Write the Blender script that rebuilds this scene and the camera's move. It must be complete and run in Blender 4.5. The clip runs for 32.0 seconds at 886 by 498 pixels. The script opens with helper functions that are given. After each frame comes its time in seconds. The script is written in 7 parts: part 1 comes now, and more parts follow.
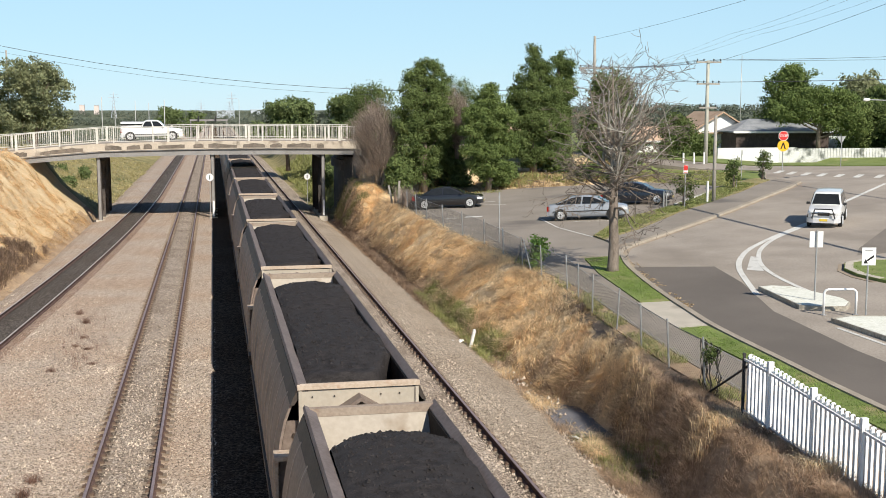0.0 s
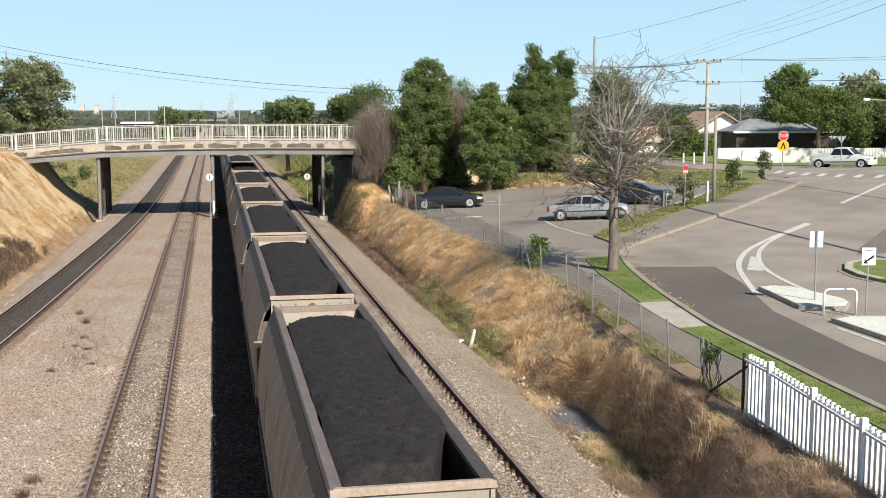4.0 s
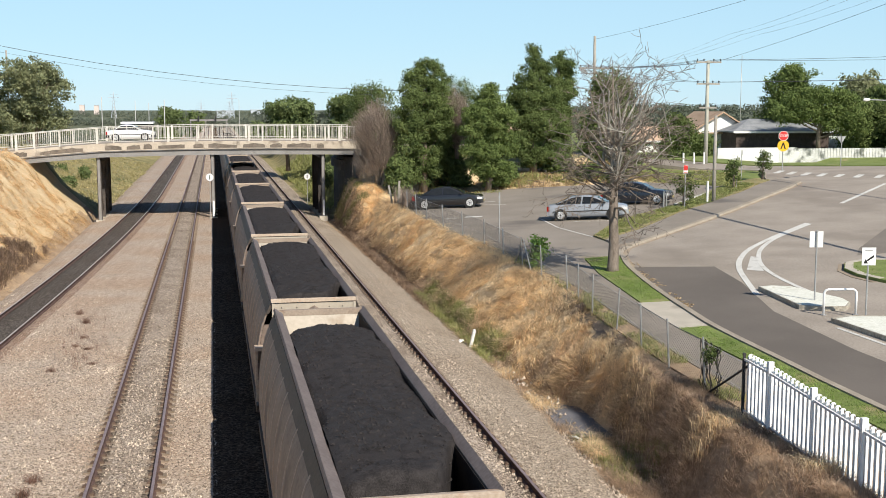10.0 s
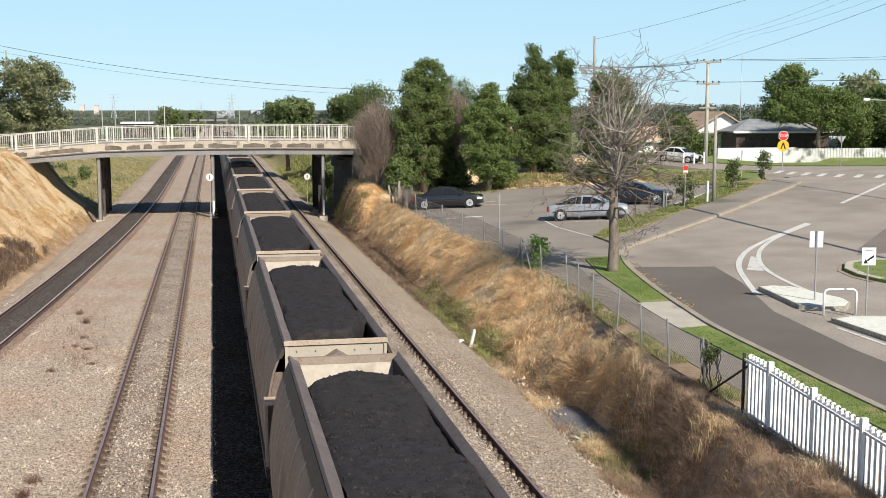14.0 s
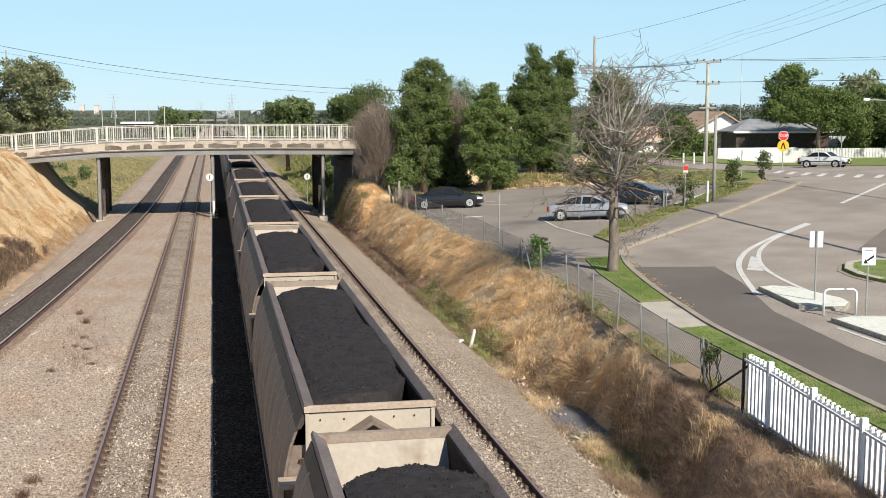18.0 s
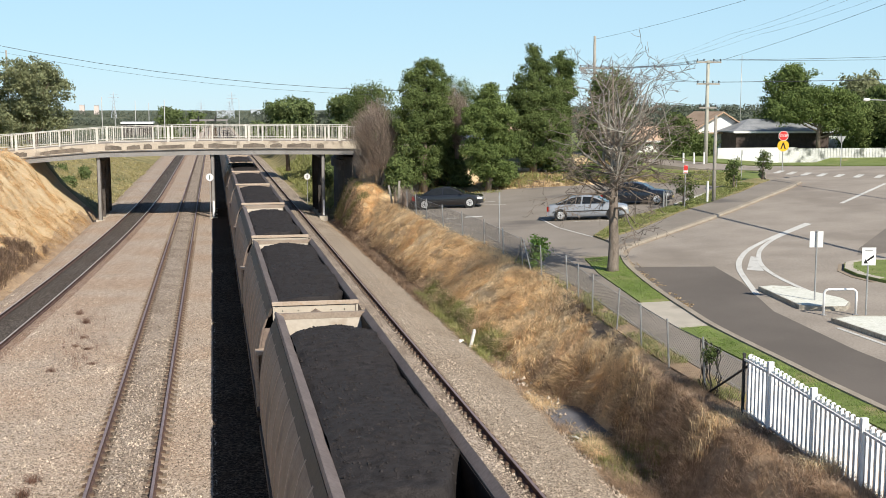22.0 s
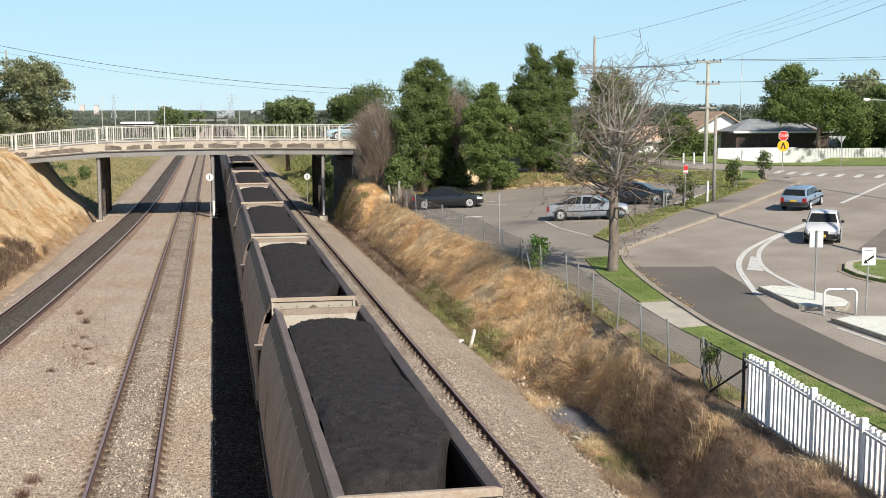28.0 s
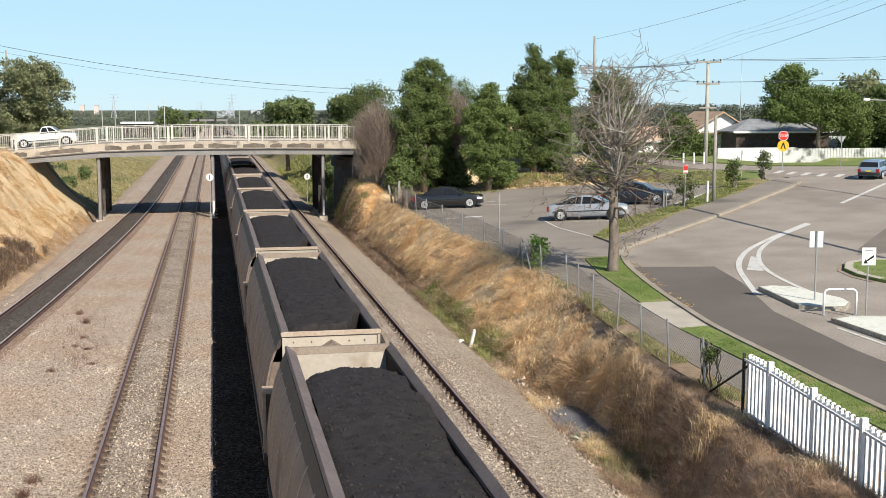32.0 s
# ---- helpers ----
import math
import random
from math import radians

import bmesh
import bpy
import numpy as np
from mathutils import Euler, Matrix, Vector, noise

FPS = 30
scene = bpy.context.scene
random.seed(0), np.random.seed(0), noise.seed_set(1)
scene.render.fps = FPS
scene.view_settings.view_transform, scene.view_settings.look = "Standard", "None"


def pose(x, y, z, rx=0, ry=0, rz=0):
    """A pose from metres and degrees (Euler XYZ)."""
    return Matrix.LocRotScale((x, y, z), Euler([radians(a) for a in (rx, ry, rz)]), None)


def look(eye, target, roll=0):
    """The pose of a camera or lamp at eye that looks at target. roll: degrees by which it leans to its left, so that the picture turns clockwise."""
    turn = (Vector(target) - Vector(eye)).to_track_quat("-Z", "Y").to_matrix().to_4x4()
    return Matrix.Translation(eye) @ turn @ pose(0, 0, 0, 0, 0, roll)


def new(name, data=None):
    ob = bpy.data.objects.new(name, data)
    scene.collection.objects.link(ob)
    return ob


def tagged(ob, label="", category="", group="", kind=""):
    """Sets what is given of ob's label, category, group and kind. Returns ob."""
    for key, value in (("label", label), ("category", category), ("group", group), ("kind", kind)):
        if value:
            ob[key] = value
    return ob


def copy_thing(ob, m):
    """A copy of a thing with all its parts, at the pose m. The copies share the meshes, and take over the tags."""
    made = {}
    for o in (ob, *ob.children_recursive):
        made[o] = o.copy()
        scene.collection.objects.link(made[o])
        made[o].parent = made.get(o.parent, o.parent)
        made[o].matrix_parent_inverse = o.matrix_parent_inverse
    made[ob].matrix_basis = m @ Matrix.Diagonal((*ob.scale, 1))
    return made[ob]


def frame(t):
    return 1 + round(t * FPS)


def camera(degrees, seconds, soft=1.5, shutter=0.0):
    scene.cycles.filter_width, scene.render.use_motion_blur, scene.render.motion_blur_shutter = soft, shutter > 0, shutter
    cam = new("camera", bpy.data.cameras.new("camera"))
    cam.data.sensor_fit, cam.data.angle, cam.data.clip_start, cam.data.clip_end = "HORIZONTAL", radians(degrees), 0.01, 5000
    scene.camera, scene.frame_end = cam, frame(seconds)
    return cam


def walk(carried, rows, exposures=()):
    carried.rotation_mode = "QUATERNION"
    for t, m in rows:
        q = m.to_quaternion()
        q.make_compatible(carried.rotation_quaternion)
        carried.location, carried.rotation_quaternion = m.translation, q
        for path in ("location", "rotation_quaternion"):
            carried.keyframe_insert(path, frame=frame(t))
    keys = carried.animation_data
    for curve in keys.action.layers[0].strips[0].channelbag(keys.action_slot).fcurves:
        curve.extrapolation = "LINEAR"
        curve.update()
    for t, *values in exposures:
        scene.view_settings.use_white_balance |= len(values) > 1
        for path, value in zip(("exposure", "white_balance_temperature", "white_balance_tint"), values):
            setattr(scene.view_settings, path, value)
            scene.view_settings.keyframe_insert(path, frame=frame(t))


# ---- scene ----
# camera: stands still on a bridge over the tracks
EYE = (0.0, 0.0, 8.85)
cam = camera(42.234, 32.0, soft=0.78)
still = look(EYE, (0.0 + 0.194177, 0.973379, 8.85 - 0.121748))
walk(cam, [(0.0, still), (32.0, still)], exposures=[(0.0, 0.3), (32.0, 0.3)])

# world, sun
SUN_TO = Vector((0.40, -1.15, 1.0)).normalized()
world = bpy.data.worlds.new("sky")
scene.world = world
world.use_nodes = True
wn = world.node_tree
sky = wn.nodes.new("ShaderNodeTexSky")
sky.sky_type = "NISHITA"
sky.sun_disc = False
sky.sun_elevation = math.asin(SUN_TO.z)
sky.sun_rotation = math.atan2(SUN_TO.x, SUN_TO.y)
sky.air_density, sky.dust_density, sky.ozone_density = 0.9, 0.0, 3.0
tint = wn.nodes.new("ShaderNodeMix")
tint.data_type = "RGBA"  # thin even haze over the clear sky
where = wn.nodes.new("ShaderNodeTexCoord")
split = wn.nodes.new("ShaderNodeSeparateXYZ")
wn.links.new(where.outputs["Generated"], split.inputs[0])
fade = wn.nodes.new("ShaderNodeMapRange")  # the haze thins out with height above the horizon
fade.interpolation_type = "SMOOTHSTEP"
for key, value in (("From Min", 0.06), ("From Max", 0.4), ("To Min", 0.75), ("To Max", 0.0)):
    fade.inputs[key].default_value = value
wn.links.new(split.outputs[2], fade.inputs["Value"])
wn.links.new(fade.outputs[0], tint.inputs[0])
tint.inputs[7].default_value = (5.0, 7.85, 9.8, 1)
wn.links.new(sky.outputs[0], tint.inputs[6])
wn.links.new(tint.outputs[2], wn.nodes["Background"].inputs[0])
wn.nodes["Background"].inputs[1].default_value = 0.085
sun = new("sun", bpy.data.lights.new("sun", "SUN"))
sun.data.energy, sun.data.angle, sun.data.color = 5.0, radians(0.5), (1.0, 0.93, 0.82)
sun.matrix_world = look((0, 0, 60), Vector((0, 0, 60)) - SUN_TO)


# ---------------------------------------------------------------- materials
def surf(name, a, b, rough=0.8, metal=0.0, scale=3.0, fine=40.0, bump=0.3, dist=0.02, stain=None, stain_at=0.62,
         stain_scale=0.7, vary=0.0, island=0.0, stretch=(1, 1, 1), spec=0.3):
    """Procedural surface: two colours mixed by grain at two scales, an optional stain, and fine relief."""
    m = bpy.data.materials.new(name)
    m.use_nodes = True
    nt = m.node_tree
    n, ln = nt.nodes, nt.links.new
    out = n["Principled BSDF"]
    out.inputs["Roughness"].default_value = rough
    out.inputs["Metallic"].default_value = metal
    out.inputs["Specular IOR Level"].default_value = spec
    tc = n.new("ShaderNodeTexCoord")
    mp = n.new("ShaderNodeMapping")
    mp.inputs["Scale"].default_value = stretch
    ln(tc.outputs["Object"], mp.inputs[0])

    def grain(sc, detail=4):
        t = n.new("ShaderNodeTexNoise")
        t.inputs["Scale"].default_value, t.inputs["Detail"].default_value = sc, detail
        ln(mp.outputs[0], t.inputs["Vector"])
        return t.outputs["Fac"]

    def ramp(src, lo, hi):
        r = n.new("ShaderNodeMapRange")
        r.inputs["From Min"].default_value, r.inputs["From Max"].default_value = lo, hi
        ln(src, r.inputs["Value"])
        return r.outputs[0]

    def mix(fac, c1, c2):
        x = n.new("ShaderNodeMix")
        x.data_type = "RGBA"
        for k, val in ((0, fac), (6, c1), (7, c2)):
            if isinstance(val, (tuple, float)):
                x.inputs[k].default_value = val if isinstance(val, float) else (*val, 1)
            else:
                ln(val, x.inputs[k])
        return x.outputs[2]

    big, small = grain(scale), grain(fine, 3)
    half = n.new("ShaderNodeMath")
    half.operation = "ADD"
    ln(ramp(big, 0.3, 0.7), half.inputs[0])
    ln(ramp(small, 0.3, 0.7), half.inputs[1])
    col = mix(ramp(half.outputs[0], 0.4, 1.6), a, b)
    if stain:
        col = mix(ramp(grain(stain_scale, 5), stain_at, stain_at + 0.14), col, stain)
    if vary or island:
        src = n.new("ShaderNodeNewGeometry").outputs["Random Per Island"] if island else n.new("ShaderNodeObjectInfo").outputs["Random"]
        amount = island or vary
        r = n.new("ShaderNodeMapRange")
        r.inputs["To Min"].default_value, r.inputs["To Max"].default_value = 1 - amount, 1 + amount
        ln(src, r.inputs["Value"])
        h = n.new("ShaderNodeHueSaturation")
        ln(col, h.inputs["Color"])
        ln(r.outputs[0], h.inputs["Value"])
        col = h.outputs[0]
    ln(col, out.inputs["Base Color"])
    if bump:
        bp = n.new("ShaderNodeBump")
        bp.inputs["Strength"].default_value, bp.inputs["Distance"].default_value = bump, dist
        ln(small, bp.inputs["Height"])
        ln(bp.outputs[0], out.inputs["Normal"])
    return m


def stones(name, cols, size=0.07, rough=0.95, patch=None, patch_scale=0.22, spec=0.2):
    """Loose crushed stone: every cell a stone of its own shade, with relief; broad patches of a second tone."""
    m = bpy.data.materials.new(name)
    m.use_nodes = True
    nt = m.node_tree
    n, ln = nt.nodes, nt.links.new
    out = n["Principled BSDF"]
    out.inputs["Roughness"].default_value = rough
    out.inputs["Specular IOR Level"].default_value = spec
    tc = n.new("ShaderNodeTexCoord")
    vo = n.new("ShaderNodeTexVoronoi")
    vo.inputs["Scale"].default_value = 1 / size
    ln(tc.outputs["Object"], vo.inputs["Vector"])
    sep = n.new("ShaderNodeSeparateColor")
    ln(vo.outputs["Color"], sep.inputs[0])
    ra = n.new("ShaderNodeValToRGB")
    el = ra.color_ramp.elements
    el[0].position, el[0].color = 0.0, (*cols[0], 1)
    el[1].position, el[1].color = 1.0, (*cols[-1], 1)
    for i, c in enumerate(cols[1:-1]):
        e = el.new((i + 1) / (len(cols) - 1))
        e.color = (*c, 1)
    ln(sep.outputs[0], ra.inputs[0])
    no = n.new("ShaderNodeTexNoise")
    no.inputs["Scale"].default_value, no.inputs["Detail"].default_value = patch_scale, 6
    ln(tc.outputs["Object"], no.inputs["Vector"])
    mr = n.new("ShaderNodeMapRange")
    mr.inputs["From Min"].default_value, mr.inputs["From Max"].default_value = 0.42, 0.62
    mr.inputs["To Max"].default_value = 0.6
    ln(no.outputs["Fac"], mr.inputs["Value"])
    mx = n.new("ShaderNodeMix")
    mx.data_type, mx.blend_type = "RGBA", "MULTIPLY"
    ln(mr.outputs[0], mx.inputs[0])
    ln(ra.outputs[0], mx.inputs[6])
    mx.inputs[7].default_value = (*(patch or (0.8, 0.75, 0.7)), 1)
    ln(mx.outputs[2], out.inputs["Base Color"])
    bp = n.new("ShaderNodeBump")
    bp.inputs["Strength"].default_value, bp.inputs["Distance"].default_value = 0.28, size * 0.6
    bp.invert = True
    ln(vo.outputs["Distance"], bp.inputs["Height"])
    ln(bp.outputs[0], out.inputs["Normal"])
    return m


def leafy(name, a, b, trans=0.25, island=0.35):
    """Foliage: a diffuse leaf that lets some light through; each leaf differs a little."""
    m = surf(name, a, b, 0.7, scale=0.8, fine=6, bump=0, island=island, spec=0.15)
    nt = m.node_tree
    p = nt.nodes["Principled BSDF"]
    tr = nt.nodes.new("ShaderNodeBsdfTranslucent")
    mx = nt.nodes.new("ShaderNodeMixShader")
    mx.inputs[0].default_value = trans
    nt.links.new(p.inputs["Base Color"].links[0].from_socket, tr.inputs["Color"])
    nt.links.new(p.outputs[0], mx.inputs[1])
    nt.links.new(tr.outputs[0], mx.inputs[2])
    nt.links.new(mx.outputs[0], nt.nodes["Material Output"].inputs["Surface"])
    return m


ASPHALT = surf("asphalt", (0.275, 0.237, 0.196), (0.38, 0.33, 0.276), 0.9, scale=0.4, fine=14, bump=0.3, dist=0.006, stain=(0.25, 0.213, 0.175), stain_at=0.55, stain_scale=0.16)
ASPHALT_PATCH = surf("worn_patch_asphalt", (0.17, 0.145, 0.12), (0.225, 0.195, 0.162), 0.9, scale=0.5, fine=30, bump=0.3, dist=0.006)
ASPHALT_NEW = surf("new_asphalt", (0.125, 0.108, 0.092), (0.165, 0.143, 0.122), 0.9, scale=0.3, fine=30, bump=0.3, dist=0.006)
CARPARK = surf("carpark_asphalt", (0.225, 0.195, 0.16), (0.3, 0.262, 0.22), 0.92, scale=0.3, fine=25, bump=0.3, dist=0.006, stain=(0.14, 0.125, 0.11), stain_at=0.6, stain_scale=0.2)
CONCRETE = surf("concrete", (0.42, 0.38, 0.31), (0.52, 0.47, 0.39), 0.88, scale=1.2, fine=30, bump=0.25, dist=0.01, stain=(0.27, 0.235, 0.19), stain_at=0.6)
KERB = surf("kerb_concrete", (0.27, 0.23, 0.18), (0.38, 0.33, 0.265), 0.9, scale=1.0, fine=20, bump=0.3, dist=0.01)
PAINT = surf("road_paint", (0.56, 0.545, 0.5), (0.66, 0.645, 0.6), 0.7, scale=1.5, fine=18, bump=0.1, dist=0.004, stain=(0.38, 0.355, 0.31), stain_at=0.58, stain_scale=3)
BALLAST = stones("ballast", ((0.1, 0.074, 0.056), (0.275, 0.216, 0.166), (0.365, 0.296, 0.235), (0.42, 0.345, 0.275), (0.48, 0.395, 0.32), (0.64, 0.545, 0.45)), 0.04, patch=(0.93, 0.8, 0.7))
BALLAST_GREY = stones("grey_ballast", ((0.1, 0.078, 0.058), (0.23, 0.186, 0.14), (0.305, 0.25, 0.192), (0.355, 0.295, 0.228), (0.41, 0.34, 0.267), (0.56, 0.48, 0.39)), 0.036, patch=(0.78, 0.74, 0.7))
BALLAST_GRIME_SHADE = stones("grimy_ballast", ((0.03, 0.022, 0.017), (0.085, 0.066, 0.05), (0.125, 0.098, 0.076), (0.17, 0.135, 0.106), (0.34, 0.28, 0.225)), 0.036, patch=(0.7, 0.65, 0.6), patch_scale=0.8)
BALLAST_RUST = stones("rust_stained_ballast", ((0.07, 0.045, 0.033), (0.2, 0.135, 0.1), (0.28, 0.195, 0.145), (0.34, 0.25, 0.19), (0.52, 0.41, 0.32)), 0.036, patch=(0.8, 0.7, 0.62), patch_scale=0.6)
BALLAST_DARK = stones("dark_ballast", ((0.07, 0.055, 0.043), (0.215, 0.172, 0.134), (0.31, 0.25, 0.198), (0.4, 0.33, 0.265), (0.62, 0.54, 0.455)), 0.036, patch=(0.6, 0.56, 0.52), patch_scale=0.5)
LOOSE = surf("loose_stone", (0.22, 0.176, 0.137), (0.48, 0.405, 0.325), 0.95, scale=0.6, fine=9, bump=0, island=0.55, spec=0.2)
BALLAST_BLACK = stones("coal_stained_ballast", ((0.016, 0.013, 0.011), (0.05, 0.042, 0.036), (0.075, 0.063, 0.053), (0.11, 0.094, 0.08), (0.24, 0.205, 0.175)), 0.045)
SLEEPER = surf("concrete_sleeper", (0.2, 0.155, 0.115), (0.31, 0.245, 0.185), 0.9, scale=2, fine=30, bump=0.2, dist=0.01, stain=(0.14, 0.105, 0.078), stain_at=0.55, stain_scale=1.3, vary=0.15)
RUST_RAIL = surf("rusty_rail", (0.075, 0.046, 0.04), (0.14, 0.09, 0.078), 0.85, 0.0, scale=3, fine=40, bump=0.15, dist=0.004)
RAIL_TOP = surf("worn_rail_head", (0.2, 0.155, 0.158), (0.29, 0.232, 0.236), 0.5, 0.15, scale=2, fine=20, bump=0)
CLIP = surf("rail_clip", (0.085, 0.056, 0.041), (0.165, 0.112, 0.082), 0.85, scale=8, fine=50, bump=0.1, dist=0.003)
RAIL_BRIGHT = surf("bright_worn_rail_head", (0.42, 0.36, 0.33), (0.55, 0.48, 0.44), 0.4, 0.4, scale=2, fine=20, bump=0)
WAGON = surf("weathered_wagon_steel", (0.178, 0.137, 0.112), (0.265, 0.208, 0.172), 0.6, 0.15, scale=0.9, fine=12, bump=0.12, dist=0.008, stain=(0.115, 0.09, 0.078), stain_at=0.56, stain_scale=0.8, vary=0.12)
RIB = surf("wagon_rib_edge", (0.3, 0.24, 0.195), (0.4, 0.325, 0.27), 0.6, 0.1, scale=1.2, fine=12, bump=0)
SILL = surf("wagon_top_sill", (0.12, 0.098, 0.092), (0.175, 0.145, 0.136), 0.8, 0.0, scale=1.2, fine=15, bump=0.08, dist=0.005, vary=0.1)
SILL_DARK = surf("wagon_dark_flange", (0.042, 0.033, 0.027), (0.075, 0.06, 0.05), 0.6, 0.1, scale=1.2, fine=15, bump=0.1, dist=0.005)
CREAM = surf("wagon_end_plate", (0.405, 0.355, 0.285), (0.465, 0.408, 0.33), 0.7, 0.0, scale=0.9, fine=14, bump=0.03, dist=0.004, stain=(0.34, 0.265, 0.185), stain_at=0.64, stain_scale=1.2, vary=0.12)
SCOURED = surf("scoured_steel_sheet", (0.34, 0.295, 0.235), (0.42, 0.365, 0.295), 0.6, 0.0, scale=0.8, fine=10, bump=0.05, dist=0.004, stain=(0.26, 0.2, 0.14), stain_at=0.62, stain_scale=1.4, vary=0.12)
CREAM_RUST = surf("wagon_end_sill", (0.37, 0.285, 0.21), (0.48, 0.39, 0.305), 0.7, 0.0, scale=2.5, fine=20, bump=0.1, dist=0.005, stain=(0.34, 0.2, 0.12), stain_at=0.57, stain_scale=3, vary=0.1)
SILL_RUST = surf("wagon_rusty_sill", (0.26, 0.2, 0.155), (0.36, 0.29, 0.225), 0.75, 0.0, scale=2.0, fine=18, bump=0.1, dist=0.005, stain=(0.2, 0.13, 0.085), stain_at=0.58, stain_scale=3)
# the shade inside the wagon box is put into this near-black
WAGON_IN = surf("wagon_inner_wall", (0.025, 0.021, 0.019), (0.05, 0.042, 0.037), 0.8, 0.0, scale=1.5, fine=20, bump=0.1, dist=0.005, spec=0.05)
COAL = surf("coal", (0.0165, 0.0143, 0.0138), (0.047, 0.041, 0.0398), 0.8, scale=6, fine=42, bump=0.7, dist=0.03, stain=(0.034, 0.0298, 0.0288), stain_at=0.5, stain_scale=2, spec=0.2)
BLACK_IRON = surf("black_iron", (0.025, 0.022, 0.02), (0.05, 0.045, 0.04), 0.7, 0.2, scale=3, fine=30, bump=0.1)
BRIDGE_CONC = surf("bridge_parapet_concrete", (0.42, 0.355, 0.28), (0.55, 0.48, 0.39), 0.88, scale=0.8, fine=12, bump=0.25, dist=0.02, stain=(0.18, 0.15, 0.118), stain_at=0.56, stain_scale=1.1)
BRIDGE_DARK = surf("mould_stained_panel", (0.11, 0.092, 0.074), (0.22, 0.182, 0.146), 0.9, scale=2.2, fine=10, bump=0.2, dist=0.02, stain=(0.34, 0.29, 0.23), stain_at=0.62, stain_scale=1.5)
GIRDER = surf("grey_girder", (0.21, 0.198, 0.185), (0.31, 0.295, 0.28), 0.7, 0.1, scale=0.8, fine=12, bump=0.1, dist=0.01, stain=(0.14, 0.125, 0.115), stain_at=0.57, stain_scale=0.8)
# abutment concrete: the shade under the bridge is put into its dark colour
DARK_CONC = surf("soot_dark_concrete", (0.09, 0.08, 0.07), (0.17, 0.15, 0.13), 0.9, scale=0.9, fine=10, bump=0.2, dist=0.01, stain=(0.16, 0.15, 0.14), stain_at=0.68, stain_scale=1.4)
COAL_AND_SHADOW = stones("coal_dust_bed", ((0.034, 0.024, 0.017), (0.062, 0.044, 0.031), (0.09, 0.064, 0.045), (0.12, 0.086, 0.06), (0.22, 0.16, 0.115)), 0.05, spec=0.0)
PIER_STEEL = surf("pier_steel", (0.045, 0.04, 0.036), (0.1, 0.085, 0.075), 0.7, 0.1, scale=1.0, fine=12, bump=0.1, dist=0.01)
RAILING = surf("cream_railing_paint", (0.53, 0.505, 0.45), (0.64, 0.615, 0.555), 0.55, scale=3, fine=30, bump=0.05, dist=0.004, stain=(0.36, 0.31, 0.25), stain_at=0.66, stain_scale=2)
WHITE = surf("white_paint", (0.74, 0.74, 0.72), (0.82, 0.82, 0.8), 0.5, scale=2, fine=20, bump=0.04, dist=0.003)
WHITE_FENCE = surf("white_powder_coat", (0.82, 0.83, 0.82), (0.88, 0.89, 0.88), 0.45, scale=3, fine=25, bump=0.03, dist=0.002, vary=0.04)
# the shade on the rails' western side is put into this greyer white
FENCE_RAIL = surf("shaded_white_rail", (0.6, 0.61, 0.61), (0.7, 0.71, 0.71), 0.5, scale=3, fine=25, bump=0.03, dist=0.002)
GALV = surf("galvanised_steel", (0.36, 0.36, 0.35), (0.48, 0.48, 0.47), 0.5, 0.5, scale=5, fine=40, bump=0.05, dist=0.003)
DARK_METAL = surf("dark_painted_metal", (0.03, 0.03, 0.03), (0.06, 0.06, 0.06), 0.55, 0.2, scale=5, fine=40, bump=0.05, dist=0.003)
POLE_WOOD = surf("weathered_pole_timber", (0.38, 0.37, 0.31), (0.52, 0.51, 0.44), 0.9, scale=1.5, fine=12, bump=0.4, dist=0.02, stretch=(6, 6, 1))
POLE_DARK = surf("dark_pole_timber", (0.26, 0.24, 0.205), (0.38, 0.355, 0.31), 0.9, scale=1.5, fine=12, bump=0.4, dist=0.02, stretch=(6, 6, 1))
# distance haze is put into the far poles' pale colour
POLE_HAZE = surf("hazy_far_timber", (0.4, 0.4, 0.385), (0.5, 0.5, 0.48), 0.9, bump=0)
WIRE = surf("cable", (0.05, 0.05, 0.055), (0.08, 0.08, 0.085), 0.6, bump=0)
RED = surf("sign_red", (0.55, 0.03, 0.03), (0.62, 0.05, 0.04), 0.5, bump=0)
YELLOW = surf("sign_yellow", (0.75, 0.4, 0.02), (0.8, 0.46, 0.03), 0.5, bump=0)
BLACK = surf("sign_black", (0.01, 0.01, 0.01), (0.02, 0.02, 0.02), 0.5, bump=0)
DRY = surf("dry_grass_ground", (0.5, 0.37, 0.215), (0.7, 0.55, 0.35), 0.95, scale=0.5, fine=5, bump=0.8, dist=0.08, stain=(0.34, 0.23, 0.13), stain_at=0.6, stain_scale=0.5)
BROWN = surf("brown_scrub_ground", (0.26, 0.18, 0.115), (0.44, 0.32, 0.205), 0.95, scale=0.6, fine=5, bump=0.8, dist=0.08)
SOIL = surf("bare_brown_soil", (0.11, 0.086, 0.065), (0.25, 0.195, 0.147), 0.95, scale=1.5, fine=9, bump=0.9, dist=0.07, stain=(0.05, 0.04, 0.031), stain_at=0.6, stain_scale=0.9)
CHAIN = surf("weathered_fence_wire", (0.07, 0.066, 0.06), (0.12, 0.114, 0.104), 0.75, 0.1, scale=5, fine=40, bump=0)
GUTTER = surf("dirt_filled_gutter", (0.25, 0.195, 0.14), (0.4, 0.325, 0.24), 0.95, scale=0.9, fine=16, bump=0.3, dist=0.008, stain=(0.19, 0.15, 0.11), stain_at=0.58, stain_scale=0.9)
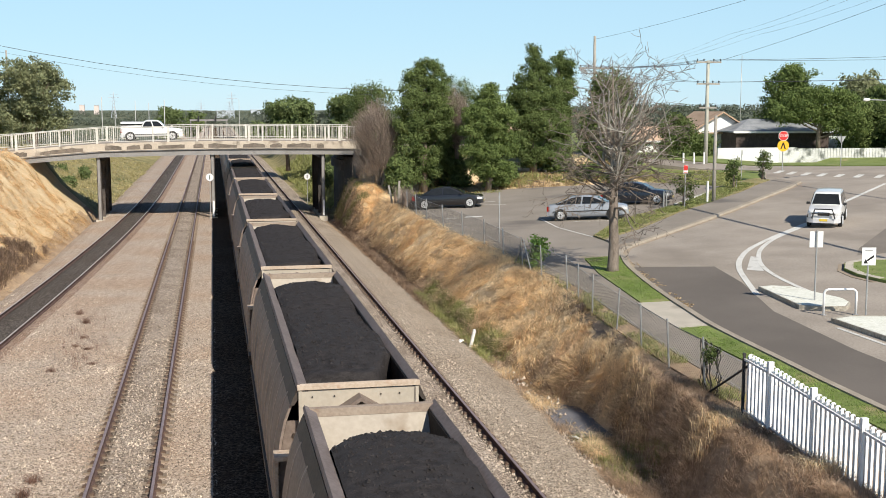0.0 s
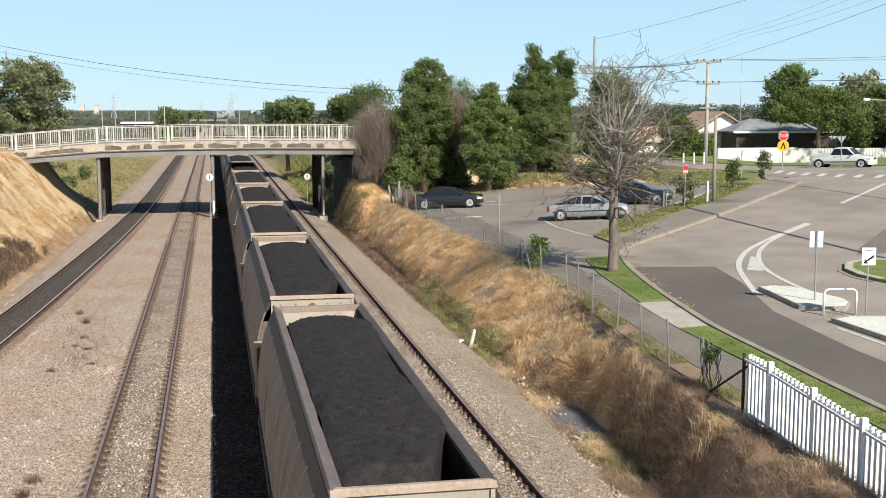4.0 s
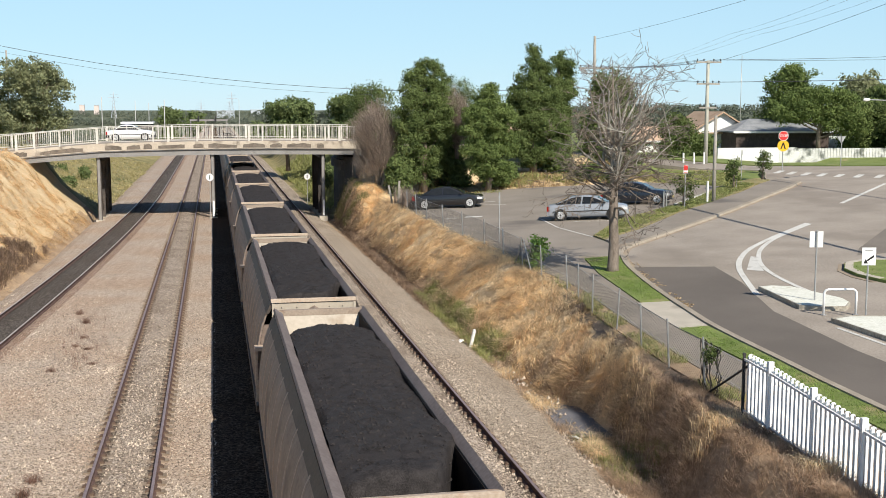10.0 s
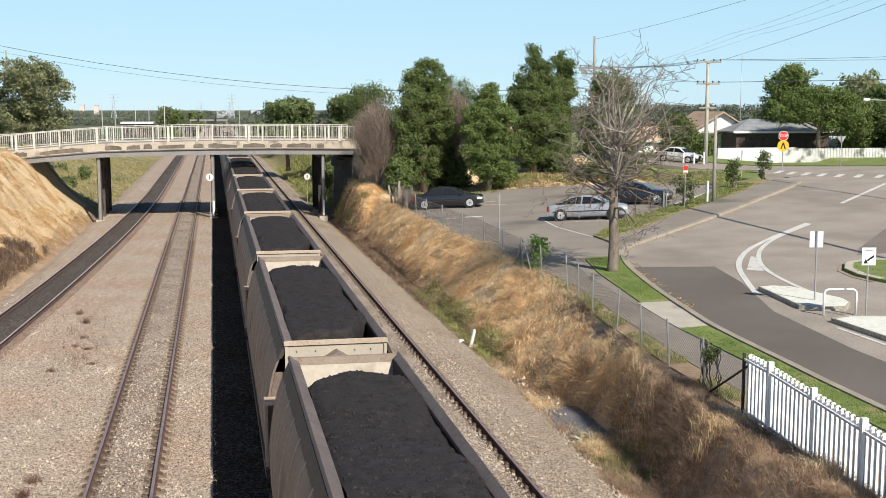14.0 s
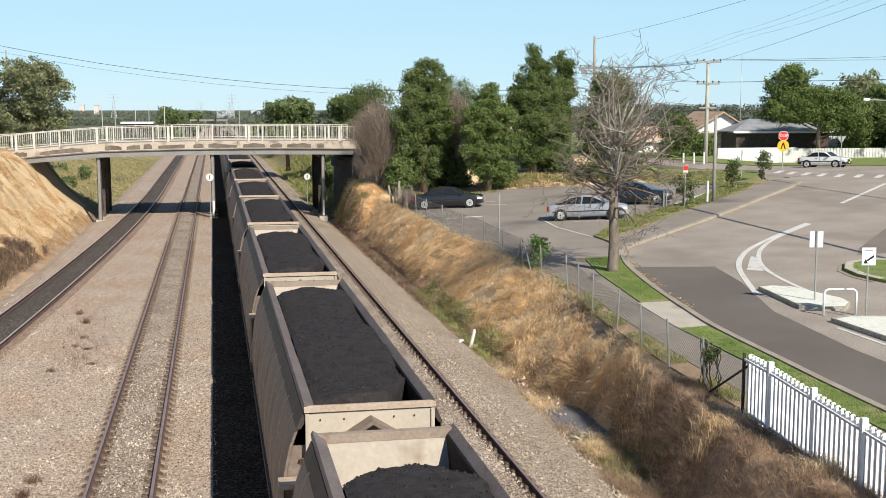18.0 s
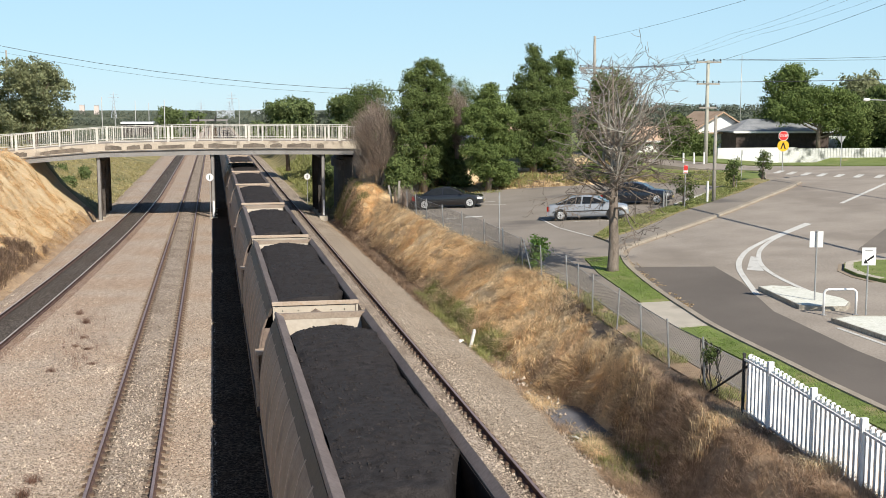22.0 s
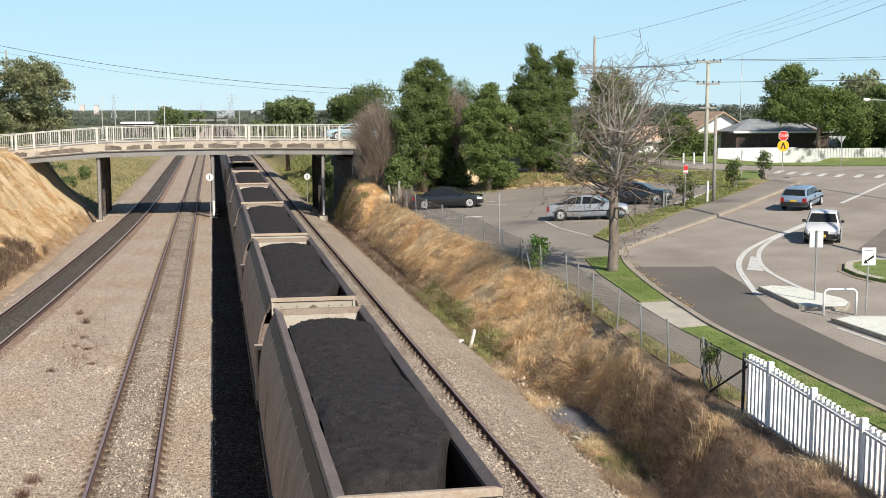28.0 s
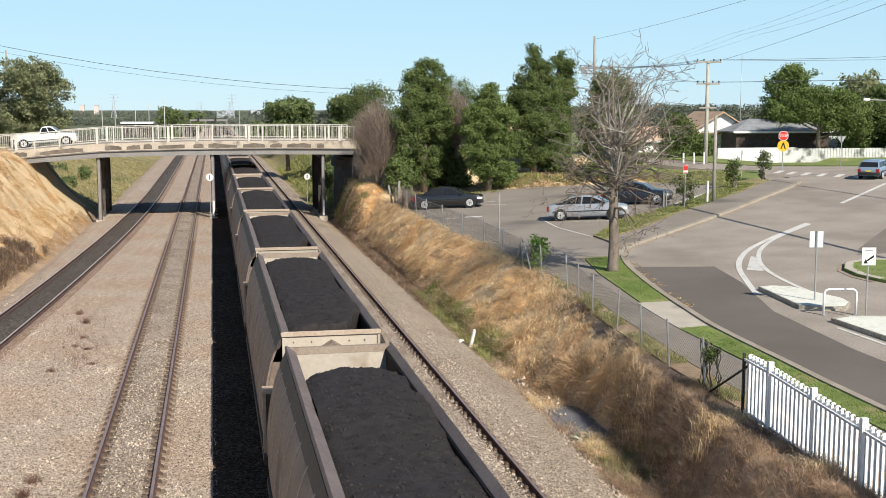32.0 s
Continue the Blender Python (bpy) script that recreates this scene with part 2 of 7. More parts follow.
GREEN = surf("mown_grass_ground", (0.13, 0.175, 0.045), (0.22, 0.26, 0.085), 0.95, scale=0.8, fine=12, bump=0.7, dist=0.03, stain=(0.3, 0.26, 0.13), stain_at=0.58, stain_scale=0.6)
MIXED = surf("rough_pasture_ground", (0.17, 0.155, 0.062), (0.36, 0.3, 0.145), 0.95, scale=0.3, fine=4, bump=0.7, dist=0.08, stain=(0.1, 0.115, 0.042), stain_at=0.56, stain_scale=0.2)
FARLAND = surf("far_land", (0.07, 0.09, 0.05), (0.15, 0.15, 0.085), 0.95, scale=0.02, fine=0.3, bump=0)
WATER = surf("ditch_water", (0.14, 0.14, 0.155), (0.18, 0.18, 0.195), 0.5, scale=1, fine=6, bump=0.05, dist=0.01, spec=0.1)


# ---------------------------------------------------------------- mesh helpers
class M:
    """Gathers the faces of one mesh."""

    def __init__(self):
        self.v, self.f = [], []

    def add(self, verts, faces):
        o = len(self.v)
        self.v += [tuple(p) for p in verts]
        self.f += [tuple(i + o for i in q) for q in faces]
        return self

    def box(self, x0, x1, y0, y1, z0, z1, turn=None):
        c = [(x, y, z) for z in (z0, z1) for x, y in ((x0, y0), (x1, y0), (x1, y1), (x0, y1))]
        if turn is not None:
            c = [turn @ Vector(p) for p in c]
        return self.add(c, [(3, 2, 1, 0), (4, 5, 6, 7), (0, 1, 5, 4), (1, 2, 6, 5), (2, 3, 7, 6), (3, 0, 4, 7)])

    def loft(self, rings, closed=True, caps=True):
        """Rings of equally many points, joined one to the next."""
        k = len(rings[0])
        o = len(self.v)
        for r in rings:
            self.v += [tuple(p) for p in r]
        for i in range(len(rings) - 1):
            for j in range(k if closed else k - 1):
                a, b = o + i * k + j, o + i * k + (j + 1) % k
                self.f.append((a, b, b + k, a + k))
        if caps and closed:
            self.f.append(tuple(o + j for j in reversed(range(k))))
            self.f.append(tuple(o + (len(rings) - 1) * k + j for j in range(k)))
        return self

    def tube(self, pts, rad, n=6):
        """A round bar along points; rad a number or one for each point."""
        pts = [Vector(p) for p in pts]
        rad = [rad] * len(pts) if isinstance(rad, (int, float)) else rad
        rings, side = [], None
        for i, p in enumerate(pts):
            t = (pts[min(i + 1, len(pts) - 1)] - pts[max(i - 1, 0)]).normalized()
            if side is None:
                side = t.cross(Vector((0, 0, 1)) if abs(t.z) < 0.9 else Vector((1, 0, 0))).normalized()
            side = (side - t * side.dot(t)).normalized()
            up = t.cross(side)
            rings.append([p + (side * math.cos(a) + up * math.sin(a)) * rad[i] for a in (2 * math.pi * j / n for j in range(n))])
        return self.loft(rings)

    def disc(self, c, axis, r, thick, n=16):
        """A round plate about c along axis."""
        axis = Vector(axis).normalized()
        return self.tube([Vector(c) - axis * thick / 2, Vector(c) + axis * thick / 2], r, n)

    def poly(self, pts, z, thick=0.0):
        """A flat outline laid on the slope z(x, y), with thickness downwards."""
        top = [(x, y, z(x, y)) for x, y in pts]
        k = len(top)
        if not thick:
            return self.add(top, [tuple(range(k))])
        low = [(x, y, h - thick) for x, y, h in top]
        return self.add(top + low, [tuple(range(k)), tuple(reversed(range(k, 2 * k)))] + [(j, j + k, (j + 1) % k + k, (j + 1) % k) for j in range(k)])


def thing(name, m=None):
    ob = new(name)
    ob.empty_display_size = 0.2
    if m is not None:
        ob.matrix_basis = m
    return ob


def part(name, mesh, material, parent=None, label="", smooth=False, m=None, kind=""):
    """Links the gathered faces as one mesh object, under a thing or a part if given."""
    me = bpy.data.meshes.new(name)
    me.from_pydata(mesh.v, [], mesh.f)
    mats = material if isinstance(material, (list, tuple)) else [material]
    for q in mats:
        me.materials.append(q)
    if smooth:
        me.polygons.foreach_set("use_smooth", [True] * len(me.polygons))
    me.update()
    ob = new(name, me)
    if parent is not None:
        ob.parent = parent
    if m is not None:
        ob.matrix_basis = m
    return tagged(ob, label=label, kind=kind)


def again(ob, parent, m):
    """Another object on the same mesh."""
    o = new(ob.name.split(".")[0], ob.data)
    o.parent = parent
    o.matrix_basis = m
    return o


def step(a, b, x):
    t = min(1.0, max(0.0, (x - a) / (b - a)))
    return t * t * (3 - 2 * t)


def lerp(xs, ys, x):
    return float(np.interp(x, xs, ys))


# the sloping ground east of the railway: one plane
def gp(x, y):
    return 0.5 + 0.05785 * x + 0.00885 * y


# ---------------------------------------------------------------- ground sheet
FENCE_Y, FENCE_X = (10, 25, 30, 38, 43, 50, 57, 70, 80), (12.4, 12.5, 12.6, 13.0, 13.6, 13.5, 13.6, 12.9, 12.8)
ROAD_X, ROAD_Z = (-160, -60, -16, -9, 0, 12, 22, 32, 42), (2.0, 3.6, 5.2, 5.85, 6.1, 6.1, 5.6, 4.8, 4.2)


CROSS = ((-160, 101.7), (-60, 101.7), (-16, 101.7), (-9, 101.7), (0, 101.7), (12, 101.7), (22, 102.6), (32, 102.8), (40, 101.0), (45, 95.5), (49.3, 89.5), (54, 84), (70, 68), (100, 40))


def cross_z(x, y):
    if x < 36:
        return lerp(ROAD_X, ROAD_Z, x)
    return gp(x, y) + (lerp(ROAD_X, ROAD_Z, 36) - gp(36, 98.6)) * max(0, (42 - x) / 6) - 0.36 * step(37, 45, x)


def cross_near(x, y):
    """Distance to the cross road's centre line east of the bridge, and its height there."""
    best = (1e9, 0)
    for (ax, ay), (bx, by) in zip(CROSS[5:10], CROSS[6:11]):
        t = min(1, max(0, ((x - ax) * (bx - ax) + (y - ay) * (by - ay)) / ((bx - ax) ** 2 + (by - ay) ** 2)))
        px, py = ax + t * (bx - ax), ay + t * (by - ay)
        d = math.hypot(x - px, y - py)
        if d < best[0]:
            best = (d, cross_z(px, py))
    return best


def ground_h(x, y):
    xf = lerp(FENCE_Y, FENCE_X, y)
    h = -0.6
    if x > 9.6:
        low = lerp((23, 31, 40, 60, 85), (-0.5, -0.85, -0.85, -0.75, -0.6), y)
        east = min(gp(x, y), 7.0) - 0.2
        if y < 93:
            if x < 10.5:
                h = -0.6 + (low + 0.6) * step(9.6, 10.5, x)
            elif x < xf:
                foot, head = lerp((18, 30.5, 34.5, 37, 43), (9.95, 11.2, 11.25, 10.7, 10.3), y), lerp((24, 30, 36, 43), (xf - 0.9, xf - 0.6, xf - 0.02, xf - 0.3), y)
                q = min(1.0, max(0.0, (x - foot) / (head - foot)))
                h = low + (east + 0.2 - low) * (0.65 * q + 0.35 * q * (2 - q))
            else:
                h = east + 0.17 * (1 - step(0.5, 0.9, x - xf))
        else:
            h = -0.6 + (min(east, 4.0) + 0.6) * step(10.0, 15.0, x)
        # the bank swells where it meets the bridge
        swell = step(78, 92, y) * (1 - step(95.5, 98.5, y))
        if swell:
            h = max(h, -0.6 + 3.4 * swell * step(9.5, 11.3, x) * (1 - 0.4 * step(13.0, 16.0, x)))
    elif x < -9.5:
        foot = lerp((40, 60, 75, 98, 150), (-11.6, -10.8, -10.3, -9.9, -10.5), y)
        top = lerp((60, 106, 125, 200, 400), (5.2, 5.2, 3.0, 2.5, 1.5), y)
        run = lerp((106, 120), (6.0, 11.0), y)
        h = -0.6 + (top + 0.6) * max(step(0, run, foot - x), min(1.0, max(0.0, (foot - x) / run)))
    # the road's approach banks at both ends of the bridge
    if x > 11.5 or x < -14.0:
        edge = abs(y - 101.7)
        bank = lerp(ROAD_X, ROAD_Z, x) - 0.25 - max(0.0, edge - 5.2) * 0.7
        if x > 20 and 70 < y < 125:
            d, rz = cross_near(x, y)
            bank = rz - 0.03 - max(0.0, d - 4.6) * lerp((22, 32), (0.7, 0.22), x)
            if x > 40:
                bank = min(bank, gp(x, y) - 0.04)
            if x > 37 and d < 17:
                h = min(h, rz - 0.06)
        elif x > 42:
            bank = -9
        grow = step(11.5, 13.5, x) if x > 0 else step(14.0, 15.5, -x)
        h = max(h, h + (bank - h) * grow)
    # leaf-litter mound under the car park's trees
    if 20 < x < 36 and 84 < y < 97:
        h += 0.9 * step(85.5, 90, y) * step(20, 23.5, x) * step(0, 3, 36 - x) * step(0, 3, 97 - y)
    if y > 250:
        h = min(h, 1.0 + 0.0 * y)
    return h


def mound(x, y):
    """Lumps of matted grass and earth on the banks beside the line."""
    if y > 250:
        return 0.0
    if x > 9.9:
        k = step(9.9, 10.6, x) * step(0.1, lerp((43, 47), (1.3, 0.6), y), lerp(FENCE_Y, FENCE_X, y) - x) * step(0, 3, 98 - y)
    else:
        k = step(10.3, 11.2, -x) * step(0, 4, 100 - y)
        return k * (0.5 * noise.noise((x * 0.4, y * 0.3, 5.0)) + 0.3 * noise.noise((x * 0.95, y * 0.8, 3.0)) + 0.16 * noise.noise((x * 2.1, y * 1.8, 7.0))) if k else 0.0
    if k == 0:
        return 0.0
    k *= step(1.2, 2.3, math.hypot(x - 11.15, (y - 33) * 0.55))  # level where the puddle lies
    return k * (0.2 * noise.noise((x * 0.8, y * 0.6, 3.0)) + 0.17 * noise.noise((x * 1.9, y * 1.5, 7.0)) + 0.08 * noise.noise((x * 4.1, y * 3.6, 11.0)))


def ground_top(x, y):
    return ground_h(x, y) + mound(x, y)


def ground_kind(x, y):
    w = 0.6 * noise.noise((x * 0.5, y * 0.5, 0.0))
    if y > 260 or abs(x) > 120:
        return 4
    if 8 < x < 9.9:
        return 1 if y < 106 else 3
    if x < 9.9:
        if x < -9.0 and y < 104:
            return 0 if ground_h(x, y) > 0.2 + w else 1
        return 3
    xf = lerp(FENCE_Y, FENCE_X, y)
    if x < xf + 0.3 and y < 92:
        if x > xf - 0.4 + 0.6 * w and 24.5 < y < 43:
            return 5
        return 1 if y + 6 * w < 33 or x < 10.9 + w * 0.5 else 0
    if y > 84 and x < 34:
        return 0 if y < 95 else 3
    if 30 < x < 46 and 76 < y < 100:
        return 2 if w > -0.1 else 3
    return 2


def build_ground():
    xs = [-3000, -1200, -500, -250, -120, -70, -45, -36, -30, -26, -23, -21] + [-19.5 + 0.5 * i for i in range(21)]
    xs += [-9, -6, -3, 0, 3, 6, 9] + [9.4 + 0.2 * i for i in range(27)] + [15 + 1.5 * i for i in range(31)] + [63, 70, 80, 100, 125, 200, 350, 700, 1500, 3000]
    ys = [-300, -100, -40, -10, 5] + [12 + 0.5 * i for i in range(168)] + [96 + 1.0 * i for i in range(31)] + [128, 132, 138, 145, 155, 170, 190, 220, 262, 320, 420, 600, 1000, 2000, 4500]
    g = M()
    for y in ys:
        for x in xs:
            g.v.append((x, y, ground_top(x, y)))
    k = len(xs)
    kinds = []
    for j in range(len(ys) - 1):
        for i in range(k - 1):
            a = j * k + i
            g.f.append((a, a + 1, a + k + 1, a + k))
            kinds.append(ground_kind((xs[i] + xs[i + 1]) / 2, (ys[j] + ys[j + 1]) / 2))
    ob = part("ground", g, [DRY, BROWN, GREEN, MIXED, FARLAND, SOIL], smooth=True)
    ob.data.polygons.foreach_set("material_index", kinds)
    tagged(ob, "grassy ground with dry banks beside the railway", "ground", kind="structure")


build_ground()

# ballast beds: a wide formation, the stained four-foot of each track, the grey bed of the eastern track
bed = M()
bed.loft([[(-10.2 - max(0, (75 - y) * 0.02), y, -0.62), (-9.4 - max(0, (75 - y) * 0.02), y, -0.3), (-8.9 - max(0, (75 - y) * 0.02), y, -0.2), (0.6, y, -0.2), (4.2, y, -0.24), (4.5, y, -0.7), (-10.2, y, -0.7)] for y in (5, 30, 50, 75, 100, 150, 400, 900)])
tagged(part("ballast_bed", bed, BALLAST), "wide bed of pale brown crushed-stone ballast", "ballast", kind="structure")
bed = M()
bed.loft([[(4.2, y, -0.7), (4.2, y, -0.22), (7.9, y, -0.2), (8.5, y, -0.25), (9.3 + d, y, -0.5), (9.9 + d, y, -0.72), (9.9 + d, y, -1.4)] for y, d in ((5, -.1), (25, 0.0), (35, 0.3), (45, 0.25), (63, 0.1), (97, -0.5), (150, -0.5), (900, -.5))])
tagged(part("ballast_shoulder", bed, BALLAST_GREY), "grey crushed-stone ballast shoulder of the eastern track", "ballast", kind="structure")


# coal stain and the train's shadow are both put into this strip's black
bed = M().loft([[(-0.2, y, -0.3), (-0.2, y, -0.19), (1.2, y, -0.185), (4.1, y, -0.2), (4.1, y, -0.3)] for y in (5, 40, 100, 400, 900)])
tagged(part("coal_spill_strip", bed, COAL_AND_SHADOW), "coal-stained stone, blackened further for the train's shadow", "ballast", kind="structure")


def left_centre(y):
    return -6.2 - 0.00037 * max(0.0, 130 - y) ** 2


def straight(c):
    return lambda y: c


RAIL_PROFILE = ((-0.085, -0.17), (0.085, -0.17), (0.085, -0.15), (0.022, -0.125), (0.022, -0.05), (0.04, -0.038), (0.04, -0.004), (-0.04, -0.004), (-0.04, -0.038), (-0.022, -0.05), (-0.022, -0.125), (-0.085, -0.15))


def railway_track(label, centre, far, four_foot, sleepers, start=14, fill_top=-0.154, head=RAIL_TOP, stained=()):
    tr = tagged(thing("railway_track"), label, "railway track", "four parallel tracks", kind="structure")
    ys = [5] + [10 + 4 * i for i in range(40)] + [180, 210, 260, 330, far]
    for s in (-0.7525, 0.7525):
        r = M().loft([[(centre(y) + s + px, y, pz) for px, pz in RAIL_PROFILE] for y in ys])
        rail = part("rail", r, RUST_RAIL, tr)
        top = M().loft([[(centre(y) + s + px, y, pz) for px, pz in ((-0.039, -0.006), (0.039, -0.006), (0.034, 0.003), (-0.034, 0.003))] for y in ys])
        part("running_surface", top, head, rail, "polished steel rail head")
    fill = M().loft([[(centre(y) + px, y, pz) for px, pz in ((-0.69, -0.3), (0.69, -0.3), (0.69, fill_top - 0.045), (0.5, fill_top - 0.008), (0.3, fill_top + 0.004), (-0.3, fill_top + 0.004), (-0.5, fill_top - 0.008), (-0.69, fill_top - 0.045))] for y in ys])
    for a, b in stained:
        st = M().loft([[(centre(y) + px, y, pz) for px, pz in ((a, -0.3), (a, -0.19), ((a + b) / 2, -0.18), (b, -0.192), (b, -0.3))] for y in ys])
        part("stained_ballast", st, BALLAST_RUST, tr, "rust-stained stone beside the rail")
    if sleepers:
        # grime and the rail's shadow, both painted as a dark strip inside each rail
        for k in (-1, 1):
            gr = M().loft([[(centre(y) + k * px, y, pz + fill_top + 0.154) for px, pz in ((0.5, -0.3), (0.5, -0.157), (0.6, -0.172), (0.675, -0.186), (0.675, -0.3))][::k] for y in ys])
            part("grimy_ballast", gr, BALLAST_GRIME_SHADE, tr, "grimy stone along the rail, darkened for the rail's shadow")
    part("four_foot_ballast", fill, four_foot, tr, "darker stone between the rails")
    if sleepers:
        s = M().box(-1.02, 1.02, -0.12, 0.12, -0.36, -0.155)
        for q in (-0.7525, 0.7525):
            s.box(q - 0.16, q + 0.16, -0.11, 0.11, -0.155, -0.145)
        first = part("sleeper", s, SLEEPER, tr)
        first.matrix_basis = pose(centre(start), start, 0)
        c = M()
        for q in (-0.7525, 0.7525):
            for e in (-0.12, 0.12):
                k = 1 if e > 0 else -1
                c.loft([[(q + k * dx, y, z) for dx, z in ((0.05, -0.16), (0.185, -0.16), (0.17, -0.115), (0.12, -0.085), (0.06, -0.11))][::k] for y in (-0.07, 0.07)])
        clips = part("rail_clips", c, CLIP, first, "rusty spring clips")
        for i in range(1, sleepers):
            o = again(first, tr, pose(centre(start + 0.62 * i), start + 0.62 * i, 0))
            if i < 90:
                again(clips, o, Matrix())
    return tr


railway_track("curved track with coal-blackened stone between rails", left_centre, 900, BALLAST_BLACK, 0, head=RAIL_BRIGHT, stained=((0.84, 1.25), (-1.0, -0.84)))
railway_track("straight track on concrete sleepers with rusty clips", straight(-2.35), 900, BALLAST_DARK, 150, 24)
railway_track("straight track beneath the coal train", straight(2.5), 900, BALLAST_BLACK, 0)
railway_track("outer eastern track with dark rusty rails", straight(6.5), 900, BALLAST_DARK, 150, 20, -0.14)



def loose_stones(seed, count, spot, label, big=1.0):
    """Angular stones lying on the beds, joined: each a crooked four-sided lump of its own shade."""
    r = np.random.RandomState(seed)
    rng = random.Random(seed)
    pts = []
    while len(pts) < count:
        y = 15 * (72 / 15) ** rng.random()
        p = spot(rng, y) if rng.random() > step(36, 70, y) else None
        if p:
            pts.append((p[0], y, p[1]))
    c = np.array(pts)
    n = len(c)
    s = (0.02 + 0.03 * r.rand(n) ** 1.5) * big
    a = r.rand(n) * 6.283
    ring = [c + np.stack([np.cos(a + k * 1.571) * s * (0.7 + 0.6 * r.rand(n)), np.sin(a + k * 1.571) * s * (0.7 + 0.6 * r.rand(n)), np.full(n, -0.012)], 1) for k in range(4)]
    tip = c + np.stack([r.normal(0, 0.3, n) * s, r.normal(0, 0.3, n) * s, s * (0.7 + 0.7 * r.rand(n))], 1)
    m = M()
    m.v = np.stack(ring + [tip], 1).reshape(-1, 3).tolist()
    m.f = [(5 * i + k, 5 * i + (k + 1) % 4, 5 * i + 4) for i in range(n) for k in range(4)]
    tagged(part("loose_ballast", m, LOOSE), label, "stones", kind="stuff")


def brown_spot(rng, y):
    x = rng.uniform(-11.0, -0.1)
    d = abs(x + 2.35)
    if abs(x - left_centre(y)) < 0.86 or 0.62 < d < 1.02 or x < left_centre(y) - 2.2:
        return None
    return (x, -0.152 - 0.04 * step(0.45, 0.62, d)) if d < 0.62 else (x, -0.2)


def grey_spot(rng, y):
    x = rng.uniform(5.2, 9.6)
    d = abs(x - 6.5)
    if 0.6 < d < 0.95:
        return None
    return (x, -0.142 if d < 0.6 else lerp((7.4, 7.9, 8.5, 9.3, 9.6), (-0.205, -0.2, -0.25, -0.5, -0.6), x))


loose_stones(61, 29000, brown_spot, "loose angular pale brown track stones")
loose_stones(62, 13000, grey_spot, "loose angular grey track stones")


def toe_spot(rng, y):
    """Stones that have rolled to the foot of the shoulder, in uneven drifts."""
    x = 9.35 + abs(rng.gauss(0, 0.38)) + lerp((25, 35, 45, 63), (0.0, 0.3, 0.25, 0.1), y)
    if noise.noise((x * 0.8, y * 0.5, 40.0)) < -0.1 - 0.3 * rng.random():
        return None
    return (x, lerp((9.3, 9.9, 10.4), (-0.5, -0.66, -0.62), x))


loose_stones(63, 2600, toe_spot, "larger grey stones rolled to the foot of the ballast", 1.7)

# ---------------------------------------------------------------- roads and paths on the sloping ground
KERB_LINE = ((15.75, 8), (15.75, 24.6), (15.85, 29.2), (16.0, 34), (16.3, 37), (16.85, 41.5), (17.75, 46.8), (18.6, 50.0), (20.0, 52.8), (22.2, 55.0), (26.8, 59.6), (29.7, 62.6), (33.0, 66.2), (36.1, 69.6), (38.6, 72.3), (41.3, 75.6))
NIB = ((24.75, 39.2), (24.65, 40.5), (24.9, 41.9), (25.7, 43.2), (26.9, 43.6), (29, 42.2), (34, 36.5), (40, 28), (40, 20), (32, 24), (27, 33.0), (25.3, 37))


def bend(line, n=6):
    """A smooth curve through points."""
    p = [line[0]] + list(line) + [line[-1]]
    out = []
    for a, b, c, d in zip(p, p[1:], p[2:], p[3:]):
        for k in range(n):
            t = k / n
            out.append(tuple(0.5 * (2 * b[i] + (c[i] - a[i]) * t + (2 * a[i] - 5 * b[i] + 4 * c[i] - d[i]) * t * t + (3 * b[i] - a[i] - 3 * c[i] + d[i]) * t ** 3) for i in (0, 1)))
    return out + [line[-1]]


def sheet(name, pts, material, label, category, lift=0.0, thick=0.3, kind="structure"):
    return tagged(part(name, M().poly(pts, lambda x, y: gp(x, y) + lift, thick), material), label, category, kind=kind)


sheet("road", KERB_LINE + ((40.2, 78.6), (41.6, 82.0), (42.9, 85.2), (44.0, 87), (48, 86.5), (56, 77), (80, 55), (80, 8)), ASPHALT, "sun-bleached grey-brown asphalt road with patches", "road")
sheet("road_patch", ((15.8, 8), (15.8, 24.6), (15.9, 29.2), (16.05, 34), (16.35, 37), (16.95, 41.5), (17.85, 47.2), (20.95, 45.5), (20.3, 41.6), (18.8, 36), (18.3, 30), (18.2, 8)), ASPHALT_NEW, "darker strip of newer asphalt beside the kerb", "road", 0.004, 0.03)
sheet("carpark", ((13.3, 52), (15.4, 52), (18.5, 50.4), (19.9, 53.1), (19.5, 56.8), (25.5, 63.0), (31.5, 70.5), (36, 77), (33, 84), (26.8, 86), (22.5, 87), (14, 83), (12.9, 76), (12.9, 70)), CARPARK, "grey asphalt car park with white bay lines", "car park", 0.006)
sheet("pavement", ((13.25, 8), (14.7, 8), (14.75, 34.6), (15.2, 39.2), (15.9, 45.9), (16.65, 50.2), (16.6, 52.1), (13.9, 52.1), (14.15, 43), (13.75, 38), (13.3, 30)), CARPARK, "narrow grey path beside the fence", "path", 0.05)
sheet("verge", ((12.55, 8), (13.25, 8), (13.3, 30), (13.75, 38), (14.15, 43), (13.9, 52), (13.5, 52), (13.62, 43), (13.05, 38), (12.65, 30)), BROWN, "strip of bare brown earth along the wire fence", "earth", 0.03)
sheet("driveway_crossing", ((14.75, 34.6), (15.05, 39.2), (16.5, 38.9), (16.15, 36.2), (15.85, 34.6)), CONCRETE, "pale concrete driveway crossing", "path", 0.075)
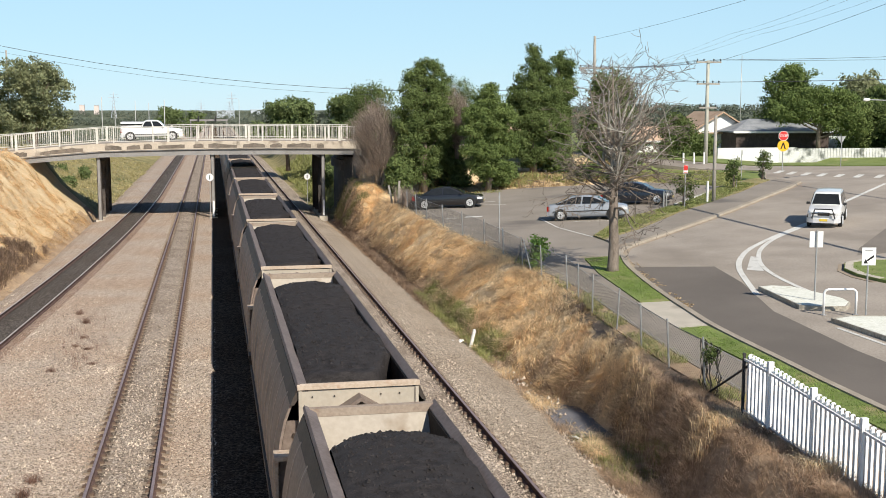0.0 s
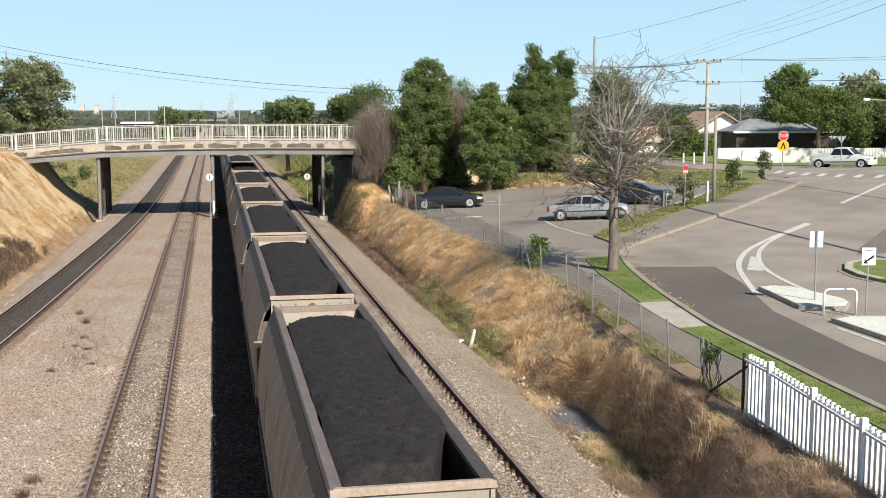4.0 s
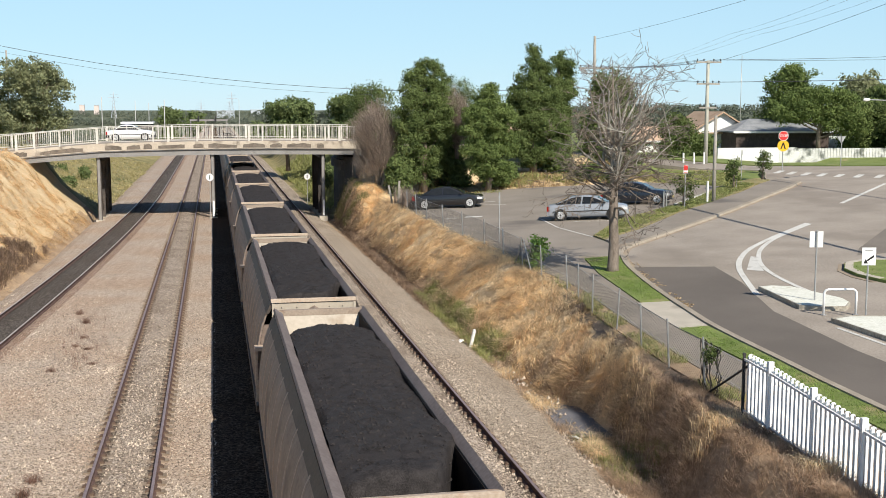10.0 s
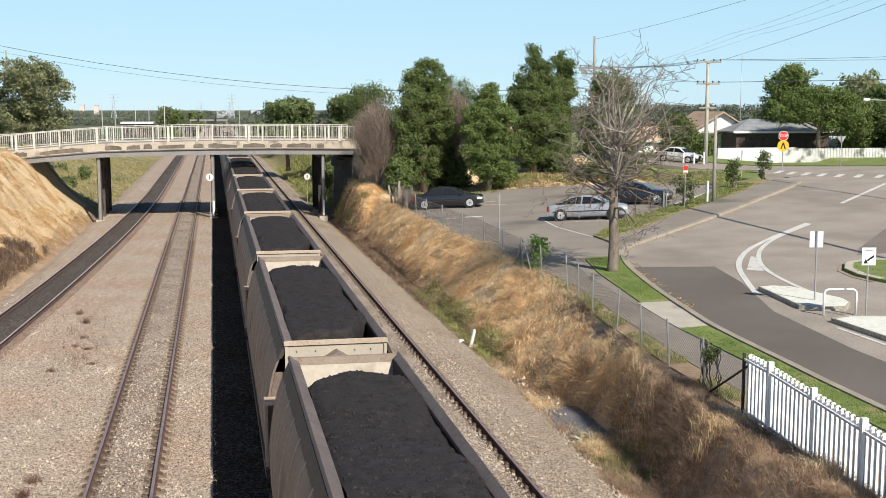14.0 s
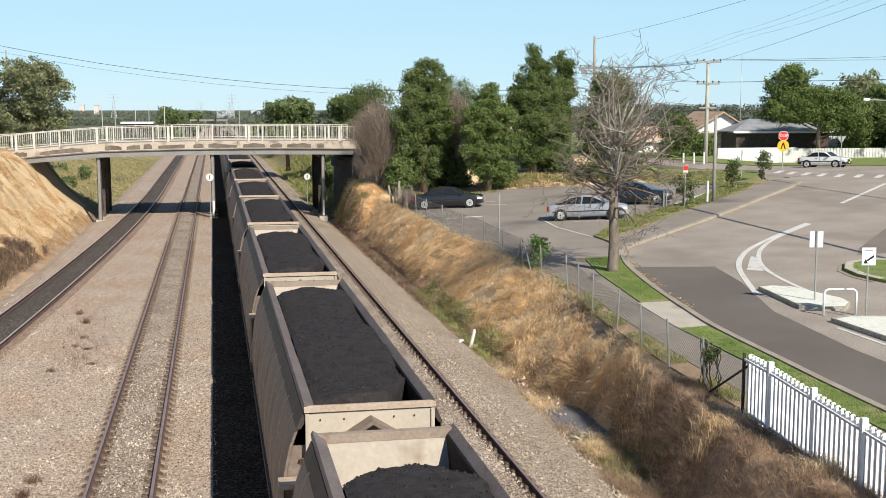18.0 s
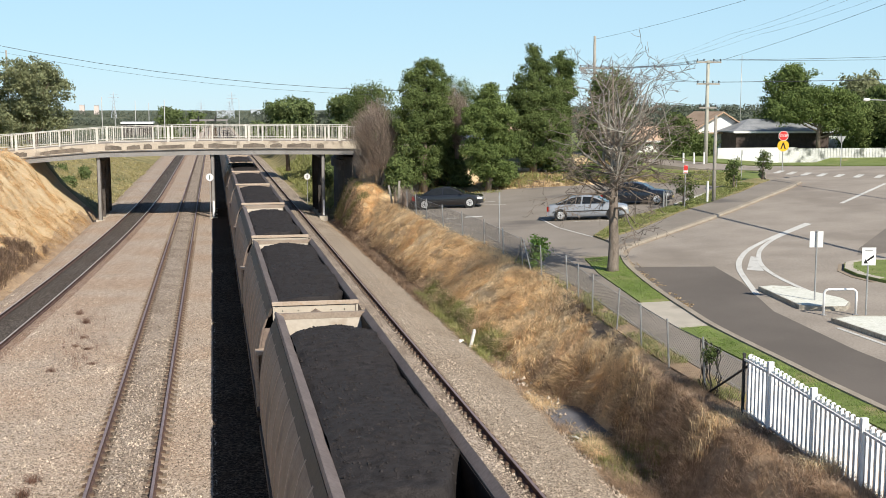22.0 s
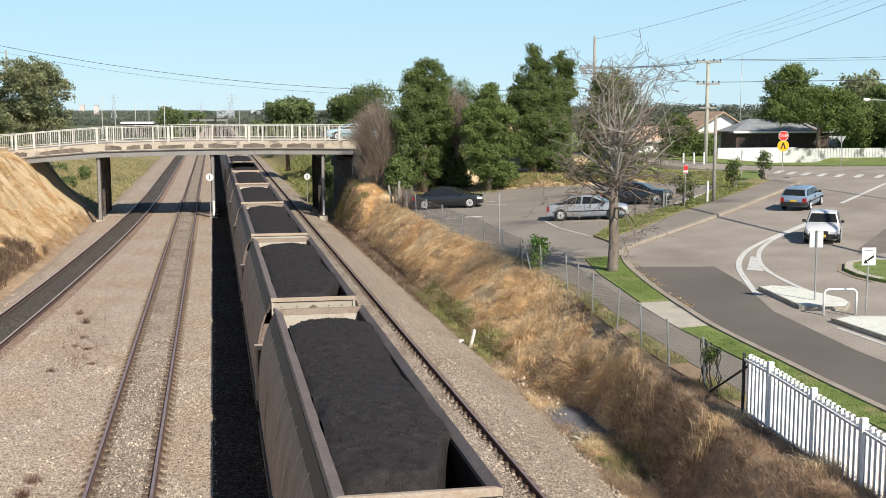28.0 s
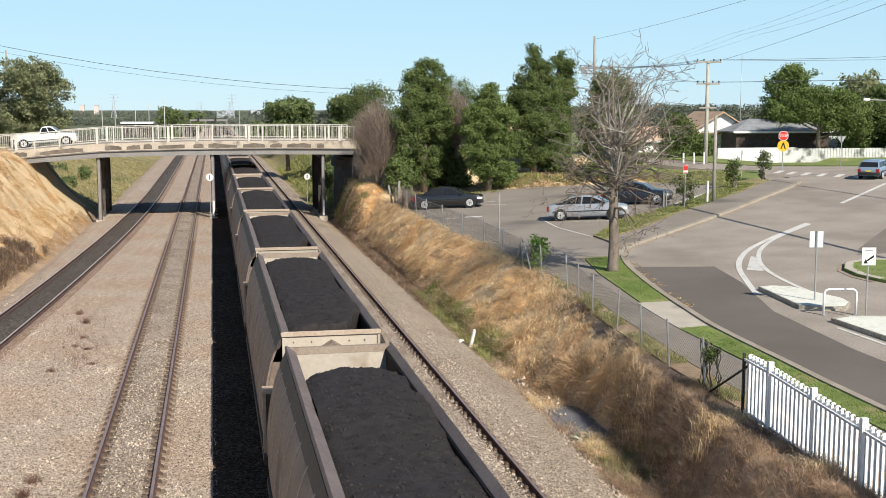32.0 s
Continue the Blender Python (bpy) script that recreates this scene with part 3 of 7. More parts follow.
sheet("pavement", ((19.4, 53.2), (20.6, 53.9), (22.0, 55.2), (26.6, 59.8), (29.5, 62.8), (32.8, 66.4), (35.9, 69.8), (38.4, 72.5), (41.1, 75.8), (41.0, 78.9), (38.2, 76.0), (35.2, 72.3), (30.7, 67.5), (26.9, 63.6), (22.3, 58.0), (19.5, 55.4)), CARPARK, "long pale footpath beside the kerb", "path", 0.1)
VERGE_LONG = ((19.5, 55.5), (22.2, 58.1), (26.8, 63.7), (30.6, 67.6), (35.1, 72.4), (38.1, 76.1), (40.4, 78.6), (39.4, 80.0), (36.0, 77.3), (31.3, 71.0), (29.6, 69.2), (26.6, 66.2), (22.7, 62.6), (19.5, 57.3))
for pts in (((14.7, 8), (15.5, 8), (15.5, 24.6), (15.6, 29.2), (15.7, 34.5), (14.75, 34.5)), ((15.2, 39.3), (16.3, 39.0), (16.6, 41.6), (17.5, 46.9), (18.3, 50.0), (16.65, 50.1), (15.9, 45.9)), VERGE_LONG):
    sheet("verge", pts, GREEN if pts[0][0] < 17 else MIXED, "strip of green grass verge", "grass", 0.09)
sheet("verge", NIB, GREEN, "mown grass corner inside a concrete kerb", "grass", 0.12)


def kerb(line, label, width=0.27, rise=0.11, flip=1, stone=KERB):
    """A kerb stone run along a line: real step, with a gutter strip."""
    k, g = M(), M()
    pts = [Vector((x, y, gp(x, y))) for x, y in line]
    rk, rg = [], []
    for i, p in enumerate(pts):
        t = (pts[min(i + 1, len(pts) - 1)] - pts[max(i - 1, 0)]).normalized()
        s = Vector((-t.y, t.x, 0)).normalized() * flip
        rk.append([p, p + s * 0.03 + Vector((0, 0, rise)), p + s * width + Vector((0, 0, rise + 0.01)), p + s * width - Vector((0, 0, 0.2)), p - Vector((0, 0, 0.2))])
        rg.append([p - s * 0.26 + Vector((0, 0, 0.004)), p + Vector((0, 0, 0.012)), p - Vector((0, 0, 0.1)), p - s * 0.26 - Vector((0, 0, 0.1))])
    k.loft(rk)
    ob = tagged(part("kerb", k, stone), label, "kerb", kind="structure")
    part("gutter", g.loft(rg), GUTTER, ob)


kerb(bend(KERB_LINE[:8], 3), "worn tan concrete kerb with a gutter")
kerb(bend(KERB_LINE[8:], 3), "worn tan concrete kerb with a gutter")
kerb(bend((KERB_LINE[7], (18.85, 51.0), (19.3, 51.95), KERB_LINE[8]), 3), "dropped concrete kerb at the car park's entry", rise=0.035)
kerb(NIB[:7], "rounded concrete kerb round a grass corner", 0.36, 0.13, -1, CONCRETE)


def stripe(line, width, lift=0.008, name="road_marking", label="white painted road line"):
    m = M()
    pts = [Vector((x, y, gp(x, y) + lift)) for x, y in line]
    rings = []
    for i, p in enumerate(pts):
        t = (pts[min(i + 1, len(pts) - 1)] - pts[max(i - 1, 0)]).normalized()
        s = Vector((-t.y, t.x, 0)).normalized() * width / 2
        rings.append([p + s, p - s, p - s - Vector((0, 0, 0.006)), p + s - Vector((0, 0, 0.006))])
    tagged(part(name, m.loft(rings), PAINT), label, "road marking", kind="structure")


stripe(bend(((19.67, 38.99), (20.44, 41.30), (21.5, 44.25), (22.62, 46.56), (24.1, 48.85), (25.63, 50.62), (27.39, 52.45), (30.89, 55.82))), 0.24)
stripe(bend(((21.51, 37.55), (21.75, 40.05), (22.15, 42.51), (22.8, 44.84), (23.85, 47.24), (25.2, 49.5), (27.3, 52.05), (30.9, 55.5))), 0.2)
sheet("road_patch", ((33.07, 51.90), (28.50, 46.79), (27.4, 45.1), (29.03, 45.0), (36, 47)), ASPHALT_PATCH, "darker worn asphalt beside the grass corner", "road", 0.004, 0.03)
stripe(((36.9, 62.7), (45.1, 71.1)), 0.25)
for i in range(10):
    cx, cy = 44.25 + 0.12 * i + 0.075 * i * i, 84.6 - 1.72 * i + 0.045 * i * i
    stripe(((cx - 0.75, cy - 0.85), (cx + 0.75, cy + 0.85)), 0.5, label="white zebra crossing bar")
stripe(((19.3, 66.5), (19.0, 62), (19.45, 57.2)), 0.12, 0.014)

# the cross road that comes over the bridge

def ribbon(path, w0, w1, lift, thick=0.3):
    rings = []
    for i, (x, y) in enumerate(path):
        a, b = Vector((*path[max(i - 1, 0)], 0)), Vector((*path[min(i + 1, len(path) - 1)], 0))
        t = (b - a).normalized()
        s = Vector((-t.y, t.x, 0))
        z = cross_z(x, y) + lift
        p = Vector((x, y, z))
        rings.append([p + s * w0, p + s * w1, p + s * w1 - Vector((0, 0, thick)), p + s * w0 - Vector((0, 0, thick))])
    return M().loft(rings)


tagged(part("road", ribbon(CROSS[:4], -4.0, 4.0, 0.02), ASPHALT), "asphalt road climbing to the bridge", "road", kind="structure")
tagged(part("road", ribbon(CROSS[5:], -4.2, 4.2, 0.02), ASPHALT), "asphalt cross road behind the zebra crossing", "road", kind="structure")
tagged(part("verge", ribbon(CROSS[8:], 4.25, 9.5, 0.1), GREEN), "bright green grass strip before the white fence", "grass", kind="structure")


# ---------------------------------------------------------------- road bridge
def deck_z(x):
    """Level of the deck's upper edge along the bridge."""
    return lerp((-40, -16.5, -13, -9, -4, 0, 5, 12, 16), (4.2, 5.42, 5.72, 6.02, 6.13, 6.18, 6.17, 6.1, 6.05), x)


def build_bridge():
    br = tagged(thing("road_bridge"), "weathered concrete road bridge on grey steel piers", "bridge")
    y0, y1 = 96.5, 105.9
    xs = [-40, -24, -16.5, -13, -11, -9, -6.5, -4, -2, 0, 2.5, 5, 8.5, 12.2]
    part("deck", M().loft([[(x, y0 + 0.25, deck_z(x) - 0.28), (x, y1 - 0.25, deck_z(x) - 0.28), (x, y1 - 0.25, deck_z(x) - 0.02), (x, y0 + 0.25, deck_z(x) - 0.02)] for x in xs]), ASPHALT, br, "asphalt bridge deck")
    for ya, yb in ((y0, y0 + 0.25), (y1 - 0.25, y1)):
        part("parapet_beam", M().loft([[(x, ya, deck_z(x) - 0.62), (x, yb, deck_z(x) - 0.62), (x, yb, deck_z(x)), (x, ya, deck_z(x))] for x in xs]), BRIDGE_CONC, br, "stained cream concrete edge beam")
    # dark mould panels between brackets on the near face
    panels = ((-16.3, -14.6), (-13.6, -10.3), (-8.6, -7.3), (-6.9, -5.8), (-5.6, -4.9), (-4.4, -2.3), (-1.6, -0.8), (-0.4, 1.9), (2.4, 4.2), (4.6, 5.6), (6.0, 8.0), (8.5, 9.1))
    for a, b in panels:
        n = 12
        low = [(a + (b - a) * i / n, y0 - 0.012, deck_z(a + (b - a) * i / n) - 0.55) for i in range(n + 1)]
        upp = [(a + (b - a) * i / n, y0 - 0.012, deck_z(a + (b - a) * i / n) - 0.47 + (0.36 + 0.12 * noise.noise((a + (b - a) * i / n * 1.0, 3.0, a))) * math.sin(math.pi * (0.1 + 0.8 * i / n)) ** 0.35 * (0.75 + 0.5 * abs(noise.noise((a * 1.7 + (b - a) * i / n * 2.3, 9.0, 2.0)))) - 0.03) for i in range(n + 1)]
        back = [(x, y0 + 0.01, z) for x, _, z in low]
        backu = [(x, y0 + 0.01, z) for x, _, z in upp]
        part("edge_panel", M().loft([[low[i], upp[i], backu[i], back[i]] for i in range(n + 1)]), BRIDGE_DARK, br, "mould-darkened recessed panel")
    for x in (-14.1, -9.5, -7.1, -5.7, -4.65, -1.95, -0.6, 2.15, 4.4, 5.8, 8.25, 10.6):
        part("bracket", M().loft([[(x - 0.1 - 0.1 * q, y0 - 0.05, deck_z(x) - 0.6 + 0.58 * q), (x + 0.1 + 0.1 * q, y0 - 0.05, deck_z(x) - 0.6 + 0.58 * q), (x + 0.1 + 0.1 * q, y0 + 0.02, deck_z(x) - 0.6 + 0.58 * q), (x - 0.1 - 0.1 * q, y0 + 0.02, deck_z(x) - 0.6 + 0.58 * q)] for q in (0, 0.5, 1)]), BRIDGE_CONC, br)
    for i in range(5):
        y = y0 + 0.12 + i * 2.29
        g = M()
        for za, zb, w in ((-1.12, -1.08, 0.16), (-1.08, -0.68, 0.02), (-0.68, -0.64, 0.16)):
            g.loft([[(x, y - w, deck_z(x) + za), (x, y + w, deck_z(x) + za), (x, y + w, deck_z(x) + zb), (x, y - w, deck_z(x) + zb)] for x in xs])
        part("girder", g, GIRDER, br, "grey painted steel girder")
    # three trestle piers
    for px, base in ((-9.15, -0.3), (-0.1, -0.25), (9.0, -0.3)):
        pier = part("pier_cap", M().box(px - 0.2, px + 0.2, y0 + 0.5, y1 - 0.1, deck_z(px) - 1.42, deck_z(px) - 1.13), PIER_STEEL, br)
        for y in (y0 + 0.35, 99.8, 103.2, y1 - 0.35):
            c = M()
            c.box(px - 0.16, px + 0.16, y - 0.16, y - 0.13, base, deck_z(px) - 1.42)
            c.box(px - 0.16, px + 0.16, y + 0.13, y + 0.16, base, deck_z(px) - 1.42)
            c.box(px - 0.02, px + 0.02, y - 0.13, y + 0.13, base, deck_z(px) - 1.42)
            col = part("column", c, PIER_STEEL, pier, "dark steel column")
            if y < 98:
                part("front_flange", M().box(px - 0.1, px + 0.1, y - 0.19, y - 0.163, base, deck_z(px) - 1.13), GIRDER, pier, "pale grey flange")
                if px > -5:
                    part("painted_base", M().box(px - 0.06, px + 0.1, y - 0.2, y - 0.192, base + 0.2, base + 1.5), WHITE, pier, "white painted lower column")
            part("footing", M().box(px - 0.35, px + 0.35, y - 0.35, y + 0.35, base - 0.5, base + 0.12), CONCRETE, pier)
        b = M()
        for ya, yb in ((y0 + 0.35, 99.8), (99.8, 103.2), (103.2, y1 - 0.35)):
            b.tube([(px, ya, 0.2), (px, yb, 4.2)], 0.04, 5)
            b.tube([(px, yb, 0.2), (px, ya, 4.2)], 0.04, 5)
        part("cross_bracing", b, PIER_STEEL, pier)
    # near and far balustrades
    for y in (y0 + 0.1, y1 - 0.1):
        posts = [-38, -32.5, -27.2, -22, -17.2, -15.4, -14.0, -12.1, -9.2, -7.9, -4.8, -3.6, -1.3, -0.05, 2.9, 4.0, 6.4, 7.1, 7.75, 9.2, 10.4, 11.6, 12.1]
        for i, x in enumerate(posts):
            z = deck_z(x)
            w = 0.09 if i % 3 == 2 else 0.05
            part("post", M().box(x - w, x + w, y - 0.05, y + 0.05, z - 0.02, z + 1.27), RAILING, br)
        for za, r in ((1.24, 0.035), (0.12, 0.028)):
            part("handrail" if za > 1 else "rail_bar", M().tube([(x, y, deck_z(x) + za) for x in xs[0:1] + [-24, -20, -16.5, -14.5, -13, -11, -9, -6.5, -4, -2, 0, 2.5, 5, 8.5, 12.1]], r, 6), RAILING, br, smooth=True)
        stakes = M()
        first = None
        for i in range(330 if y < 100 else 150):
            x = -38 + i * (0.152 if y < 100 else 0.334)
            if x < 12:
                z = deck_z(x)
                if y < 100 and x > -26:
                    if first is None:
                        first = part("baluster", M().box(-0.011, 0.011, -0.011, 0.011, 0.12, 1.24), RAILING, br, m=pose(x, y, z))
                    else:
                        again(first, br, pose(x, y, z))
                    continue
                stakes.box(x - 0.011, x + 0.011, y - 0.011, y + 0.011, z + 0.12, z + 1.24)
        tagged(part("baluster_run", stakes, RAILING, br), kind="stuff")
    return br


build_bridge()

# retaining wall and abutment at the eastern end
ab = tagged(thing("bridge_abutment"), "dark concrete abutment in shade under the bridge", "abutment", kind="structure")
part("face", M().box(11.0, 13.0, 98.2, 107.5, -0.8, 4.7), DARK_CONC, ab)
part("bearing_shelf", M().box(10.7, 11.0, 98.4, 107.0, 3.6, 4.4), DARK_CONC, ab)
part("wing_wall", M().box(11.6, 11.95, 95.6, 97.2, -0.8, 5.3), DARK_CONC, ab)


# ---------------------------------------------------------------- coal train
PITCH, BODY = 15.88, 14.3


def wagon_half(z):
    """Half-width of the bulging side at height z."""
    return lerp((1.05, 1.5, 2.1, 2.7, 3.2, 3.42, 3.78), (1.48, 1.54, 1.54, 1.48, 1.37, 1.29, 1.12), z)


def coal_mesh(seed):
    rng = random.Random(seed)
    nx, ny = 30, 190
    m = M()
    low, top, lean = 0.45 + 0.3 * rng.random(), 3.80 + 0.04 * rng.random(), 1.2 + 0.6 * rng.random()
    for j in range(ny + 1):
        y = 0.35 + (BODY - 0.8) * j / ny
        for i in range(nx + 1):
            u = -1 + 2 * i / nx
            x = 0.035 + u * 0.95
            a = y - low - lean * step(0.35, 1.0, u) - 0.15 * noise.noise((x * 2, seed, 0))
            b = BODY - 0.75 - y - 0.1 * noise.noise((x * 2, seed, 5)) - 0.5 * u * u
            z = top + 0.1 * (1 - u * u) + 0.07 * math.sin(y * 0.9 + seed)
            z -= 1.6 * (1 - step(-0.3, 0.3, a)) + 0.8 * (1 - step(-0.5, 1.3, b))
            z -= 0.1 * step(0.85, 1.0, abs(u)) * max(0.0, 0.4 + 1.6 * noise.noise((x, y * 0.8, seed)))
            z += 0.03 * noise.noise((x * 3, y * 3, seed)) + rng.uniform(-0.01, 0.01)
            m.v.append((x, y, z))
    k = nx + 1
    m.f = [(j * k + i, j * k + i + 1, (j + 1) * k + i + 1, (j + 1) * k + i) for j in range(ny) for i in range(nx)]
    lumps = M()
    for _ in range(1900):
        i, j = rng.randrange(1, nx), rng.randrange(12, ny - 12)
        x, y, z = m.v[j * k + i]
        r = 0.02 + 0.035 * rng.random() ** 3
        a = rng.random() * 3
        lumps.add([(x + r * math.cos(a), y + r * math.sin(a), z), (x + r * math.cos(a + 2.1), y + r * math.sin(a + 2.1), z), (x + r * math.cos(a + 4.2), y + r * math.sin(a + 4.2), z), (x + r * rng.uniform(-.4, .4), y + r * rng.uniform(-.4, .4), z + r * 0.6)], [(0, 1, 3), (1, 2, 3), (2, 0, 3)])
    return m, lumps


def coal_wagon():
    wg = tagged(thing("coal_wagon"), "weathered brown steel coal hopper wagon heaped with coal", "wagon", "wagons of the coal train")
    zs = (1.05, 1.3, 1.7, 2.1, 2.5, 2.9, 3.2, 3.42, 3.55)
    # the body narrows towards its floor at both ends, as hoppers do
    for s in (-1, 1):
        out, inn = [], []
        ring = []
        for y in (0.06, 0.6, BODY - 0.6, BODY - 0.06):
            o = [(s * wagon_half(z), y, z) for z in zs]
            i = [(s * (wagon_half(z) - 0.05), y, z) for z in reversed(zs)]
            ring.append(o + i if s > 0 else list(reversed(o + i)))
        part("side_panel", M().loft(ring), WAGON, wg, "bulging weathered brown side sheet", smooth=False)
        # the shadow band below the sill is put into this flange's dark colour
        part("upper_flange", M().loft([[(s * (wagon_half(3.53) + 0.014), y, 3.51), (s * 1.135, y, 3.77), (s * 1.02, y, 3.77), (s * (wagon_half(3.53) - 0.06), y, 3.51)][::s] for y in (0.0, BODY)]), SILL_DARK, wg, "flange below the top sill, its shadow band painted dark")
        part("inner_wall", M().box(min(s * 1.0, s * 0.97), max(s * 1.0, s * 0.97), 0.1, BODY - 0.1, 2.0, 3.78), WAGON_IN, wg, "near-black inner wall, its shade put into the colour")
        inner = 0.92 if s < 0 else 0.99  # the sills lean inwards; the eastern one is the narrower
        sl = M().loft([[(s * inner, y, 3.76), (s * 1.12, y, 3.76), (s * 1.14, y, 3.87), (s * 1.11, y, 3.92), (s * (inner + 0.02), y, 3.83), (s * inner, y, 3.81)][::s] for y in (-0.02, BODY + 0.02)])
        part("top_sill", sl, SILL, wg, "grey-brown top sill")
        ribs = 11
        for i in range(ribs):
            y = 0.9 + i * (BODY - 1.8) / (ribs - 1)
            r = M().loft([[(s * (wagon_half(z) - 0.01), y - 0.05, z), (s * (wagon_half(z) + 0.018), y - 0.03, z), (s * (wagon_half(z) + 0.018), y + 0.03, z), (s * (wagon_half(z) - 0.01), y + 0.05, z)] for z in (1.1, 1.6, 2.1, 2.6, 3.0, 3.3, 3.42, 3.56)])
            part("side_rib", r, RIB, wg)
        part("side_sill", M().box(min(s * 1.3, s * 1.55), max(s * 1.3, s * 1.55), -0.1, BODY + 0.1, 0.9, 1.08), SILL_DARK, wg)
    # end facing the camera: sill, plate, brace
    part("end_sill", M().loft([[(x, -0.06, 3.8), (x, 0.14, 3.8), (x, 0.16, 3.87), (x, 0.0, 3.9), (x, -0.06, 3.88)] for x in (-1.12, 1.12)]), CREAM_RUST, wg, "cream end sill with rusty streaks")
    plate = M().loft([[(-1.1, -0.02, z), (1.1, -0.02, z), (1.1, 0.04, z), (-1.1, 0.04, z)] for z in (3.0, 3.78)])
    part("end_plate", plate, CREAM, wg, "dusty cream end plate")
    part("end_slope_sheet", M().loft([[(-1.2, -0.02, 3.0), (1.2, -0.02, 3.0), (1.2, 0.05, 3.0), (-1.2, 0.05, 3.0)], [(-1.2, 1.5, 1.3), (1.2, 1.5, 1.3), (1.2, 1.6, 1.3), (-1.2, 1.6, 1.3)]]), WAGON, wg)
    # closed end below the plate, following the bulge, and cream frames at its corners
    for y in (0.12, BODY - 0.12):
        prof = [(wagon_half(z) - 0.06, z) for z in (1.3, 1.7, 2.1, 2.5, 2.9, 3.2)]
        part("end_sheet", M().loft([[(x, q, z) for x, z in prof] + [(-x, q, z) for x, z in reversed(prof)] for q in (y - 0.02, y + 0.02)]), WAGON, wg, "shaded brown end sheet")
    for s in (-1, 1):
        a, b = sorted((s * 1.16, s * 1.57))
        part("corner_step", M().box(a, b, -0.38, 0.06, 2.6, 2.68), CREAM_RUST, wg, "cream corner step")
        for q in (-0.36, -0.06):
            a, b = sorted((s * 1.5, s * 1.56))
            part("corner_post", M().box(a, b, q, q + 0.07, 1.26, 2.6), CREAM_RUST, wg, "cream corner post")
        a, b = sorted((s * 1.04, s * 1.1))
        part("plate_edge", M().box(a, b, -0.06, -0.02, 3.0, 3.78), CREAM, wg)
    br = M()
    for s in (-1, 1):
        br.loft([[(0, -0.36, 3.70), (0, -0.36, 3.62), (0, -0.02, 3.62), (0, -0.02, 3.70)], [(s * 0.55, -0.36, 3.36), (s * 0.55, -0.36, 3.28), (s * 0.55, -0.02, 3.28), (s * 0.55, -0.02, 3.36)]])
    part("end_brace", br, WAGON, wg, "brown angled brace")
    for x in (-0.85, -0.45, 0.4, 0.75):
        part("rivet", M().disc((x, -0.03, 3.66), (0, 1, 0), 0.015, 0.02, 8), BLACK_IRON, wg)
    # far end: top edge and the lit sloping inner sheet
    part("far_end_sill", M().loft([[(-1.1, BODY - 0.12, z), (1.1, BODY - 0.12, z), (1.1, BODY + 0.02, z), (-1.1, BODY + 0.02, z)] for z in (3.74, 3.88)]), SILL_RUST, wg, "rusty brown far end sill")
    part("inner_end_sheet", M().loft([[(-1.0, BODY - 0.1, 3.76), (1.0, BODY - 0.1, 3.76), (1.0, BODY - 0.02, 3.76), (-1.0, BODY - 0.02, 3.76)], [(-1.0, BODY - 0.75, 2.6), (1.0, BODY - 0.75, 2.6), (1.0, BODY - 0.65, 2.6), (-1.0, BODY - 0.65, 2.6)]]), SCOURED, wg, "scoured bright steel inner end sheet")
    part("inner_near_sheet", M().box(-1.0, 1.0, 0.05, 0.1, 2.2, 3.78), WAGON_IN, wg)
    part("far_slope_sheet", M().loft([[(-1.2, BODY - 0.06, 3.0), (1.2, BODY - 0.06, 3.0), (1.2, BODY, 3.0), (-1.2, BODY, 3.0)], [(-1.2, BODY - 1.6, 1.3), (1.2, BODY - 1.6, 1.3), (1.2, BODY - 1.5, 1.3), (-1.2, BODY - 1.5, 1.3)]]), WAGON, wg)
    part("underframe", M().box(-0.5, 0.5, -0.35, BODY + 0.35, 0.85, 1.15), BLACK_IRON, wg)
    for y in (0.25, BODY - 0.25):
        part("headstock", M().box(-1.42, 1.42, y - 0.12, y + 0.12, 0.9, 1.2), CREAM_RUST, wg, "dusty cream headstock")
        part("end_platform", M().box(-1.44, 1.44, *((-0.42, 0.1) if y < 1 else (BODY - 0.1, BODY + 0.42)), 1.2, 1.26), CREAM_RUST, wg, "dusty cream end platform")
        for s in (-1, 1):
            e = -0.42 if y < 1 else 0.42
            b = M().box(s * 1.38 - 0.07, s * 1.38 + 0.07, y + e - 0.1, y + e + 0.1, 1.0, 1.62)
            part("corner_bracket", b, CREAM, wg, "cream corner bracket")
    part("hopper_pocket", M().loft([[(-1.2, 3.6, 1.3), (1.2, 3.6, 1.3), (1.2, BODY - 3.6, 1.3), (-1.2, BODY - 3.6, 1.3)][::-1], [(-0.5, 4.4, 0.35), (0.5, 4.4, 0.35), (0.5, BODY - 4.4, 0.35), (-0.5, BODY - 4.4, 0.35)][::-1]]), BLACK_IRON, wg)
    part("floor_sheet", M().box(-1.35, 1.35, 1.5, BODY - 1.5, 1.2, 1.3), BLACK_IRON, wg)
    for y in (2.0, BODY - 2.0):
        bg = part("bogie", M().box(-1.0, -0.86, y - 1.15, y + 1.15, 0.35, 0.75).box(0.86, 1.0, y - 1.15, y + 1.15, 0.35, 0.75).box(-0.9, 0.9, y - 0.2, y + 0.2, 0.45, 0.85), BLACK_IRON, wg)
        for s in (-1, 1):
            for q in (-0.86, 0.86):
                part("wheel", M().disc((s * 0.75, y + q, 0.46), (1, 0, 0), 0.46, 0.13, 18), RUST_RAIL, bg)
    for y in (-0.35, BODY + 0.35):
        part("coupler", M().box(-0.12, 0.12, y - 0.28, y + 0.28, 0.78, 1.02), BLACK_IRON, wg)
    return wg


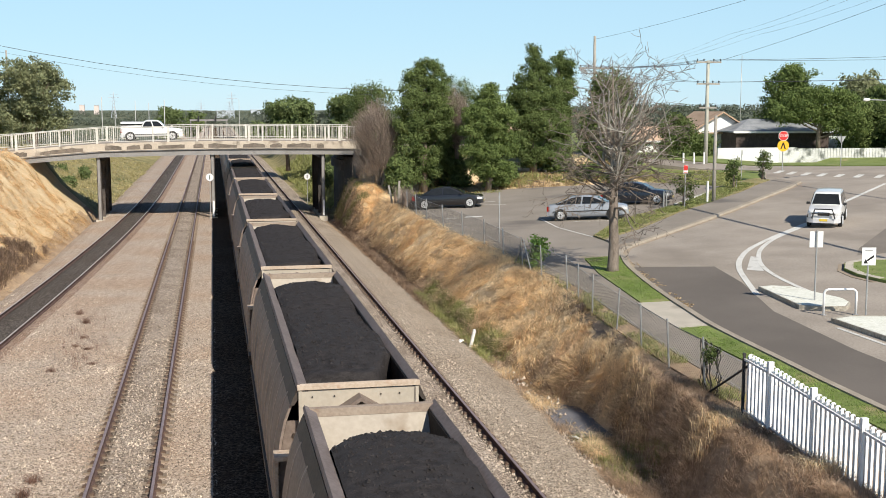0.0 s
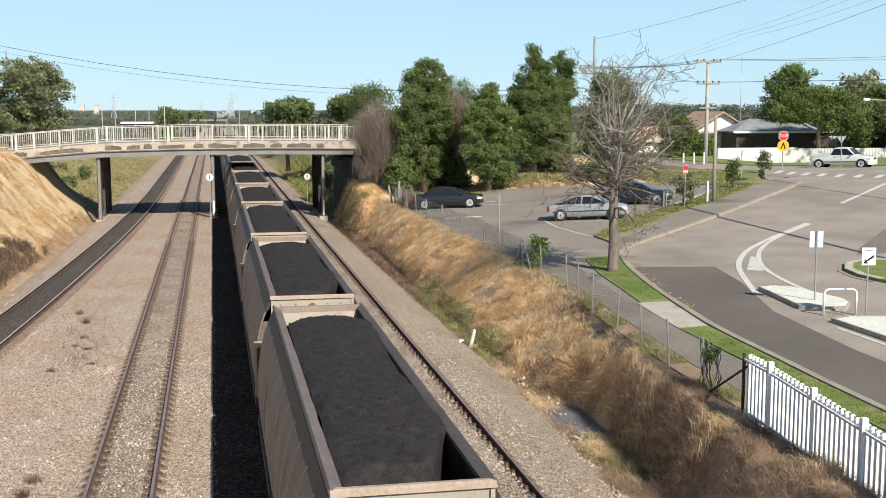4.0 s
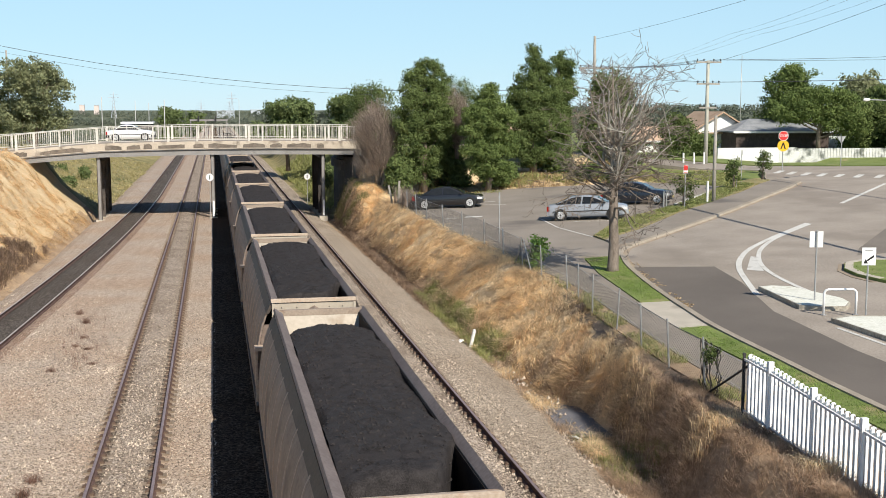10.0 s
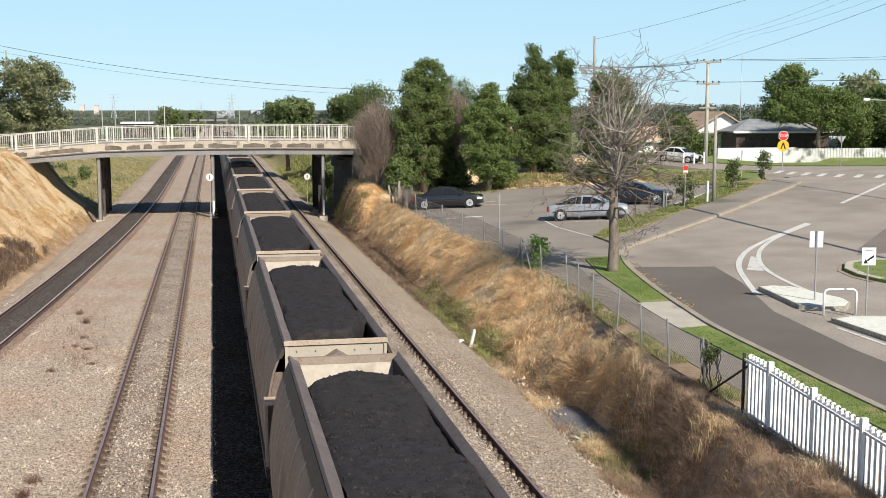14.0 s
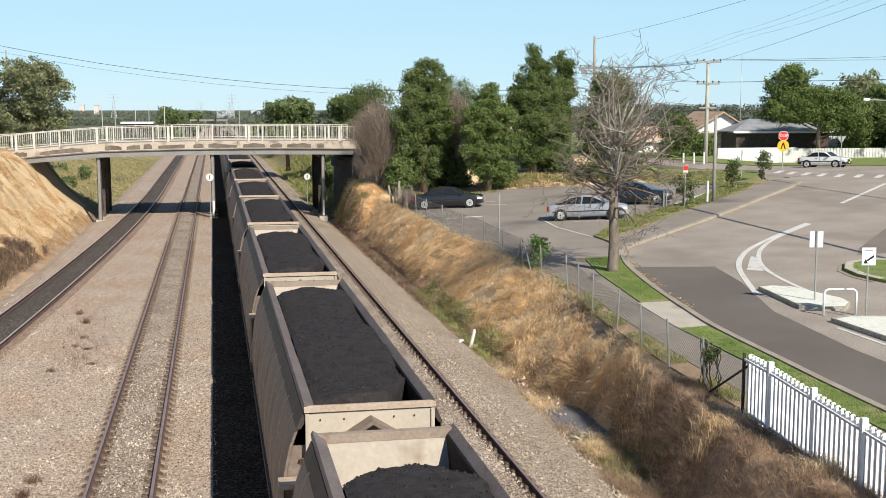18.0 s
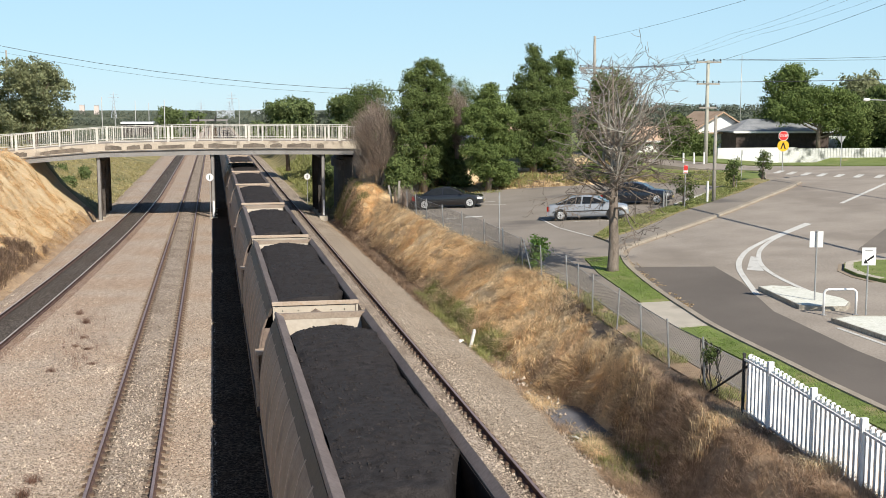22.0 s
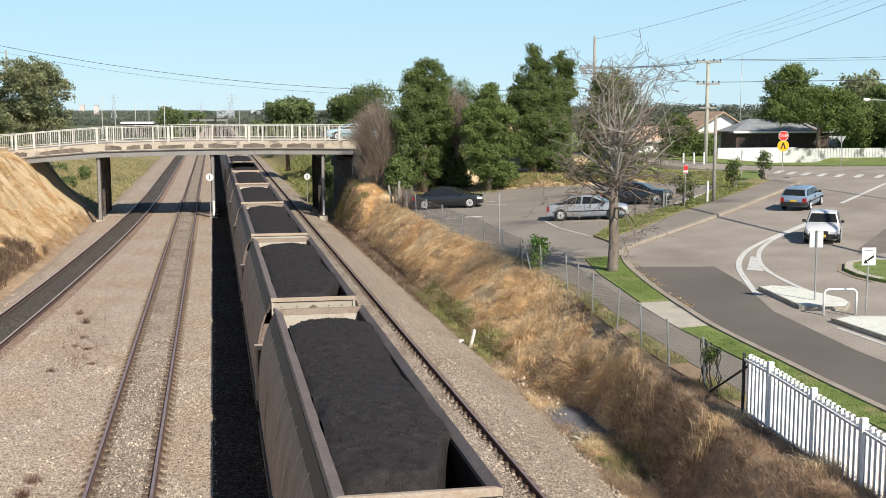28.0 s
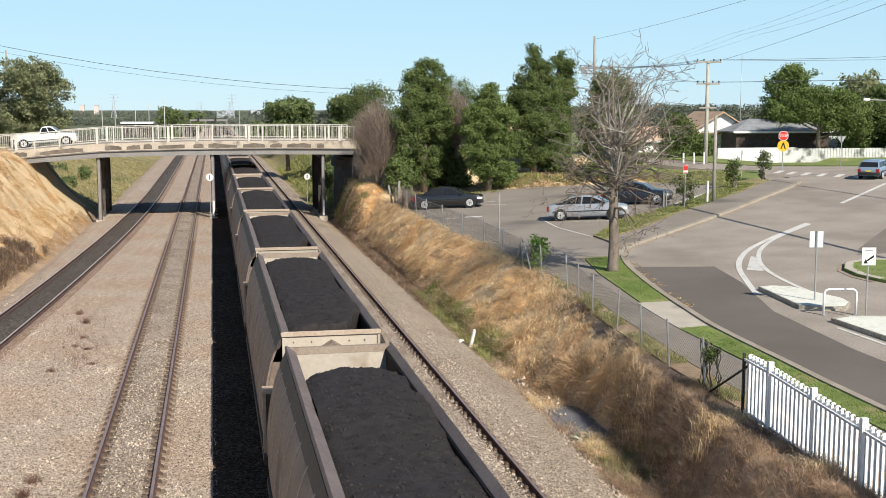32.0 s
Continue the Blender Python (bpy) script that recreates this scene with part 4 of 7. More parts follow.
def train():
    first = coal_wagon()
    meshes = []
    for s in (3, 11, 23, 37):
        heap, lumps = coal_mesh(s)
        ob = part("coal_load", heap, COAL, first, "heaped black coal", smooth=True)
        lo = part("loose_coal", lumps, COAL, ob, kind="stuff")
        meshes.append((ob.data, lo.data, ob, lo))
    keep = meshes[0]
    for q in meshes[1:]:
        bpy.data.objects.remove(q[3])
        bpy.data.objects.remove(q[2])
    wagons = [first]
    for i in range(1, 19):
        w = copy_thing(first, pose(2.5, 0, 0))
        for c in w.children_recursive:
            if c.name.startswith("coal_load"):
                c.data = meshes[i * 3 % 4][0]
            elif c.name.startswith("loose_coal"):
                c.data = meshes[i * 3 % 4][1]
        wagons.append(w)
    return wagons


WAGONS = train()


def run_of_train(t):
    """Where the near end of the reference wagon stands."""
    drift = lerp((0, 7, 9, 13, 19, 24, 28, 32), (0, 0.48, 0.52, 0.4, -0.15, -0.48, -0.5, -0.55), t)
    return 20.39 + 2.388 * t + 0.0115 * t * t - 0.0001 * t ** 3 + drift


# ---------------------------------------------------------------- trees and scrub
LEAF = leafy("dense_foliage", (0.084, 0.118, 0.036), (0.17, 0.215, 0.074), 0.3, 0.22)
LEAF_MID = leafy("mid_green_foliage", (0.1, 0.143, 0.041), (0.2, 0.254, 0.082), 0.32, 0.22)
LEAF_FAR = leafy("far_foliage", (0.1, 0.14, 0.05), (0.19, 0.232, 0.092), 0.3, 0.2)
LEAF_GUM = leafy("gum_foliage", (0.175, 0.195, 0.1), (0.31, 0.325, 0.18), 0.36, 0.25)
LEAF_BRIGHT = leafy("bright_foliage", (0.12, 0.22, 0.05), (0.24, 0.36, 0.1), 0.35)
TWIG = leafy("brown_twigs", (0.235, 0.185, 0.15), (0.37, 0.3, 0.245), 0.3)
STRAW = leafy("dry_straw", (0.76, 0.575, 0.345), (0.98, 0.82, 0.56), 0.5, 0.3)
SCRUB = leafy("brown_scrub", (0.38, 0.275, 0.19), (0.68, 0.52, 0.375), 0.5, 0.4)
STRAW_GOLD = leafy("golden_straw", (0.66, 0.46, 0.24), (0.88, 0.68, 0.41), 0.5, 0.3)
VERGE_WEED = leafy("rough_green_growth", (0.2, 0.205, 0.075), (0.42, 0.39, 0.19), 0.4, 0.3)
DITCH_SCRUB = leafy("ditch_scrub", (0.32, 0.235, 0.165), (0.6, 0.45, 0.325), 0.45, 0.4)
DARK_SCRUB = leafy("dark_dead_scrub", (0.17, 0.118, 0.084), (0.34, 0.245, 0.175), 0.35, 0.45)
WEED = leafy("green_weeds", (0.26, 0.275, 0.095), (0.46, 0.46, 0.2), 0.4, 0.3)
BARK = surf("bark", (0.14, 0.11, 0.085), (0.25, 0.2, 0.155), 0.95, scale=3, fine=14, bump=0.7, dist=0.03, stretch=(4, 4, 1))
DEAD_BARK = surf("dead_bark", (0.13, 0.105, 0.085), (0.26, 0.215, 0.175), 0.95, scale=3, fine=14, bump=0.6, dist=0.02, stretch=(4, 4, 1))


def leaves(rng, clumps, per, spread, size, flat=0.7):
    """Many small leaf blades round clump centres, as arrays of points and faces."""
    n = len(clumps) * per
    r = np.random.RandomState(rng.randrange(1 << 30))
    c = np.repeat(np.array(clumps), per, 0)
    c = c + np.clip(r.normal(0, 1, (n, 3)), -1.8, 1.8) * np.array([spread, spread, spread * flat])
    nrm = (c - np.repeat(np.array(clumps), per, 0)) / spread + r.normal(0, 0.75, (n, 3)) + np.array([0, 0, 0.35])
    d = np.cross(nrm, r.normal(0, 1, (n, 3)))
    d /= np.linalg.norm(d, axis=1)[:, None] + 1e-9
    e = np.cross(nrm, d)
    e /= np.linalg.norm(e, axis=1)[:, None] + 1e-9
    s = size * (0.6 + 0.8 * r.rand(n, 1))
    v = np.stack([c - d * s, c + e * s * 0.45, c + d * s, c - e * s * 0.45], 1).reshape(-1, 3)
    m = M()
    m.v = v.tolist()
    m.f = [(4 * i, 4 * i + 1, 4 * i + 2, 4 * i + 3) for i in range(n)]
    return m


def crown_points(rng, lobes, count):
    """Clump centres near the skin of overlapping lobes (x, y, z, rx, ry, rz)."""
    pts = []
    vols = [a[3] * a[4] * a[5] for a in lobes]
    for lobe, vol in zip(lobes, vols):
        for _ in range(max(9, int(count * vol / sum(vols)))):
            d = Vector((rng.gauss(0, 1), rng.gauss(0, 1), rng.gauss(0, 1))).normalized()
            q = (0.55 + 0.45 * rng.random() ** 0.5) * (0.88 + 0.55 * noise.noise(d * 2.4 + Vector(lobe[:3]))) * (1.0 if rng.random() > 0.08 else 1.12)
            pts.append((lobe[0] + d.x * lobe[3] * q, lobe[1] + d.y * lobe[4] * q, lobe[2] + d.z * lobe[5] * q))
    return pts


def tree(name, label, x, y, base, top, width, lobes=5, seed=1, leaf=None, count=220, per=120, size=0.11, spread=0.4, low=0.15, bark=None, conic=0.4, category="tree", group="", loose=1.0, lobe=1.0, shape=None):
    """A tapered trunk with limbs and an uneven crown of many small leaves."""
    rng = random.Random(seed)
    tr = tagged(thing(name, pose(x, y, base)), label, category, group)
    h = top - base
    if y > 96:  # far crowns need fewer, slightly larger leaves
        per, size = int(per * 0.62), size * 1.18
    part("trunk", M().tube([(0, 0, -0.3), (0.05 * width * (rng.random() - .5), 0, h * 0.3), (0.1 * width * (rng.random() - .5), 0.05, h * 0.6), (0, 0, h * 0.85)], [h * 0.028 + 0.05, h * 0.022 + 0.03, h * 0.014 + 0.02, 0.03], 8), bark or BARK, tr, smooth=True)
    ls = []
    for dx, z, wide, tall in shape or ():  # a tree with a form of its own: masses at given heights
        ls.append((dx, rng.uniform(-0.3, 0.3), z - base, wide, wide, tall))
        limb = M().tube([(0, 0, (z - base) * 0.6), (dx * 0.6, 0, (z - base) * 0.8), (dx, ls[-1][1], z - base)], [h * 0.012 + 0.02, h * 0.008 + 0.012, 0.012], 5)
        part("limb", limb, bark or BARK, tr, smooth=True)
    for i in range(0 if shape else lobes):
        f = low + (1 - low) * (i + 0.5) / lobes
        wide = width / 2 * (1 - conic * f) * (0.75 + 0.35 * rng.random()) * lobe
        off = width * 0.2 * (1 - f * 0.6) * loose
        hz = max(h * (1 - low) / lobes * (1.1 + 0.4 * rng.random()), wide * 0.75 if loose > 1 else 0)
        ls.append((rng.uniform(-off, off), rng.uniform(-off, off), min(h * f, h - hz * 0.95), wide, wide, hz))
        limb = M().tube([(0, 0, h * f * 0.6), (ls[-1][0] * 0.6, ls[-1][1] * 0.6, h * f * 0.8), (ls[-1][0] + wide * 0.5 * rng.uniform(-1, 1), ls[-1][1] + wide * 0.5 * rng.uniform(-1, 1), h * f)], [h * 0.012 + 0.02, h * 0.008 + 0.012, 0.012], 5)
        part("limb", limb, bark or BARK, tr, smooth=True)
    part("crown", leaves(rng, crown_points(rng, ls, count), per, spread, size), leaf or LEAF, tr, "dense crown of small leaves")
    return tr


FINE = dict(size=0.088, spread=0.26)
tree("tree", "tall dense dark green tree beside the car park", 16.4, 90.0, 2.4, 12.9, 5.0, 0, 11, count=330, per=190, **FINE, shape=((-0.1, 12.0, 0.5, 0.7), (0.85, 12.0, 0.5, 0.7), (-0.9, 11.3, 0.75, 0.6), (0.3, 11.2, 1.0, 0.7), (1.0, 10.9, 0.8, 0.7), (-1.0, 10.2, 1.1, 0.8), (0.9, 9.9, 1.3, 0.9), (0, 9.5, 1.5, 1.0), (-1.2, 8.8, 1.2, 1.0), (1.3, 8.5, 1.2, 1.0), (-1.3, 7.3, 1.3, 1.1), (1.3, 7.0, 1.3, 1.1), (0, 7.5, 1.7, 1.2), (-1.2, 5.9, 1.4, 1.1), (1.2, 5.7, 1.3, 1.1), (-1.0, 4.5, 1.4, 0.9), (0.9, 4.4, 1.2, 0.9), (0, 3.6, 1.4, 0.8)))
tree("tree", "tall dense dark green tree beside the car park", 18.4, 92.5, 2.6, 10.6, 3.4, 7, 12, count=170, per=170, **FINE, conic=0.6)
tree("tree", "broad rounded green tree beside the car park", 20.9, 86.6, 2.6, 10.9, 5.0, 0, 13, LEAF_MID, count=300, per=190, **FINE, shape=((0.1, 10.2, 0.6, 0.7), (0.0, 9.3, 1.1, 0.8), (-0.9, 8.4, 1.2, 0.9), (1.0, 8.3, 1.2, 0.9), (0, 7.9, 1.6, 1.1), (-1.2, 7.0, 1.2, 0.9), (1.2, 6.9, 1.2, 0.9), (-1.0, 5.8, 1.3, 0.8), (1.1, 5.9, 1.2, 0.8), (0, 5.6, 1.5, 0.9), (0.3, 4.2, 1.4, 0.8), (-0.5, 4.6, 1.0, 0.7), (0.4, 3.5, 1.1, 0.6)))
tree("tree", "tall dark conical tree beside the car park", 25.6, 90.5, 3.8, 13.9, 5.5, 0, 14, count=340, per=190, **FINE, shape=((-0.1, 13.1, 0.45, 0.8), (-0.2, 12.2, 0.8, 0.7), (0.6, 12.1, 0.8, 0.7), (-0.7, 11.1, 1.0, 0.8), (0.6, 10.9, 1.2, 0.9), (-1.3, 9.7, 1.2, 0.9), (0.2, 9.5, 1.6, 1.1), (1.5, 9.5, 1.2, 1.0), (-1.2, 8.2, 1.2, 0.9), (1.5, 7.9, 1.2, 1.0), (0.2, 7.5, 1.6, 1.1), (-0.9, 6.6, 1.2, 0.9), (1.1, 6.3, 1.2, 0.9), (-0.5, 5.3, 1.2, 0.8), (0.8, 5.1, 1.2, 0.8), (0, 4.7, 1.2, 0.6)))
tree("tree", "slender dark green tree beside the car park", 28.3, 92.5, 4.0, 13.2, 3.4, 0, 15, count=220, per=190, **FINE, shape=((-0.1, 12.7, 0.5, 0.7), (0.7, 12.2, 0.6, 0.6), (0.5, 11.3, 0.9, 0.8), (0.2, 10.1, 1.1, 0.9), (0, 8.7, 1.2, 1.1), (-0.2, 7.1, 1.3, 1.2), (-0.3, 5.6, 1.3, 1.0)))
tree("tree", "dark green tree behind the bare tree", 35.0, 98.5, 3.3, 12.2, 6.6, 7, 16, count=330, per=110, size=0.12, spread=0.34)
tree("tree", "rounded green tree beyond the bridge", 9.6, 152, 1.0, 10.0, 9.5, 7, 18, LEAF_FAR, 300, 85, 0.18, 0.42, low=0.3)
tree("tree", "rounded green tree beyond the bridge", 16.6, 140, 1.5, 10.5, 8.0, 7, 19, LEAF_FAR, 300, 85, 0.17, 0.4, low=0.3)
tree("gum_tree", "spreading grey-green gum tree beyond the bridge", -19.2, 132, 3.0, 13.9, 12.0, 15, 20, LEAF_GUM, 330, 140, 0.14, 0.4, conic=0.1, low=0.28, loose=1.8, lobe=0.5)
tree("tree", "broad feathery green tree over the dark house", 61.8, 109.8, 4.1, 11.4, 10.0, 0, 21, LEAF_MID, count=300, per=150, size=0.11, spread=0.4, shape=((-3.6, 8.6, 1.5, 0.8), (-2.2, 9.6, 1.8, 1.0), (-0.6, 10.3, 1.7, 0.9), (1.2, 10.2, 1.9, 0.9), (3.0, 9.6, 1.7, 0.9), (-1.6, 8.4, 1.9, 0.8), (0.6, 8.6, 2.0, 0.9), (2.6, 8.3, 1.8, 0.8), (4.0, 8.2, 1.3, 0.7), (-3.0, 7.9, 1.3, 0.5), (1.6, 7.6, 1.6, 0.6), (2.6, 6.9, 1.6, 0.7), (0.4, 7.2, 1.3, 0.6), (4.2, 7.0, 1.4, 0.8)))
tree("tree", "tall green tree behind the dark house", 63.2, 119.0, 4.1, 13.6, 8.0, 9, 28, LEAF_MID, count=240, per=110, size=0.14, spread=0.42, conic=0.25, low=0.4, loose=1.4, lobe=0.6)
tree("gum_tree", "grey-green gum tree behind the houses", 77.0, 128, 4.4, 13.0, 6.5, 5, 22, LEAF_GUM, 260, 70, 0.2, 0.5)
tree("tree", "green tree at the road corner", 75.0, 118, 4.4, 11.6, 8.0, 5, 23, count=320, per=70, size=0.2)
tree("shrub", "rounded green bush beside the cross road", 46.6, 110.5, 3.3, 8.4, 4.4, 4, 24, count=260, per=80, category="shrub", low=0.05)
tree("shrub", "dark green bush against the white gabled house", 50.3, 113.0, 3.3, 6.2, 3.2, 3, 25, count=200, per=80, category="shrub", low=0.05)
tree("tree", "dark spreading tree beside the brick building", 69.0, 111.0, 3.8, 9.6, 6.5, 6, 26, count=260, per=110, size=0.14, spread=0.45, conic=0.1, low=0.12, loose=1.5, lobe=0.7)


# ---------------------------------------------------------------- vehicles
GLASS = surf("tinted_car_glass", (0.014, 0.016, 0.017), (0.022, 0.024, 0.026), 0.06, 0.0, bump=0, spec=0.3)
TYRE = surf("tyre_rubber", (0.015, 0.015, 0.015), (0.03, 0.03, 0.03), 0.85, bump=0.1)
# disc behind the spokes: the wheel's shade is put into a darker alloy
ALLOY_SHADED = surf("shaded_alloy", (0.2, 0.2, 0.2), (0.28, 0.28, 0.28), 0.5, 0.2, bump=0)
ALLOY = surf("alloy_wheel", (0.6, 0.6, 0.6), (0.72, 0.72, 0.72), 0.4, 0.2, bump=0)
LAMP_WHITE = surf("headlamp_glass", (0.6, 0.6, 0.6), (0.7, 0.7, 0.7), 0.1, 0.1, bump=0, spec=0.8)
LAMP_RED = surf("tail_lamp", (0.26, 0.012, 0.01), (0.34, 0.02, 0.015), 0.25, bump=0, spec=0.6)
TRIM = surf("black_plastic_trim", (0.02, 0.02, 0.02), (0.035, 0.035, 0.035), 0.6, bump=0.05)
PLATE_Y = surf("yellow_plate", (0.7, 0.5, 0.05), (0.75, 0.55, 0.08), 0.5, bump=0)


def car_paint(name, c):
    m = surf(name, tuple(k * 0.95 for k in c), c, 0.3, 0.0, scale=0.8, fine=8, bump=0, spec=0.5)
    m.node_tree.nodes["Principled BSDF"].inputs["Coat Weight"].default_value = 0.8
    m.node_tree.nodes["Principled BSDF"].inputs["Coat Roughness"].default_value = 0.06
    return m


def car(name, label, category, paint, L, W, H, nose, screen, roof0, roof1, tail, belt=0.92, deck=None, tray=False, bar=False, wheels=(0.85, 0.8), wr=0.31, rack=False, skirt=None, rnd=0.22):
    """A car facing +x; lengths from the front bumper: nose to the windscreen foot, screen top, roof ends, tail glass foot."""
    c = tagged(thing(name), label, category)
    f = L / 2
    deck = belt if deck is None else deck
    hw = W / 2

    clear = 0.2 if H < 1.6 else 0.34

    def ring(q):
        """Section of the body q metres behind the front bumper."""
        top = lerp((0, 0.07, 0.3, nose * 0.6, nose, tail, L - 0.3, L - 0.07, L), (belt - 0.26, belt - 0.19, belt - 0.12, belt - 0.055, belt, belt + 0.01, deck, deck - 0.05, deck - 0.2), q)
        w = hw * lerp((0, 0.08, 0.3, 0.7, 1.2, L - 1.0, L - 0.3, L - 0.08, L), (0.78, 0.88, 0.95, 0.985, 1, 1, 0.965, 0.9, 0.82), q)
        low = clear + lerp((0, 0.15, 0.4, L - 0.4, L - 0.15, L), (0.14, 0.03, 0, 0, 0.05, 0.18), q)
        side = [(0.86, low), (0.97, low + 0.1), (1.0, low + 0.38 * (top - low)), (0.985, low + 0.74 * (top - low)), (0.935, top - 0.03), (0.82, top)]
        return [(f - q, -w * k, z) for k, z in side] + [(f - q, 0, top + 0.025)] + [(f - q, w * k, z) for k, z in reversed(side)]

    cuts = sorted({0, 0.03, 0.07, 0.15, 0.3, 0.5, 0.7, nose * 0.6, nose, 1.2, L / 2, tail, L - 1.0, L - 0.5, L - 0.3, L - 0.15, L - 0.07, L - 0.03, L})
    body = part("body", M().loft([ring(q) for q in cuts]), paint, c, smooth=True)
    body.data.set_sharp_from_angle(angle=radians(38))
    # cabin: a profile with rounded roof corners, narrower towards the roof
    gw, rw = hw * 0.93, hw * 0.76
    xs = (f - nose, f - screen, f - roof1, f - tail)
    zr = H - 0.03
    p0, p1, p2, p3 = (Vector((x, z)) for x, z in zip(xs, (belt - 0.02, zr, zr, belt - 0.02)))

    def corner(a, b, d):
        u, v = (a - b), (d - b)
        u, v = u.normalized() * min(rnd, u.length * 0.45), v.normalized() * min(rnd, v.length * 0.45)
        return [b + u * (1 - t) ** 2 + v * t ** 2 for t in (0, 0.25, 0.5, 0.75, 1)]

    line = [p0] + corner(p0, p1, p2) + [(p1 + p2) / 2 + Vector((0, 0.025))] + corner(p1, p2, p3) + [p3]

    def half(z):
        return gw + (rw - gw) * max(0.0, (z - belt) / (zr - belt))

    rings = []
    for x, z in line:
        w = half(z)
        side = [(gw, belt - 0.06), (w, max(belt - 0.055, z - 0.07)), (w * 0.96, max(belt - 0.05, z - 0.02)), (w * 0.84, z)]
        rings.append([(x, -a, b) for a, b in side] + [(x, 0, z + 0.02)] + [(x, a, b) for a, b in reversed(side)])
    cabin = part("cabin", M().loft(rings), paint, c, smooth=True)
    cabin.data.set_sharp_from_angle(angle=radians(40))

    def pane(nm, a, b, d, e, inset, parent):
        """A pane on the quad a b d e, a little proud and inset at its rim."""
        q = [Vector(p) for p in (a, b, d, e)]
        mid = sum(q, Vector()) / 4
        nrm = (q[1] - q[0]).cross(q[3] - q[0]).normalized()
        if nrm.dot(mid - Vector((0, 0, H * 0.55))) < 0:
            nrm = -nrm
        ins = [p + (mid - p).normalized() * inset for p in q]
        part(nm, M().add([p + nrm * 0.014 for p in ins] + [p - nrm * 0.01 for p in ins], [(0, 1, 2, 3), (7, 6, 5, 4), (0, 4, 5, 1), (1, 5, 6, 2), (2, 6, 7, 3), (3, 7, 4, 0)]), GLASS, parent, "dark glass")

    for nm, a, b in (("windscreen", p0, p1), ("rear_window", p3, p2)):
        lo, hi = a + (b - a) * 0.06, a + (b - a) * (1 - min(rnd, (b - a).length * 0.45) * 0.6 / (b - a).length)
        wl, wh = half(lo.y) * 0.9, half(hi.y) * 0.88
        pane(nm, (lo.x, -wl, lo.y + 0.02), (lo.x, wl, lo.y + 0.02), (hi.x, wh, hi.y + 0.012), (hi.x, -wh, hi.y + 0.012), 0.02, cabin)
    zh = zr - 0.06
    for s in (-1, 1):
        n = 3 if (xs[1] - xs[2]) > 2.0 else 2
        for i in range(n):
            a, b = i / n, (i + 1) / n
            lo = lambda q: (xs[0] - 0.06 + (xs[3] - xs[0] + 0.12) * q, s * gw, belt)
            hi = lambda q: (xs[1] - 0.05 + (xs[2] - xs[1] + 0.1) * q, s * half(zh), zh)
            pane("side_window", lo(a), lo(b), hi(b), hi(a), 0.05, cabin)
        part("door_line", M().box(-0.15, -0.135, s * hw * 0.985 - 0.012, s * hw * 0.985 + 0.012, clear + 0.2, belt - 0.05), TRIM, c)
        a, b = sorted((s * (hw - 0.02), s * (hw + 0.15)))
        part("mirror", M().box(xs[0] - 0.32, xs[0] - 0.22, a, b, belt, belt + 0.12), TRIM, c)
        part("headlamp", M().loft([[(f - 0.2, s * hw * 0.42, z), (f + 0.012, s * hw * 0.45, z), (f - 0.005, s * hw * 0.8, z), (f - 0.12, s * hw * 0.92, z), (f - 0.34, s * hw * 0.975, z + 0.02), (f - 0.3, s * hw * 0.7, z)] for z in (belt - 0.4, belt - 0.25)]), LAMP_WHITE, c, "clear headlamp")
        part("door_handle", M().box(-0.5, -0.34, s * (hw + 0.004) - 0.012, s * (hw + 0.004) + 0.012, belt - 0.16, belt - 0.13), TRIM, c)
        part("side_moulding", M().box(-f + 0.35, f - 0.35, s * (hw - 0.002) - 0.012, s * (hw - 0.002) + 0.012, 0.5, 0.56), TRIM, c)
        part("tail_lamp", M().box(-f - 0.016, -f + 0.14, s * hw * 0.8 - 0.1, s * hw * 0.8 + 0.1, deck - 0.38, deck - 0.1), LAMP_RED, c, "red tail lamp")
        for wx in (f - wheels[0], -f + wheels[1]):
            arch = part("wheel_arch", M().disc((wx, s * (hw - 0.06), wr), (0, 1, 0), wr + 0.06, 0.13, 20), TRIM, c)
            w = part("wheel", M().disc((wx, s * (hw - 0.085), wr), (0, 1, 0), wr, 0.2, 20), TYRE, c)
            yo = s * (hw + 0.018)
            part("wheel_disc", M().disc((wx, yo, wr), (0, 1, 0), wr * 0.68, 0.012, 16), ALLOY_SHADED, w)
            rim = M().tube([(wx + wr * 0.63 * math.cos(k * 0.449), yo + s * 0.012, wr + wr * 0.63 * math.sin(k * 0.449)) for k in range(15)], wr * 0.08, 5)
            for k in range(6):
                rim.box(wr * 0.1, wr * 0.62, -0.01, 0.014, -wr * 0.1, wr * 0.1, pose(wx, yo + s * 0.012, wr, 0, 60 * k + 15, 0))
            part("rim", rim, ALLOY, w, "silver wheel rim")
            part("hub", M().disc((wx, s * (hw + 0.035), wr), (0, 1, 0), wr * 0.2, 0.02, 8), TRIM, w)
    part("front_bumper", M().loft([[(f - 0.3, -hw * 0.97, z), (f - 0.06, -hw * 0.9, z), (f + 0.06, -hw * 0.6, z), (f + 0.06, hw * 0.6, z), (f - 0.06, hw * 0.9, z), (f - 0.3, hw * 0.97, z)] for z in (0.27, 0.5)]), skirt or (ALLOY if bar else paint), c)
    part("rear_bumper", M().loft([[(-f + 0.3, -hw * 0.97, z), (-f - 0.02, -hw * 0.92, z), (-f - 0.06, -hw * 0.6, z), (-f - 0.06, hw * 0.6, z), (-f - 0.02, hw * 0.92, z), (-f + 0.3, hw * 0.97, z)] for z in (0.3, 0.52)]), skirt or (paint if H < 1.5 else ALLOY), c)
